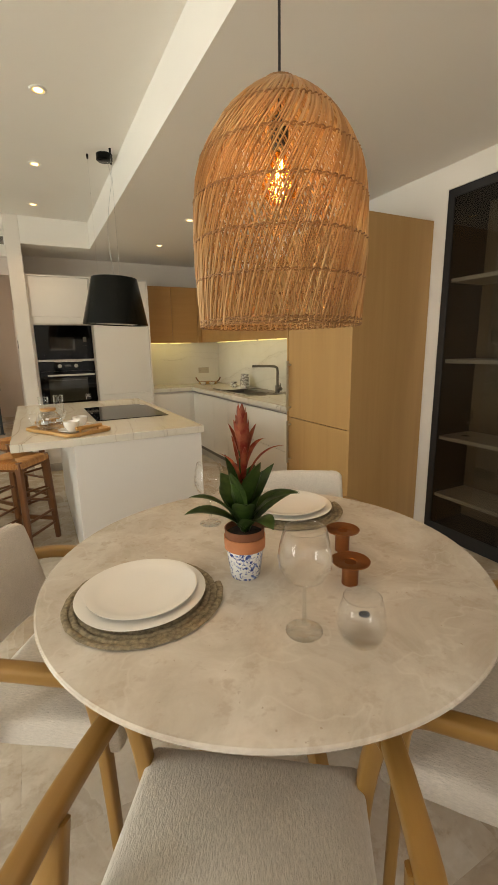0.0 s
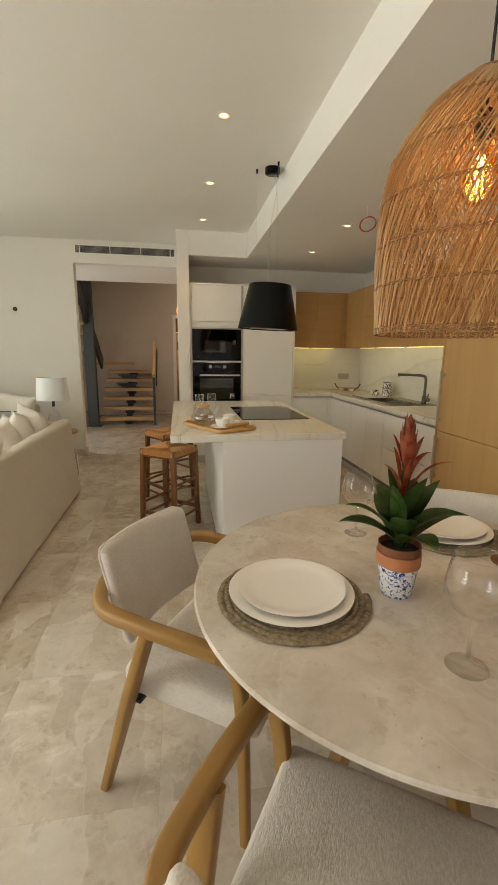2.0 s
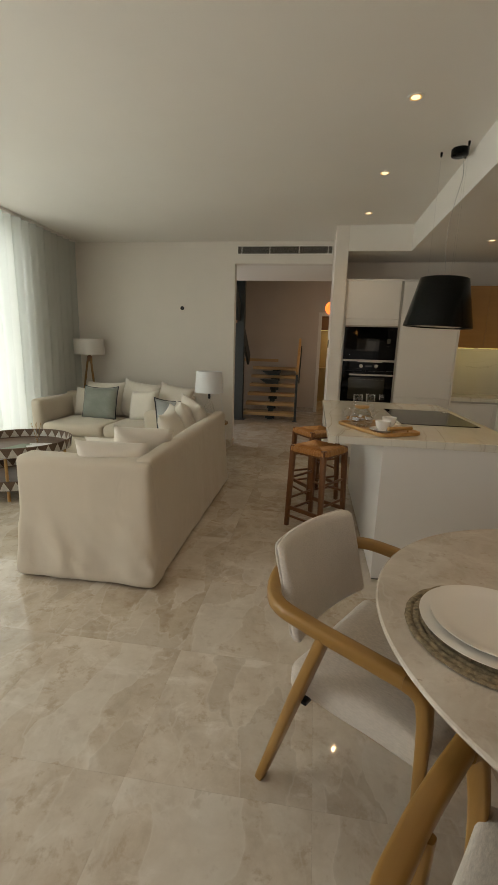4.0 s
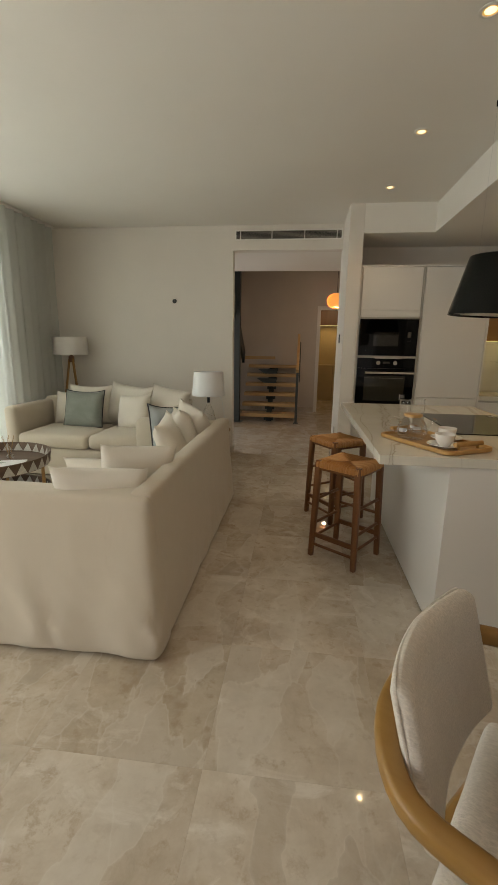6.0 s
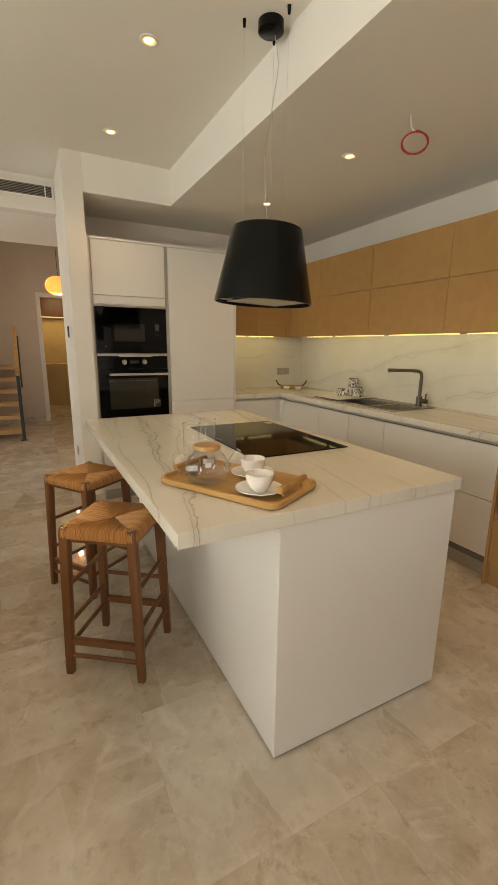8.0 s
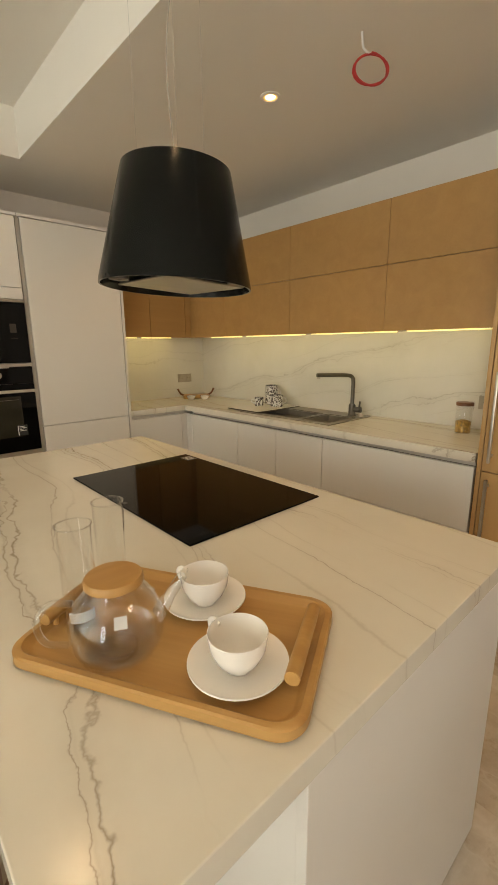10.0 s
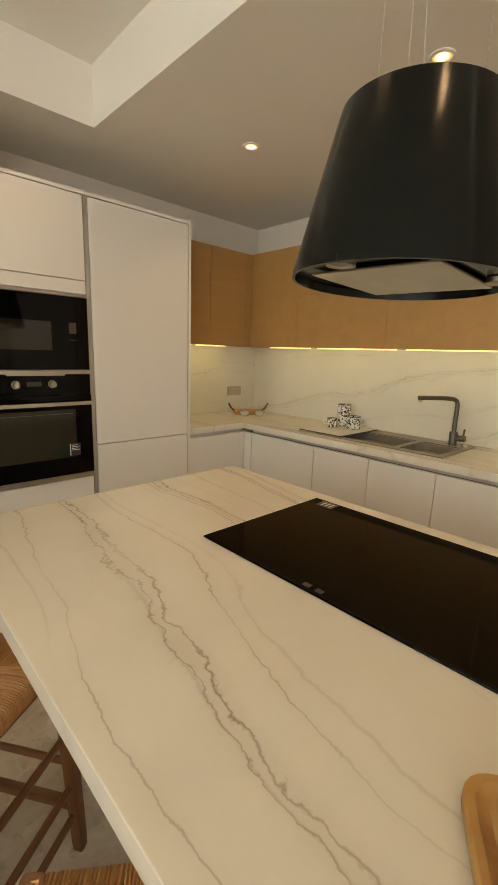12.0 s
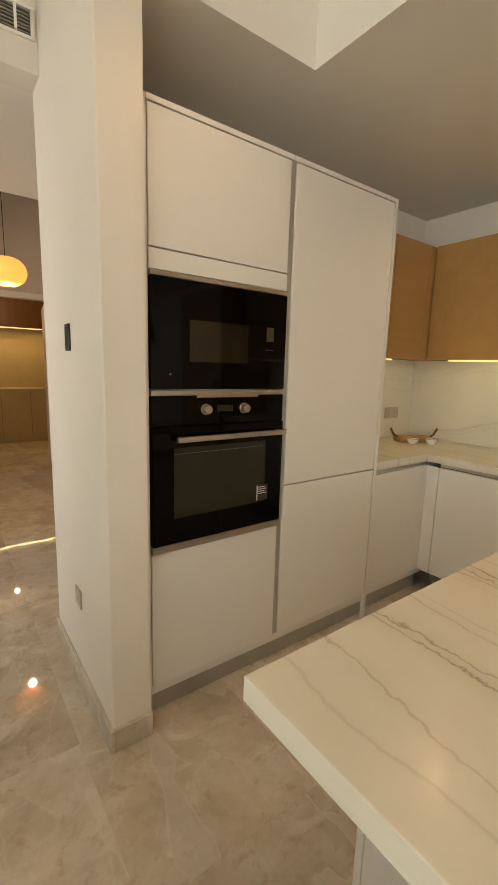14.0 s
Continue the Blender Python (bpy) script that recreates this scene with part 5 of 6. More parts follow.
# ---- rush-seated stools ----
def stool(m):
    s = thing("bar_stool", "dark-stained wooden bar stool with woven rush seat", "stool", m, "stools at the island")
    H, T, B = 0.655, 0.142, 0.160
    legs = [(-1, -1), (1, -1), (1, 1), (-1, 1)]

    def at(i, z, inset=0.0):
        sx, sy = legs[i]
        w = B + (T - B) * z / H - inset
        return Vector((sx * w, sy * w, z))
    for i in range(4):
        part("leg", sweep([at(i, 0), at(i, 0.03), at(i, H - 0.01), at(i, H + 0.012)], [rect_sec(0.030, 0.030, 0.35), rect_sec(0.032, 0.032, 0.35), rect_sec(0.040, 0.040, 0.35), rect_sec(0.032, 0.032, 0.4)], up=(0, 1, 0)), M_STOOL, s, "", 40)
    for i in range(4):
        j = (i + 1) % 4
        levels = ((0.085, 0.011, True), (0.155, 0.030, False), (0.30, 0.011, True), (H - 0.035, 0.034, False)) if i % 2 == 0 else ((0.13, 0.011, True), (0.23, 0.011, True), (0.40, 0.010, True), (H - 0.035, 0.034, False))
        for z, hgt, rnd in levels:
            if i == 0 and z == 0.30 or i == 2 and z == 0.085:
                continue
            a, b = at(i, z), at(j, z)
            sec = ring_sec(0.010, 10) if rnd else rect_sec(0.022, hgt, 0.3)
            part("stretcher" if z < 0.5 else "seat_rail", sweep([a, b], sec), M_STOOL, s, "", 40)
    # rush: strands run from each rail to the two diagonals
    rnd = random.Random(5)
    for q in range(4):
        bm = bmesh.new()
        n = 48
        for k in range(n):
            u = -1 + 2 * (k + 0.5) / n
            half = 0.150
            x = u * half
            inner = abs(u) * half * 0.985
            zt = H + 0.010 + rnd.uniform(-0.0015, 0.0015)
            jit = rnd.uniform(-0.0015, 0.0015)
            pts = [(x, -half - 0.008, H - 0.034), (x, -half - 0.012, H - 0.014), (x, -half - 0.006, H + 0.005), (x + jit, -half + 0.02, zt)]
            if inner < half - 0.03:
                pts.append((x + jit * 2, -(half + inner) / 2, zt + 0.003 - 0.006 * (1 - abs(u))))
            pts.append((x + jit, -inner, zt - 0.004 - 0.008 * (1 - abs(u))))
            if inner > 0.008:
                pts.append((x, -inner + 0.004, H - 0.012))
            r = 0.0045 + rnd.uniform(-0.0004, 0.0005)
            sweep(pts, ring_sec(r, 6, r * 0.8), bm, up=(1, 0, 0))
        w = part("rush_weave", bm, M_RUSH_Q, s, "twisted straw-coloured rush strands", 60)
        w.matrix_local = pose(0, 0, 0, 0, 0, 90 * q)
    part("rush_core", box((-0.135, -0.135, H - 0.045), (0.135, 0.135, H - 0.002)), M_RUSH, s)
    return s


def rush_mat():
    m, nt, b = mat_new("rush_strand")
    geo = nt.nodes.new("ShaderNodeNewGeometry")
    v = coords(nt, (60, 4, 20))
    n = noise_n(nt, v, 1.0, 4)
    c1 = ramp(nt, geo.outputs["Random Per Island"], [(0.0, (0.45, 0.185, 0.05)), (0.5, (0.55, 0.26, 0.08)), (1.0, (0.65, 0.36, 0.135))])
    c = mix_rgb(nt, math_n(nt, "MULTIPLY", n, 0.5), c1, (0.42, 0.17, 0.045, 1))
    nt.links.new(c, b.inputs["Base Color"])
    b.inputs["Roughness"].default_value = 0.45
    bump(nt, b, n, 0.3, 0.002)
    return m


M_RUSH_Q = rush_mat()
st1 = stool(pose(-0.165, 3.345, 0, 0, 0, -36))
copy_thing(st1, pose(-0.185, 4.06, 0, 0, 0, -55))

# ---- dining table ----
TX, TY, TR, TZ = 0.588, 1.057, 0.639, 0.752
tbl = thing("dining_table", "round beige marble-topped dining table on wooden legs", "table", pose(TX, TY, 0))
part("tabletop", lathe([(0, TZ - 0.024), (TR - 0.020, TZ - 0.024), (TR - 0.004, TZ - 0.014), (TR, TZ - 0.008), (TR - 0.001, TZ - 0.003), (TR - 0.005, TZ), (0, TZ)], 128), M_TABLESTONE, tbl, "polished beige marble top", 30)
part("sub_top", lathe([(0, TZ - 0.05), (0.44, TZ - 0.05), (0.45, TZ - 0.026), (0, TZ - 0.026)], 64), M_OAK, tbl, "", 40)
for a in (12, 102, 192, 282):
    d = Vector((math.cos(radians(a)), math.sin(radians(a)), 0))
    part("leg", sweep([d * 0.10 + Vector((0, 0, TZ - 0.05)), d * 0.16 + Vector((0, 0, 0.40)), d * 0.30], [rect_sec(0.06, 0.05), rect_sec(0.055, 0.045), rect_sec(0.04, 0.035)], up=(d.x, d.y, 0)), M_OAK, tbl, "", 40)

# ---- dining chairs ----
def dining_chair(m):
    c = thing("dining_chair", "oak armchair with cream boucle seat and curved back", "chair", m, "chairs round the dining table")
    rail = [(-0.282, 0.175, 0.640), (-0.288, 0.06, 0.650), (-0.290, -0.08, 0.658), (-0.270, -0.215, 0.664), (-0.15, -0.300, 0.668), (0, -0.318, 0.668),
            (0.15, -0.300, 0.668), (0.270, -0.215, 0.664), (0.290, -0.08, 0.658), (0.288, 0.06, 0.650), (0.282, 0.175, 0.640)]
    part("arm_rail", sweep(smooth_path(rail, 5), rect_sec(0.042, 0.038, 0.5)), M_OAK_H, c, "bent oak rail forming both armrests", 50)
    for s in (-1, 1):
        pts = smooth_path([(s * 0.280, 0.168, 0.641), (s * 0.272, 0.205, 0.622), (s * 0.262, 0.222, 0.57), (s * 0.243, 0.226, 0.40), (s * 0.232, 0.232, 0.0)], 5)
        n = len(pts)
        part("leg", sweep(pts, [rect_sec(0.036 - 0.010 * (i / n) ** 2, 0.046 - 0.018 * (i / n) ** 2, 0.45) for i in range(n)], up=(1, 0, 0)), M_OAK, c, "", 50)
        pts = [(s * 0.287, -0.040, 0.645), (s * 0.283, -0.115, 0.42), (s * 0.268, -0.250, 0.0)]
        part("leg", sweep(pts, [rect_sec(0.030, 0.050, 0.45), rect_sec(0.032, 0.054, 0.45), rect_sec(0.028, 0.032, 0.45)], up=(1, 0, 0)), M_OAK, c, "", 50)
        part("bracket", box((s * 0.245 - 0.022, -0.135, 0.374), (s * 0.245 + 0.022, -0.095, 0.388), 0.002), M_BLACKFR, c, "dark corner bracket")
    part("seat_frame", box((-0.215, -0.15, 0.352), (0.215, 0.215, 0.380), 0.004), M_OAK, c)
    part("seat", soft_box((-0.246, -0.175, 0.372), (0.246, 0.272, 0.466), 0.026, 0.03, 0.003, 9, 3.0, 0.012), M_FABRIC, c, "cream boucle seat pad", 60)

    def bend(p):
        y = p.y - 0.020 + 0.85 * p.x * p.x + (0.66 - p.z) * 0.29
        return (p.x, y, p.z + 0.10 * p.x * p.x)
    bk = part("backrest", soft_box((-0.218, -0.262, 0.505), (0.218, -0.216, 0.800), 0.022, 0.03, 0.003, 10, 8.0, 0.006, bend), M_FABRIC, c, "curved cream boucle back pad", 60)
    outline = []
    for x, z in [(-0.2165, z) for z in np.linspace(0.53, 0.777, 8)] + [(x, 0.7985) for x in np.linspace(-0.198, 0.198, 12)] + [(0.2165, z) for z in np.linspace(0.777, 0.53, 8)]:
        outline.append(bend(Vector((x, -0.250, z))))
    part("piping", sweep(smooth_path(outline, 2), ring_sec(0.004, 6)), M_FABRIC, bk, "", 60)
    return c


M_OAK_H = wood("oak_bent", (0.285, 0.145, 0.033), (0.40, 0.218, 0.06), 0.36, 1.0, 1, 0.9)
near = dining_chair(pose(0.222, 0.508, 0, 0, 0, -34.5))
copy_thing(near, pose(0.014, 1.300, 0, 0, 0, -33 - 90))
copy_thing(near, pose(0.955, 1.40, 0, 0, 0, 243 - 90))
copy_thing(near, pose(0.99, 0.53, 0, 0, 0, 128 - 90))

# ---- on the dining table ----
def place_setting(x, y):
    m = thing("placemat", "round plaited seagrass placemat on the table", "placemat", pose(x, y, TZ + 0.0005), "placemats")
    bm = bmesh.new()
    pts = []
    turns, n = 11, 11 * 44
    for k in range(n):
        a = 2 * math.pi * k / 44
        r = 0.012 + 0.188 * k / n
        wv = 0.0012 * math.sin(a * 17)
        pts.append(((r + wv) * math.cos(a), (r + wv) * math.sin(a), 0.0045 + 0.001 * math.sin(a * 23)))
    part("braid", sweep(pts, ring_sec(0.0092, 6, 0.0042), bm), M_JUTE, m, "", 60)
    p = thing("dinner_plate", "large white porcelain dinner plate on the placemat", "plate", pose(x - 0.005, y - 0.005, TZ + 0.0105), "dinner plates")
    part("dish", lathe([(0, 0), (0.085, 0), (0.092, 0.003), (0.120, 0.008), (0.148, 0.0165), (0.1485, 0.0185), (0.146, 0.0185), (0.118, 0.0115), (0.09, 0.0065), (0, 0.005)], 72), M_PORC, p, "", 40)
    p.scale = (1.11, 1.11, 1.0)
    q = thing("side_plate", "smaller white porcelain plate stacked on the dinner plate", "plate", pose(x - 0.003, y - 0.001, TZ + 0.0205), "smaller plates")
    part("dish", lathe([(0, 0), (0.078, 0), (0.084, 0.003), (0.105, 0.0075), (0.125, 0.0155), (0.1255, 0.0175), (0.1235, 0.0175), (0.103, 0.011), (0.08, 0.006), (0, 0.005)], 72), M_PORC, q, "", 40)
    q.scale = (1.13, 1.13, 1.0)


place_setting(0.209, 1.024)
place_setting(0.870, 1.358)


def wine_glass(x, y, k=1.0):
    g = thing("wine_glass", "clear balloon wine glass on the table", "wine glass", pose(x, y, TZ + 0.0004), "wine glasses")
    p = [(0, 0), (0.038, 0), (0.039, 0.0015), (0.030, 0.004), (0.008, 0.008), (0.0042, 0.014), (0.0038, 0.095), (0.006, 0.104), (0.022, 0.112), (0.042, 0.128), (0.054, 0.152), (0.056, 0.172), (0.051, 0.202), (0.043, 0.232),
         (0.042, 0.2325), (0.0415, 0.231), (0.0495, 0.201), (0.0545, 0.172), (0.0525, 0.153), (0.041, 0.130), (0.021, 0.1145), (0, 0.110)]
    part("body", lathe([(r * k, z * k) for r, z in p], 48), M_GLASS, g, "", 60)
    part("rim", lathe([(0.0425 * k + 0.0009 * math.cos(a), 0.2325 * k + 0.0009 * math.sin(a)) for a in np.linspace(0, 2 * math.pi, 9)[:-1]], 48, closed=True), M_RIM, g, "clear rim", 60)
    part("stem", lathe([(0.0052 * k, 0.014 * k), (0.0047 * k, 0.05 * k), (0.0050 * k, 0.098 * k), (0.0085 * k, 0.106 * k)], 20), M_RIM, g, "slim clear stem", 60)
    part("foot_edge", lathe([(0.0385 * k + 0.0009 * math.cos(a), 0.0013 + 0.0009 * math.sin(a)) for a in np.linspace(0, 2 * math.pi, 9)[:-1]], 48, closed=True), M_RIM, g, "clear foot edge", 60)


wine_glass(0.502, 0.715, 1.08)
wine_glass(0.545, 1.39, 1.0)
g = thing("tumbler", "stemless clear glass with a small dark round sticker", "glass", pose(0.592, 0.628, TZ + 0.0004))
part("body", lathe([(0, 0), (0.030, 0), (0.042, 0.008), (0.052, 0.030), (0.054, 0.048), (0.049, 0.080), (0.041, 0.108), (0.040, 0.1085), (0.0395, 0.107), (0.0475, 0.079), (0.0525, 0.048), (0.0505, 0.030), (0.040, 0.011), (0, 0.007)], 48), M_GLASS, g, "", 60)
part("rim", lathe([(0.0405 + 0.001 * math.cos(a), 0.1085 + 0.001 * math.sin(a)) for a in np.linspace(0, 2 * math.pi, 9)[:-1]], 48, closed=True), M_RIM, g, "clear rim", 60)
part("sticker", lathe([(0, 0.0006), (0.0115, 0.0006), (0.0115, 0), (0, 0)], 20), M_INK, g, "black oval sticker").matrix_local = Matrix.Translation((-0.024, -0.033, 0.094)) @ pose(0, 0, 0, 72, 0, -36) @ Matrix.Diagonal((1, 0.62, 1, 1))

for x, y, hgt in ((0.726, 0.824, 0.062), (0.832, 0.988, 0.066)):
    c = thing("candle_holder", "copper candle holder with a wide flat dish", "candle holder", pose(x, y, TZ + 0.0004), "candle holders")
    part("stem", lathe([(0, 0), (0.0225, 0), (0.0225, hgt - 0.001), (0, hgt - 0.001)], 32), M_COPPER, c, "", 40)
    part("dish", lathe([(0.0165, hgt - 0.02), (0.0225, hgt), (0.045, hgt + 0.001), (0.0525, hgt + 0.004), (0.0525, hgt + 0.006), (0.045, hgt + 0.0035), (0.020, hgt + 0.0035), (0.0165, hgt + 0.001), (0.0155, hgt - 0.018), (0, hgt - 0.02)], 48), M_COPPER, c, "", 40)


# bromeliad in its painted pot
pl = thing("potted_bromeliad", "green bromeliad with red bract in a painted pot", "potted plant", pose(0.497, 1.005, TZ + 0.0004))
pt = part("pot", lathe([(0, 0), (0.040, 0), (0.042, 0.003), (0.053, 0.085), (0.050, 0.085), (0.039, 0.006), (0, 0.006)], 40), M_POT, pl, "white pot painted with blue flowers", 40)
part("band", lathe([(0.050, 0.085), (0.0535, 0.085), (0.0575, 0.088), (0.0585, 0.122), (0.055, 0.122), (0.052, 0.088)], 40, closed=True), M_TERRA, pt, "bare terracotta rim", 50)
part("inner_pot", lathe([(0.048, 0.09), (0.0545, 0.122), (0.0565, 0.145), (0.0535, 0.145), (0.05, 0.118), (0.047, 0.09)], 36, closed=True), plain("brown_plastic", (0.20, 0.07, 0.03), 0.6), pl, "reddish brown plastic inner pot", 50)
part("soil", lathe([(0, 0.132), (0.03, 0.134), (0.0515, 0.128), (0.0515, 0.118), (0, 0.118)], 24), M_SOIL, pl)


def blade(length, width, az, rise, droop, curl=0.0, fold=0.25, n=16, belly=0.55):
    """A strap leaf: narrow at the heart, widest at the belly, arching over to a drawn-out point."""
    bm = bmesh.new()
    rows = []
    d = Vector((math.cos(radians(az)), math.sin(radians(az)), 0))
    s = Vector((-d.y, d.x, 0))
    p = d * 0.008
    ang = radians(rise)
    for i in range(n + 1):
        t = i / n
        w = 0.55 + 0.45 * math.sin(0.5 * math.pi * t / belly) if t < belly else max(0.0, 1 - ((t - belly) / (1 - belly)) ** 1.7)
        w = width * 0.5 * w + 0.0006
        up = Vector((0, 0, 1)) * math.cos(ang) - d * math.sin(ang)
        row = []
        for u in (-1, -0.5, 0, 0.5, 1):
            row.append(bm.verts.new(p + s * (u * w + curl * t * t * length) + up * (abs(u) ** 1.5 * w * fold * (1 - 0.5 * t))))
        rows.append(row)
        p = p + (d * math.cos(ang) + Vector((0, 0, 1)) * math.sin(ang)) * (length / n)
        ang -= radians(droop) / n * (0.4 + 1.2 * t)
    for a, b in zip(rows, rows[1:]):
        for j in range(4):
            bm.faces.new((a[j], a[j + 1], b[j + 1], b[j]))
    bmesh.ops.solidify(bm, geom=bm.faces[:], thickness=0.0012)
    return bm


rnd = random.Random(23)
# a low ring of spreading leaves, two ranks of steeper ones above
for ring, (count, rise, droop, size, z0) in enumerate(((4, 44, 62, 0.205, 0.156), (5, 62, 48, 0.205, 0.160), (5, 76, 20, 0.19, 0.172))):
    for i in range(count):
        az = 360 * i / count + 31 * ring + rnd.uniform(-14, 14)
        b = part("leaf", blade(size * rnd.uniform(0.85, 1.1), rnd.uniform(0.060, 0.074), az, rise + rnd.uniform(-6, 6), droop + rnd.uniform(-34, 34), 0.22 * rnd.uniform(-1, 1), 0.3), M_LEAF, pl, "", 60)
        b.matrix_local = pose(0, 0, z0 - 0.012)
for i in range(6):
    b = part("leaf", blade(0.10 + 0.012 * i, 0.046, i * 137.5 + 20, 66 + 2 * i, 8, 0, 0.7), M_LEAF, pl, "", 60)
    b.matrix_local = pose(0, 0, 0.122 + 0.006 * i)
part("stem", sweep([(0, 0, 0.13), (0.0, 0, 0.25), (-0.004, 0.002, 0.40)], ring_sec(0.009, 8)), M_LEAF, pl, "", 60)
for i in range(18):
    t = i / 17
    b = part("bract", blade(0.115 - 0.045 * t, 0.030 - 0.010 * t, i * 137.5, 77 + 9 * t, -14 + 30 * (1 - t) * rnd.random(), 0, 0.6, 10), M_BRACT, pl, "pointed red bract" if i == 0 else "", 60)
    b.matrix_local = pose(-0.003 * t, 0.001, 0.325 + 0.100 * t)
for az, z, ln, dp in ((200, 0.255, 0.15, 60), (330, 0.265, 0.165, 85), (90, 0.27, 0.14, 40), (250, 0.28, 0.12, 30), (20, 0.30, 0.13, 95)):
    b = part("bract", blade(ln, 0.017, az, 76, dp, 0, 0.7, 12), M_BRACT, pl, "", 60)
    b.matrix_local = pose(0, 0, z)

# ---- rattan pendant ----
PX, PY = 0.625, 1.022
pend = thing("pendant_lamp", "bell-shaped woven rattan pendant lamp, lit, over the table", "pendant lamp", pose(PX, PY, 0))
SHAPE = [(1.440, 0.2085), (1.475, 0.211), (1.616, 0.2185), (1.734, 0.2155), (1.79, 0.208), (1.8375, 0.194), (1.885, 0.168), (1.935, 0.131), (1.975, 0.086), (2.003, 0.036)]


def bell(z):
    for (z0, r0), (z1, r1) in zip(SHAPE, SHAPE[1:]):
        if z <= z1:
            k = min(1, max(0, (z - z0) / (z1 - z0)))
            return r0 + (r1 - r0) * k
    return SHAPE[-1][1]


rnd = random.Random(3)
for layer, (count, twist, dr, thick) in enumerate(((152, 1.25, 0.0, 0.0027), (128, -1.15, -0.007, 0.0019))):
    bm = bmesh.new()
    for k in range(count):
        a0 = 2 * math.pi * (k // 2 * 2 + (0.55 if k % 2 else 0)) / count + rnd.uniform(-0.010, 0.010)
        pts = []
        for i in range(27):
            t = i / 26
            z = 1.440 + 0.563 * t
            a = a0 + twist * (t - 0.15 * math.sin(math.pi * t)) + 0.01 * math.sin(9 * t + k)
            r = bell(z) + dr + 0.0018 * math.sin(21 * t + k * 2.3)
            pts.append((r * math.cos(a), r * math.sin(a), z))
        w = thick * rnd.uniform(0.8, 1.25)
        sweep(pts, ring_sec(w, 5, w * 0.75), bm, caps=False)
    o = part("woven_cane", bm, M_RATTAN, pend, "honey-coloured woven cane", 80)
    tagged(o, kind="stuff")
for z in (1.442, 1.452, 1.55, 1.64, 1.738, 1.832, 1.918):
    bm = bmesh.new()
    r0 = bell(z)
    for ph in (0, math.pi):
        n = 220
        pts = []
        for k in range(n):
            a = 2 * math.pi * k / n
            b = 30 * a + ph
            r = r0 + 0.0035 * math.cos(b)
            pts.append((r * math.cos(a), r * math.sin(a), z + 0.0028 * math.sin(b)))
        sweep(pts, ring_sec(0.0018, 5), bm, closed=True)
    part("binding_ring", bm, M_RATTAN_D, pend, "twisted darker binding ring", 80)
part("collar", lathe([(0.012, 2.002), (0.040, 2.002), (0.040, 2.008), (0.012, 2.008)], 28, closed=True), M_RATTAN_D, pend, "", 60)
part("cord", sweep([(0, 0, 1.93), (0, 0, ZC - 0.02)], ring_sec(0.0035, 8)), M_BLACKFR, pend, "black fabric cord")
part("ceiling_rose", lathe([(0, ZC - 0.03), (0.05, ZC - 0.03), (0.055, ZC - 0.0005), (0, ZC - 0.0005)], 28), M_BLACKFR, pend, "", 40)
part("lamp_holder", lathe([(0, 1.865), (0.018, 1.865), (0.022, 1.875), (0.022, 1.92), (0.012, 1.935), (0, 1.935)], 20), M_BLACKFR, pend, "black lamp holder", 40)
bulb = part("bulb", lathe([(0, 1.735), (0.018, 1.737), (0.040, 1.755), (0.047, 1.785), (0.040, 1.82), (0.022, 1.848), (0.013, 1.866), (0.012, 1.866), (0.021, 1.847), (0.039, 1.819), (0.046, 1.785), (0.039, 1.756), (0.017, 1.738), (0, 1.7362)], 28), glass("amber_glass", (1.0, 0.86, 0.62), 0.8), pend, "amber glass filament bulb", 60)
bulb.visible_shadow = False
for k in range(5):
    a = 2 * math.pi * k / 5
    part("filament", sweep([(0.010 * math.cos(a), 0.010 * math.sin(a), 1.765), (0.007 * math.cos(a + 0.5), 0.007 * math.sin(a + 0.5), 1.84)], ring_sec(0.0012, 6)), M_FILAMENT, bulb, "glowing filament")
lamp("pendant_light", "POINT", 3.2, (1.0, 0.66, 0.34), pose(PX, PY, 1.80), radius=0.035)

# ---- sofas ----
def drape(lo, hi, seed, amt=0.009, r=0.034, lean=(0, 0)):
    """A loose slipcover block: soft upper edges, folds that grow towards the hem."""
    cx, cy = (lo[0] + hi[0]) / 2, (lo[1] + hi[1]) / 2

    def f(p):
        k = max(0.0, 1 - p.z / 0.42)
        sx = 1 if p.x > cx else -1
        sy = 1 if p.y > cy else -1
        fold = noise.noise(Vector((p.x * 5.5 + seed, p.y * 5.5, p.z * 1.6 + seed)))
        fine = noise.noise(Vector((p.x * 14 + seed, p.y * 14, p.z * 4)))
        g = (fold * 1.5 + fine * 0.35) * amt * (0.35 + 1.3 * k * min(1.0, 0.35 + p.z * 9))
        # sharp creases in the lower third
        cr = noise.noise(Vector((p.x * 6.5 + p.z * 3.5 + seed, p.y * 6.5, p.z * 2.2)))
        g += max(0.0, 1 - 3.2 * abs(cr)) ** 1.5 * amt * 1.3 * min(1.0, 1.6 * k) * min(1.0, p.z * 10)
        ex = 1 if abs(p.x - cx) > abs(hi[0] - cx) - 0.08 else 0
        ey = 1 if abs(p.y - cy) > abs(hi[1] - cy) - 0.08 else 0
        return (p.x + ex * sx * (g + 0.012 * k) + lean[0] * p.z, p.y + ey * sy * (g + 0.012 * k) + lean[1] * p.z, p.z)
    return soft_box(lo, hi, r, 0.024, 0.003, 5, seed, 0, f)


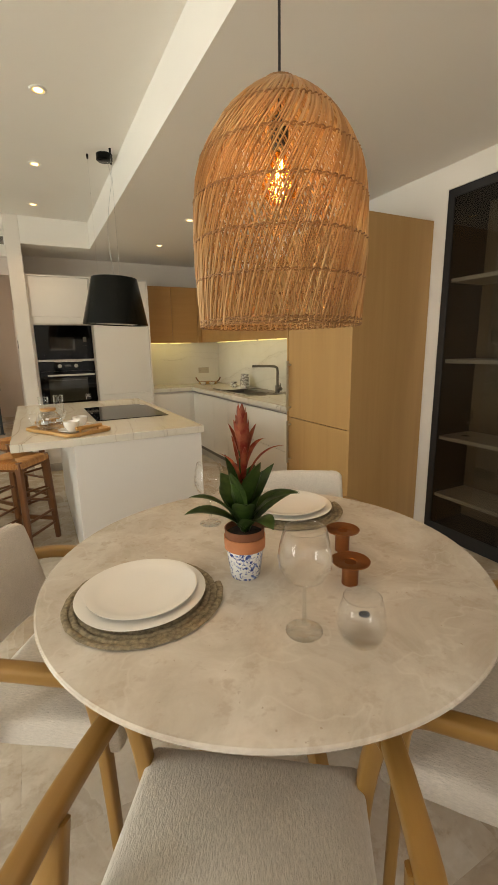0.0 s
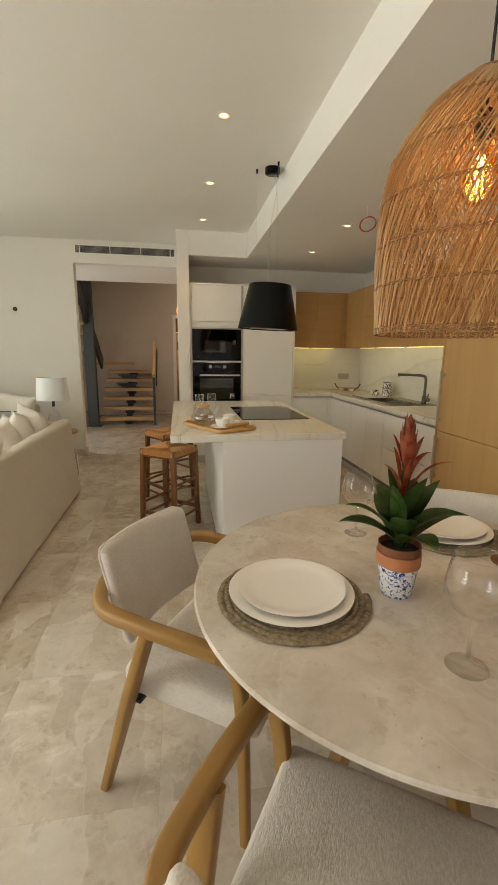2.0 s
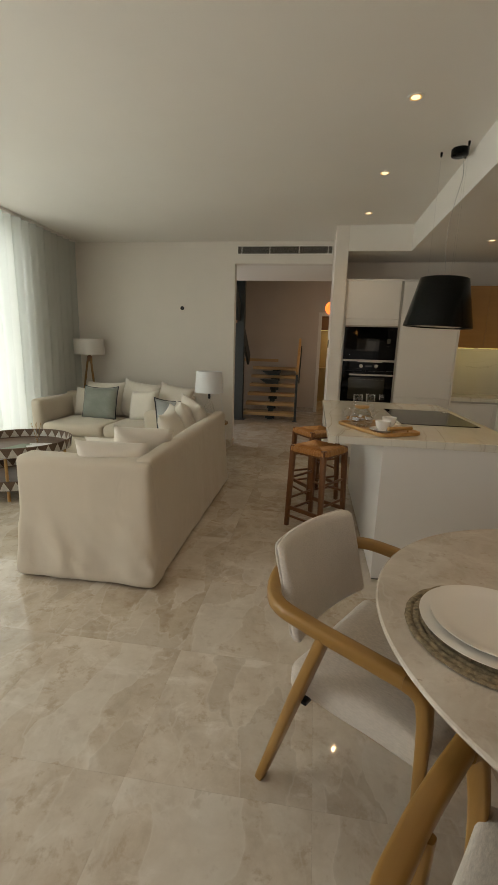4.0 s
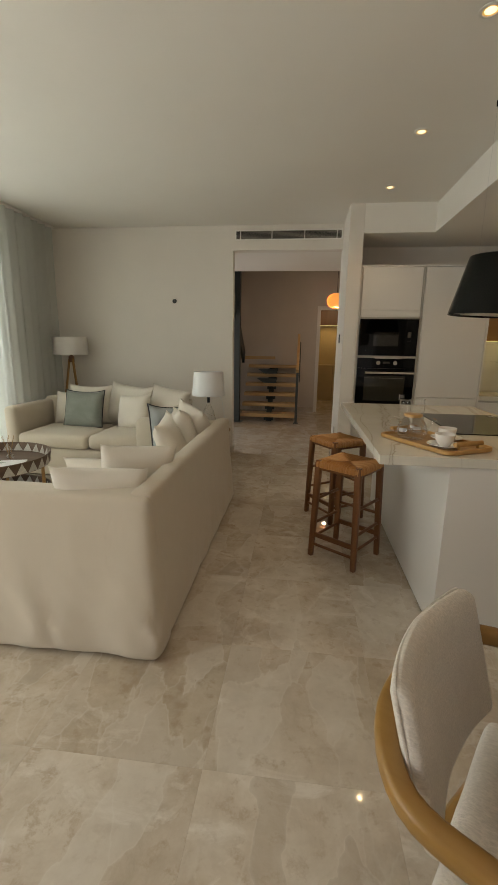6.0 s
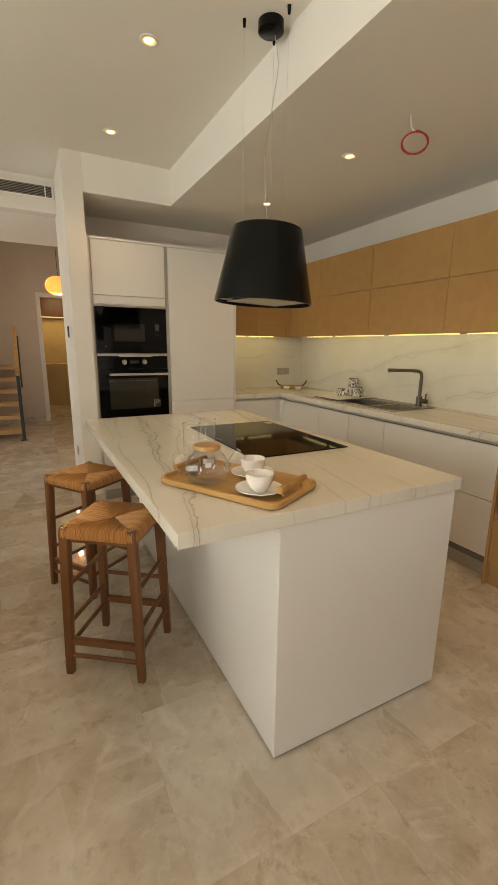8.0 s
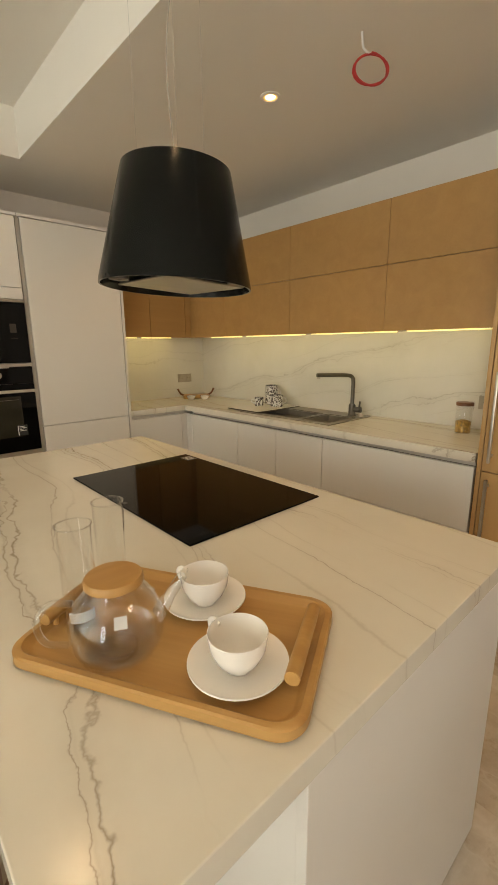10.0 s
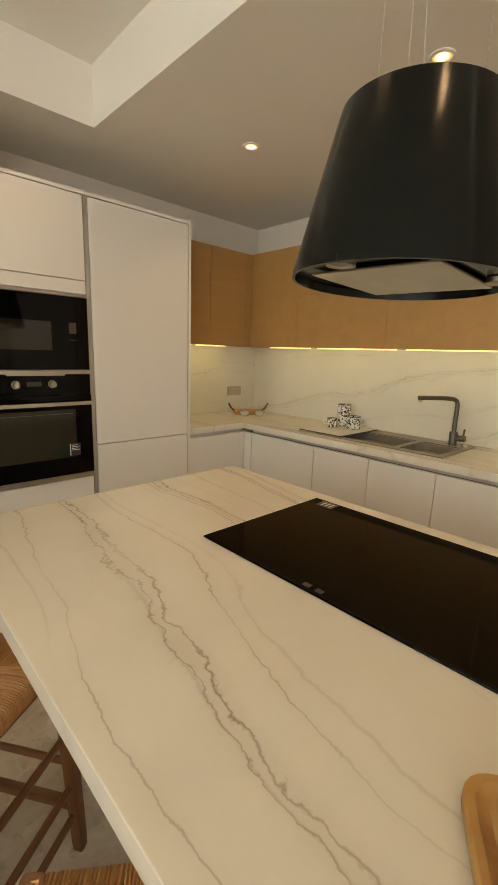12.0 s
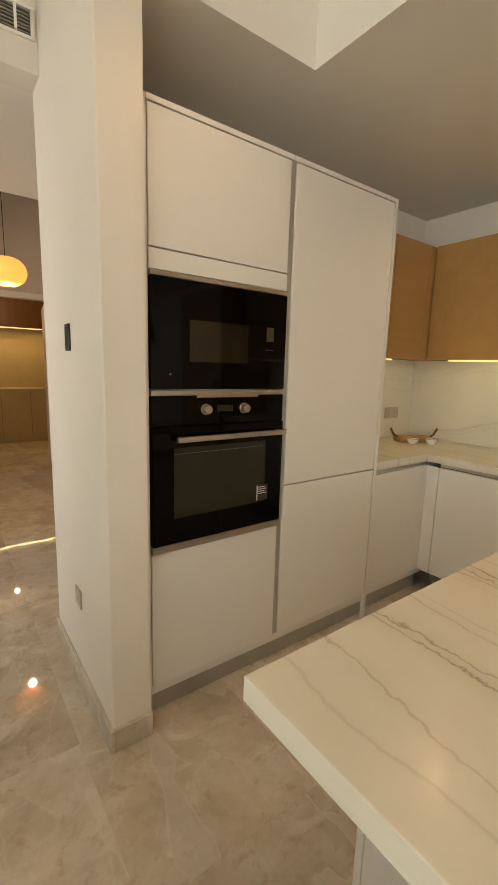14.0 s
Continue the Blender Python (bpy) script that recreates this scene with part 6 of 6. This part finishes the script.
sofa = thing("sofa", "cream linen slipcovered sofa with its back to the passage", "sofa", group="slipcovered sofas")
X0, X1, Y0, Y1 = -1.93, -1.085, 2.185, 4.36
part("backrest", drape((X1 - 0.115, Y0 + 0.115, 0.012), (X1, Y1 - 0.02, 0.752), 2.0, 0.004, 0.034, (-0.05, 0)), M_LINEN, sofa, "", 70)
part("armrest", drape((X0, Y0, 0.012), (X1 - 0.004, Y0 + 0.17, 0.735), 5.0, 0.015, 0.034, (-0.05, 0.11)), M_LINEN, sofa, "loose slipcovered armrest with creased hem", 70)
part("armrest", drape((X0, Y1 - 0.17, 0.012), (X1 - 0.02, Y1, 0.73), 9.0, 0.009, 0.05, (-0.05, 0)), M_LINEN, sofa, "", 70)
part("base", drape((X0 + 0.015, Y0 + 0.15, 0.012), (X1 - 0.15, Y1 - 0.15, 0.30), 12.0), M_LINEN, sofa, "", 70)
ym = (Y0 + Y1) / 2
for y0, y1 in ((Y0 + 0.165, ym), (ym, Y1 - 0.165)):
    part("seat_cushion", soft_box((X0 - 0.01, y0, 0.305), (X1 - 0.125, y1, 0.455), 0.05, 0.05, 0.006, 5, y0, 0.02), M_LINEN, sofa, "", 70)

sofa2 = thing("sofa", "cream linen slipcovered two-seat sofa against the far wall", "sofa", group="slipcovered sofas")
A0, A1, B0, B1 = -3.56, -1.75, 4.66, 5.58
part("backrest", drape((A0 + 0.02, B1 - 0.20, 0.012), (A1 - 0.02, B1, 0.76), 22.0), M_LINEN, sofa2, "", 70)
for x0, x1, s in ((A0, A0 + 0.13, 25.0), (A1 - 0.13, A1, 28.0)):
    part("armrest", drape((x0, B0, 0.012), (x1, B1 - 0.05, 0.73), s, 0.008, 0.045), M_LINEN, sofa2, "", 70)
part("base", drape((A0 + 0.11, B0 + 0.02, 0.012), (A1 - 0.11, B1 - 0.15, 0.30), 31.0), M_LINEN, sofa2, "", 70)
xm = (A0 + A1) / 2
for x0, x1 in ((A0 + 0.135, xm), (xm, A1 - 0.135)):
    part("seat_cushion", soft_box((x0, B0 - 0.01, 0.305), (x1, B1 - 0.19, 0.455), 0.05, 0.05, 0.006, 5, x0, 0.02), M_LINEN, sofa2, "", 70)


def pillow(x, y, z, w, h, t, rz, lean, mat, seed, label, roll=0, piping=False):
    ob = thing("cushion", label, "cushion", pose(x, y, z, 0, 0, rz) @ pose(0, 0, 0, lean, roll, 0), "scatter cushions")
    part("cover", pillow_mesh(w, h, t, 18, seed), mat, ob, "", 70)
    if piping:
        pts = []
        for k in range(64):
            q = k / 16
            s, f = int(q), q - int(q)
            u, v = ((f * 2 - 1, -1), (1, f * 2 - 1), (1 - f * 2, 1), (-1, 1 - f * 2))[s]
            pull = 1 - 0.07 * (1 - abs(u * u * v * v)) * (u * u + v * v) / 1.6
            pts.append((u * w / 2 * pull, 0, (v + 1) * h / 2 * pull + h * 0.03 * u * u))
        part("piping", sweep(pts, ring_sec(0.006, 6), up=(0, 1, 0), closed=True), M_PIPING, ob, "dark piped edge", 60)


CREAM = "plump cream linen cushion leaning on the sofa back"
for a in ((-1.46, 2.52, 0.470, 0.44, 0.37, 0.17, 16, 20, 1.0, 3), (-1.43, 2.86, 0.480, 0.40, 0.40, 0.17, 26, 22, 2.0, 4), (-1.62, 2.92, 0.455, 0.38, 0.32, 0.15, 0, 24, 8.0, 0), (-1.37, 3.74, 0.45, 0.44, 0.42, 0.18, 96, -24, 3.0, -6),
          (-1.34, 3.92, 0.455, 0.44, 0.45, 0.17, 112, -18, 5.0, 6), (-1.33, 4.08, 0.45, 0.42, 0.47, 0.17, 130, -14, 6.0, -8)):
    pillow(*a[:8], M_PILLOW, a[8], CREAM, a[9])
pillow(-1.52, 3.98, 0.455, 0.44, 0.44, 0.15, 52, -16, M_PALEBLUE, 7.0, "pale blue-grey patterned cushion with dark piping", 6, True)
for a in ((-3.14, 5.28, 0.455, 0.44, 0.38, 0.17, 4, -16, 11.0, 0), (-2.98, 5.36, 0.45, 0.56, 0.46, 0.18, -3, -12, 12.0, 0), (-2.52, 5.34, 0.455, 0.54, 0.48, 0.18, -8, -14, 13.0, 6), (-2.34, 5.10, 0.455, 0.40, 0.40, 0.16, -10, -22, 14.0, -6),
          (-2.06, 5.34, 0.455, 0.52, 0.46, 0.18, -14, -14, 15.0, 7)):
    pillow(*a[:8], M_PILLOW, a[8], CREAM, a[9])
pillow(-2.92, 5.08, 0.455, 0.46, 0.42, 0.15, 0, -17, M_SAGE, 16.0, "sage green woven cushion with dark piping", 0, True)

# ---- lamps in the living room ----
fl = thing("floor_lamp", "wooden tripod floor lamp with cream drum shade", "floor lamp", pose(-3.36, 5.74, 0))
part("shade", lathe([(0.205, 1.245), (0.2, 1.455), (0.197, 1.455), (0.202, 1.245)], 48, closed=True), M_SHADE, fl, "cream drum shade", 40)
part("hub", lathe([(0, 1.15), (0.035, 1.15), (0.035, 1.22), (0.012, 1.24), (0.012, 1.33), (0, 1.33)], 18), M_STOOL, fl, "dark hub", 40)
for a in (90, 210, 330):
    d = Vector((math.cos(radians(a)), math.sin(radians(a)), 0))
    part("leg", sweep([d * 0.025 + Vector((0, 0, 1.19)), d * 0.21], rect_sec(0.028, 0.022, 0.5), up=(-d.y, d.x, 0)), M_OAK, fl, "", 40)
side = thing("side_table", "small round wooden side table between the sofas", "side table", pose(-1.42, 4.96, 0))
part("tabletop", lathe([(0, 0.50), (0.20, 0.50), (0.205, 0.505), (0.205, 0.52), (0.2, 0.525), (0, 0.525)], 40), M_OAK, side, "", 40)
for a in (30, 150, 270):
    d = Vector((math.cos(radians(a)), math.sin(radians(a)), 0))
    part("leg", sweep([d * 0.12 + Vector((0, 0, 0.50)), d * 0.18], ring_sec(0.013, 10)), M_OAK, side, "", 40)
tl = thing("table_lamp", "glass table lamp with white drum shade on the side table", "table lamp", pose(-1.45, 4.98, 0.5255))
part("shade", lathe([(0.170, 0.345), (0.150, 0.590), (0.147, 0.590), (0.167, 0.345)], 48, closed=True), M_SHADE_W, tl, "white tapered shade", 40)
part("base", lathe([(0, 0), (0.07, 0), (0.078, 0.01), (0.075, 0.10), (0.05, 0.20), (0.018, 0.255), (0.018, 0.275), (0.014, 0.275), (0.014, 0.255), (0.046, 0.198), (0.071, 0.10), (0.073, 0.014), (0, 0.008)], 32), M_GLASS, tl, "clear glass base", 50)
part("stem", lathe([(0, 0.27), (0.016, 0.27), (0.016, 0.33), (0.008, 0.34), (0.008, 0.45), (0, 0.45)], 14), M_BLACKFR, tl, "dark stem", 40)
part("cord", sweep(smooth_path([(0.02, 0.0, 0.30), (0.13, -0.02, 0.33), (0.17, -0.02, 0.15), (0.20, 0.0, -0.10), (0.21, 0.02, -0.50)], 5), ring_sec(0.003, 6)), M_LABEL, tl, "white cord", 40)

# ---- round tray table ----
ct = thing("coffee_table", "round tray coffee table with a zigzag inlaid rim", "coffee table", pose(-2.98, 3.66, 0))
M_TRAYWOOD = wood("tray_wood", (0.10, 0.055, 0.03), (0.17, 0.10, 0.06), 0.5, 1.0, 0, 0.9)
M_INLAY = plain("bone_inlay", (0.55, 0.51, 0.45), 0.5, vary=0.1, scale=40)
CR = 0.455
for z, r, nm in ((0.40, CR, "tray"), (0.10, CR * 0.96, "lower_tray")):
    tp = part(nm, lathe([(0, z), (r - 0.012, z), (r, z + 0.004), (r + 0.012, z + 0.095), (r + 0.002, z + 0.095), (r - 0.012, z + 0.014), (0, z + 0.012)], 72), M_TRAYWOOD, ct, "dark wooden tray with raised rim", 40)
    n = 30
    for k in range(n):
        bm = bmesh.new()
        a = 2 * math.pi * k / n
        h = math.pi / n * 0.92
        vs = []
        for dr_, in ((0.0008,), (0.0030,)):
            for da, dz in ((-h, 0.008), (h, 0.008), (0, 0.090)):
                rr = r + 0.012 * (dz / 0.095) + dr_
                vs.append(bm.verts.new((rr * math.cos(a + da), rr * math.sin(a + da), z + dz)))
        bm.faces.new(vs[:3]); bm.faces.new(vs[3:])
        for i in range(3):
            bm.faces.new((vs[i], vs[(i + 1) % 3], vs[3 + (i + 1) % 3], vs[3 + i]))
        part("inlay", bm, M_INLAY, tp)
        bm = bmesh.new()
        vs = []
        for dr_ in (-0.0020, -0.0042):
            for da, dz in ((-h, 0.022), (h, 0.022), (0, 0.090)):
                rr = r - 0.012 + 0.014 * ((dz - 0.014) / 0.081) + dr_
                vs.append(bm.verts.new((rr * math.cos(a + da), rr * math.sin(a + da), z + dz)))
        bm.faces.new(vs[:3]); bm.faces.new(vs[3:])
        for i in range(3):
            bm.faces.new((vs[i], vs[(i + 1) % 3], vs[3 + (i + 1) % 3], vs[3 + i]))
        part("inlay", bm, M_INLAY, tp)
for a in (20, 110, 200, 290):
    d = Vector((math.cos(radians(a)), math.sin(radians(a)), 0))
    part("leg", sweep([d * 0.40 + Vector((0, 0, 0.40)), d * 0.40 + Vector((0, 0, 0.197)), d * 0.40], ring_sec(0.014, 10), up=(1, 0, 0)), M_BAMBOO, ct, "turned pale wooden leg", 40)
df = thing("reed_diffuser", "small glass bottle with thin reeds on the tray", "reed diffuser", pose(-2.92, 3.84, 0.4125))
part("bottle", lathe([(0, 0), (0.03, 0), (0.032, 0.03), (0.012, 0.05), (0.012, 0.065), (0.009, 0.065), (0.009, 0.05), (0.028, 0.03), (0.027, 0.004), (0, 0.004)], 20), M_GLASS, df, "", 50)
for k in range(6):
    a = k * 1.05
    part("reed", sweep([(0, 0, 0.006), (0.05 * math.cos(a), 0.05 * math.sin(a), 0.20)], ring_sec(0.0015, 5)), M_OAK, df)
for x, y, rz, cz, mt in ((-2.80, 3.66, 20, 0.4125, M_LABEL), (-2.93, 3.58, -12, 0.4125, M_GREENERY), (-2.72, 3.60, 45, 0.4215, M_LABEL)):
    mg = thing("magazine", "glossy magazine lying on the round tray", "magazine", pose(x, y, cz, 0, 0, rz), "magazines")
    part("pages", box((-0.10, -0.14, 0), (0.10, 0.14, 0.008), 0.001), M_LABEL, mg)
    part("cover", box((-0.10, -0.14, 0.0081), (0.10, 0.14, 0.0088)), mt, mg, "printed cover")

# ---- on the far wall: grille and wiring point ----
v = thing("air_grille", "long linear air grille with dark slats over the passage", "vent", pose(-0.71, YW, 2.655))
for a, b in (((-0.625, -0.012, -0.056), (0.625, -0.0005, -0.044)), ((-0.625, -0.012, 0.044), (0.625, -0.0005, 0.056)), ((-0.625, -0.012, -0.0435), (-0.612, -0.0005, 0.0435)), ((0.612, -0.012, -0.0435), (0.625, -0.0005, 0.0435))):
    part("frame", box(a, b, 0.001), M_CEIL, v)
part("backing", box((-0.6115, -0.003, -0.0435), (0.6115, -0.0008, 0.0435)), M_VENTDARK, v, "dark backing")
for k in range(7):
    z = -0.037 + k * 0.0123
    part("slat", box((-0.6115, -0.011, z - 0.0016), (0.6115, -0.0035, z + 0.0016)), M_SLAT, v)
for x in (-0.56, -0.19, 0.19, 0.56):
    part("mullion", box((x - 0.005, -0.0128, -0.0435), (x + 0.005, -0.0112, 0.0435)), M_CEIL, v)
wp = thing("wall_outlet", "small dark wiring point for a wall lamp", "wiring point", pose(-2.09, YW, 1.91, 90, 0, 0))
part("cap", lathe([(0, 0.0005), (0.026, 0.0005), (0.026, 0.012), (0.012, 0.016), (0.010, 0.035), (0, 0.037)], 18), M_BLACKFR, wp, "", 40)

# ---- stair hall ----
stair = thing("staircase", "open staircase with oak treads on a dark steel spine", "staircase")
for i in range(7):
    y = 8.52 + 0.245 * i
    z = 0.145 + 0.172 * i
    x0, x1 = (-1.60, -0.58) if i < 6 else (-1.95, -1.05)
    part("tread", box((x0, y, z - 0.064), (x1, y + 0.29, z), 0.004), M_TREAD, stair)
    if i < 6:
        part("support", box((-1.16, y + 0.08, z - 0.13), (-0.98, y + 0.20, z - 0.065)), M_STAIRSTEEL, stair, "dark steel plate")
part("spine", sweep([(-1.07, 8.60, 0.0), (-1.07, 8.62, 0.02), (-1.07, 9.9, 0.92)], rect_sec(0.10, 0.12, 0.1)), M_STAIRSTEEL, stair, "dark steel spine")
for i in range(5):
    part("tread", box((-2.58, 8.9 - 0.245 * i, 1.40 + 0.172 * i - 0.052), (-1.74, 9.19 - 0.245 * i, 1.40 + 0.172 * i), 0.004), M_TREAD, stair)
part("stringer", sweep([(-1.70, 9.7, 1.15), (-1.70, 7.3, 2.75)], rect_sec(0.05, 0.26, 0.1)), M_STAIRSTEEL, stair, "dark steel stringer of the upper flight")
part("newel_post", box((-0.575, 8.40, 0.0), (-0.53, 8.445, 0.95), 0.003), M_STAIRSTEEL, stair, "dark steel post")
part("foot_plate", box((-0.60, 8.38, 0.0), (-0.51, 8.47, 0.012), 0.002), M_STAIRSTEEL, stair)
part("handrail", sweep([(-0.552, 8.42, 0.90), (-0.552, 9.30, 1.55)], rect_sec(0.045, 0.20, 0.2)), M_TREAD, stair, "broad oak handrail")
part("rail_plate", sweep([(-0.515, 8.62, 0.80), (-0.515, 9.32, 1.42)], rect_sec(0.02, 0.16, 0.1)), M_STAIRSTEEL, stair, "dark steel plate behind the handrail")
for i in (2, 3):
    bm = bmesh.new()
    y, z = 8.80 + 0.245 * i, 0.30 + 0.172 * i
    ring = [(-1.38, y), (-0.98, y + 0.02), (-0.98, y + 0.10), (-1.30, y + 0.10)]
    lo = [bm.verts.new((x if x > -1.2 else x + 0.28, yy, z - 0.065)) for x, yy in ring]
    hi = [bm.verts.new((x, yy, z + 0.107)) for x, yy in ring]
    bm.faces.new(lo[::-1])
    bm.faces.new(hi)
    for k in range(4):
        bm.faces.new((lo[k], lo[(k + 1) % 4], hi[(k + 1) % 4], hi[k]))
    part("bracket", bm, M_STAIRSTEEL, stair, "dark steel tread bracket")
col = thing("steel_column", "dark grey-green steel column beside the stairs", "column")
part("shaft", box((-1.78, 8.35, 0.0125), (-1.60, 8.49, 3.895), 0.004), M_STAIRSTEEL, col)
part("base_plate", box((-1.83, 8.31, 0), (-1.55, 8.53, 0.012), 0.002), M_STAIRSTEEL, col)
part("soffit", sweep([(-2.2, 7.55, 3.05), (-2.2, 8.9, 2.30)], rect_sec(0.70, 0.08, 0.1)), M_STAIRSTEEL, stair, "dark underside of the upper flight")

gl = thing("lantern", "round pleated amber veneer pendant lantern, lit", "pendant lamp", pose(0.08, 8.5, 2.175))
for k in range(28):
    bm = bmesh.new()
    a0, a1 = 2 * math.pi * k / 28, 2 * math.pi * (k + 1.06) / 28
    rows = []
    for i in range(13):
        f = math.pi * (0.06 + 0.88 * i / 12)
        r, z = 0.172 * math.sin(f) ** 0.8, 0.128 * math.cos(f)
        rows.append([bm.verts.new(((r - d) * math.cos(a), (r - d) * math.sin(a), z)) for a, d in ((a0, 0.004), (a1, 0.0))])
    for a, b in zip(rows, rows[1:]):
        bm.faces.new((a[0], a[1], b[1], b[0]))
    part("veneer_strip", bm, M_GLOBE, gl, "", 80)
part("bulb", lathe([(0, -0.04), (0.03, -0.03), (0.04, 0), (0.03, 0.03), (0, 0.04)], 16), M_BULB, gl, "glowing bulb", 60)
part("cord", sweep([(0, 0, 0.12), (0, 0, 3.899 - 2.175)], ring_sec(0.003, 6)), M_BLACKFR, gl)
lamp("lantern_light", "POINT", 14, (1.0, 0.78, 0.55), pose(0.08, 8.5, 1.98), radius=0.03)

# dressing room beyond the hall door
dl = tagged(new("door_1"), "white hall door standing open into the dressing room", "door", kind="structure")
dl.matrix_world = pose(0.695, 10.13, 0, 0, 0, 82)
part("leaf", box((0.0, -0.04, 0.006), (0.80, 0.0, 2.14), 0.003), M_WHITE, dl)
for z in (0.25, 1.15, 1.95):
    part("hinge", box((-0.012, -0.048, z), (0.004, -0.0405, z + 0.09), 0.002), M_BLACKFR, dl, "dark hinge")
part("door_handle", sweep([(0.74, -0.041, 1.02), (0.74, -0.075, 1.02), (0.64, -0.078, 1.02)], ring_sec(0.008, 8)), M_BLACKFR, dl, "dark lever handle", 50)
wd = thing("wardrobe", "beige built-in wardrobe with lit niche", "wardrobe")
part("base_unit", box((-0.499, 12.2, 0.0), (1.2, 12.79, 0.93), 0.003), M_CLOSET, wd)
part("niche_back", box((-0.499, 12.6, 0.93), (1.2, 12.79, 1.95)), M_CLOSET, wd)
part("upper_unit", box((-0.499, 12.2, 1.95), (1.2, 12.79, 2.499), 0.003), M_STOOL, wd, "dark upper unit")
for x in (-0.1, 0.35, 0.8):
    # dark strips laid on the front, painted shade of the door gaps
    part("door_gap", box((x, 12.196, 0.05), (x + 0.006, 12.1995, 0.9)), M_GAP_SHADE, wd)
part("led_strip", box((-0.45, 12.22, 1.935), (1.15, 12.24, 1.9495)), M_LED, wd, "warm glowing strip light")
lamp("niche_light", "AREA", 5, (1.0, 0.76, 0.36), look((0.35, 12.3, 1.92), (0.35, 12.35, 0)), size=(1.6, 0.05))
lamp("dressing_light", "POINT", 8, (1.0, 0.80, 0.45), pose(0.3, 11.3, 2.3), radius=0.025)

# ---- floor: bed and single marble tiles ----
fb = setting("floor", box((XW - 0.3, YR - 0.25, -0.06), (XR + 0.45, 13.0, -0.012)), M_GROUT, "polished beige marble floor in large square tiles")
P = 0.61
tile_mesh = None
for ix in range(-5, 6):
    for iy in range(-9, 19):
        x0, y0 = -0.78 + P * ix, 1.74 + P * iy
        x1, y1 = x0 + P, y0 + P
        if y0 > YW and (x0 > 1.4 or x1 < -2.65):
            continue
        if y0 > 10.1 and x1 < -0.6:
            continue
        if y0 > 13 or x1 < XW - 0.3 or y1 < YR - 0.2:
            continue
        if tile_mesh is None:
            t = part("tile", box((0.00012, 0.00012, -0.012), (P - 0.00012, P - 0.00012, 0.0), 0.0003, 1), M_FLOOR, fb)
            tile_mesh = t.data
        else:
            t = new("tile", tile_mesh)
            t.parent = fb
        t.location = (x0, y0, 0.0001 * math.sin(ix * 12.9 + iy * 78.2))
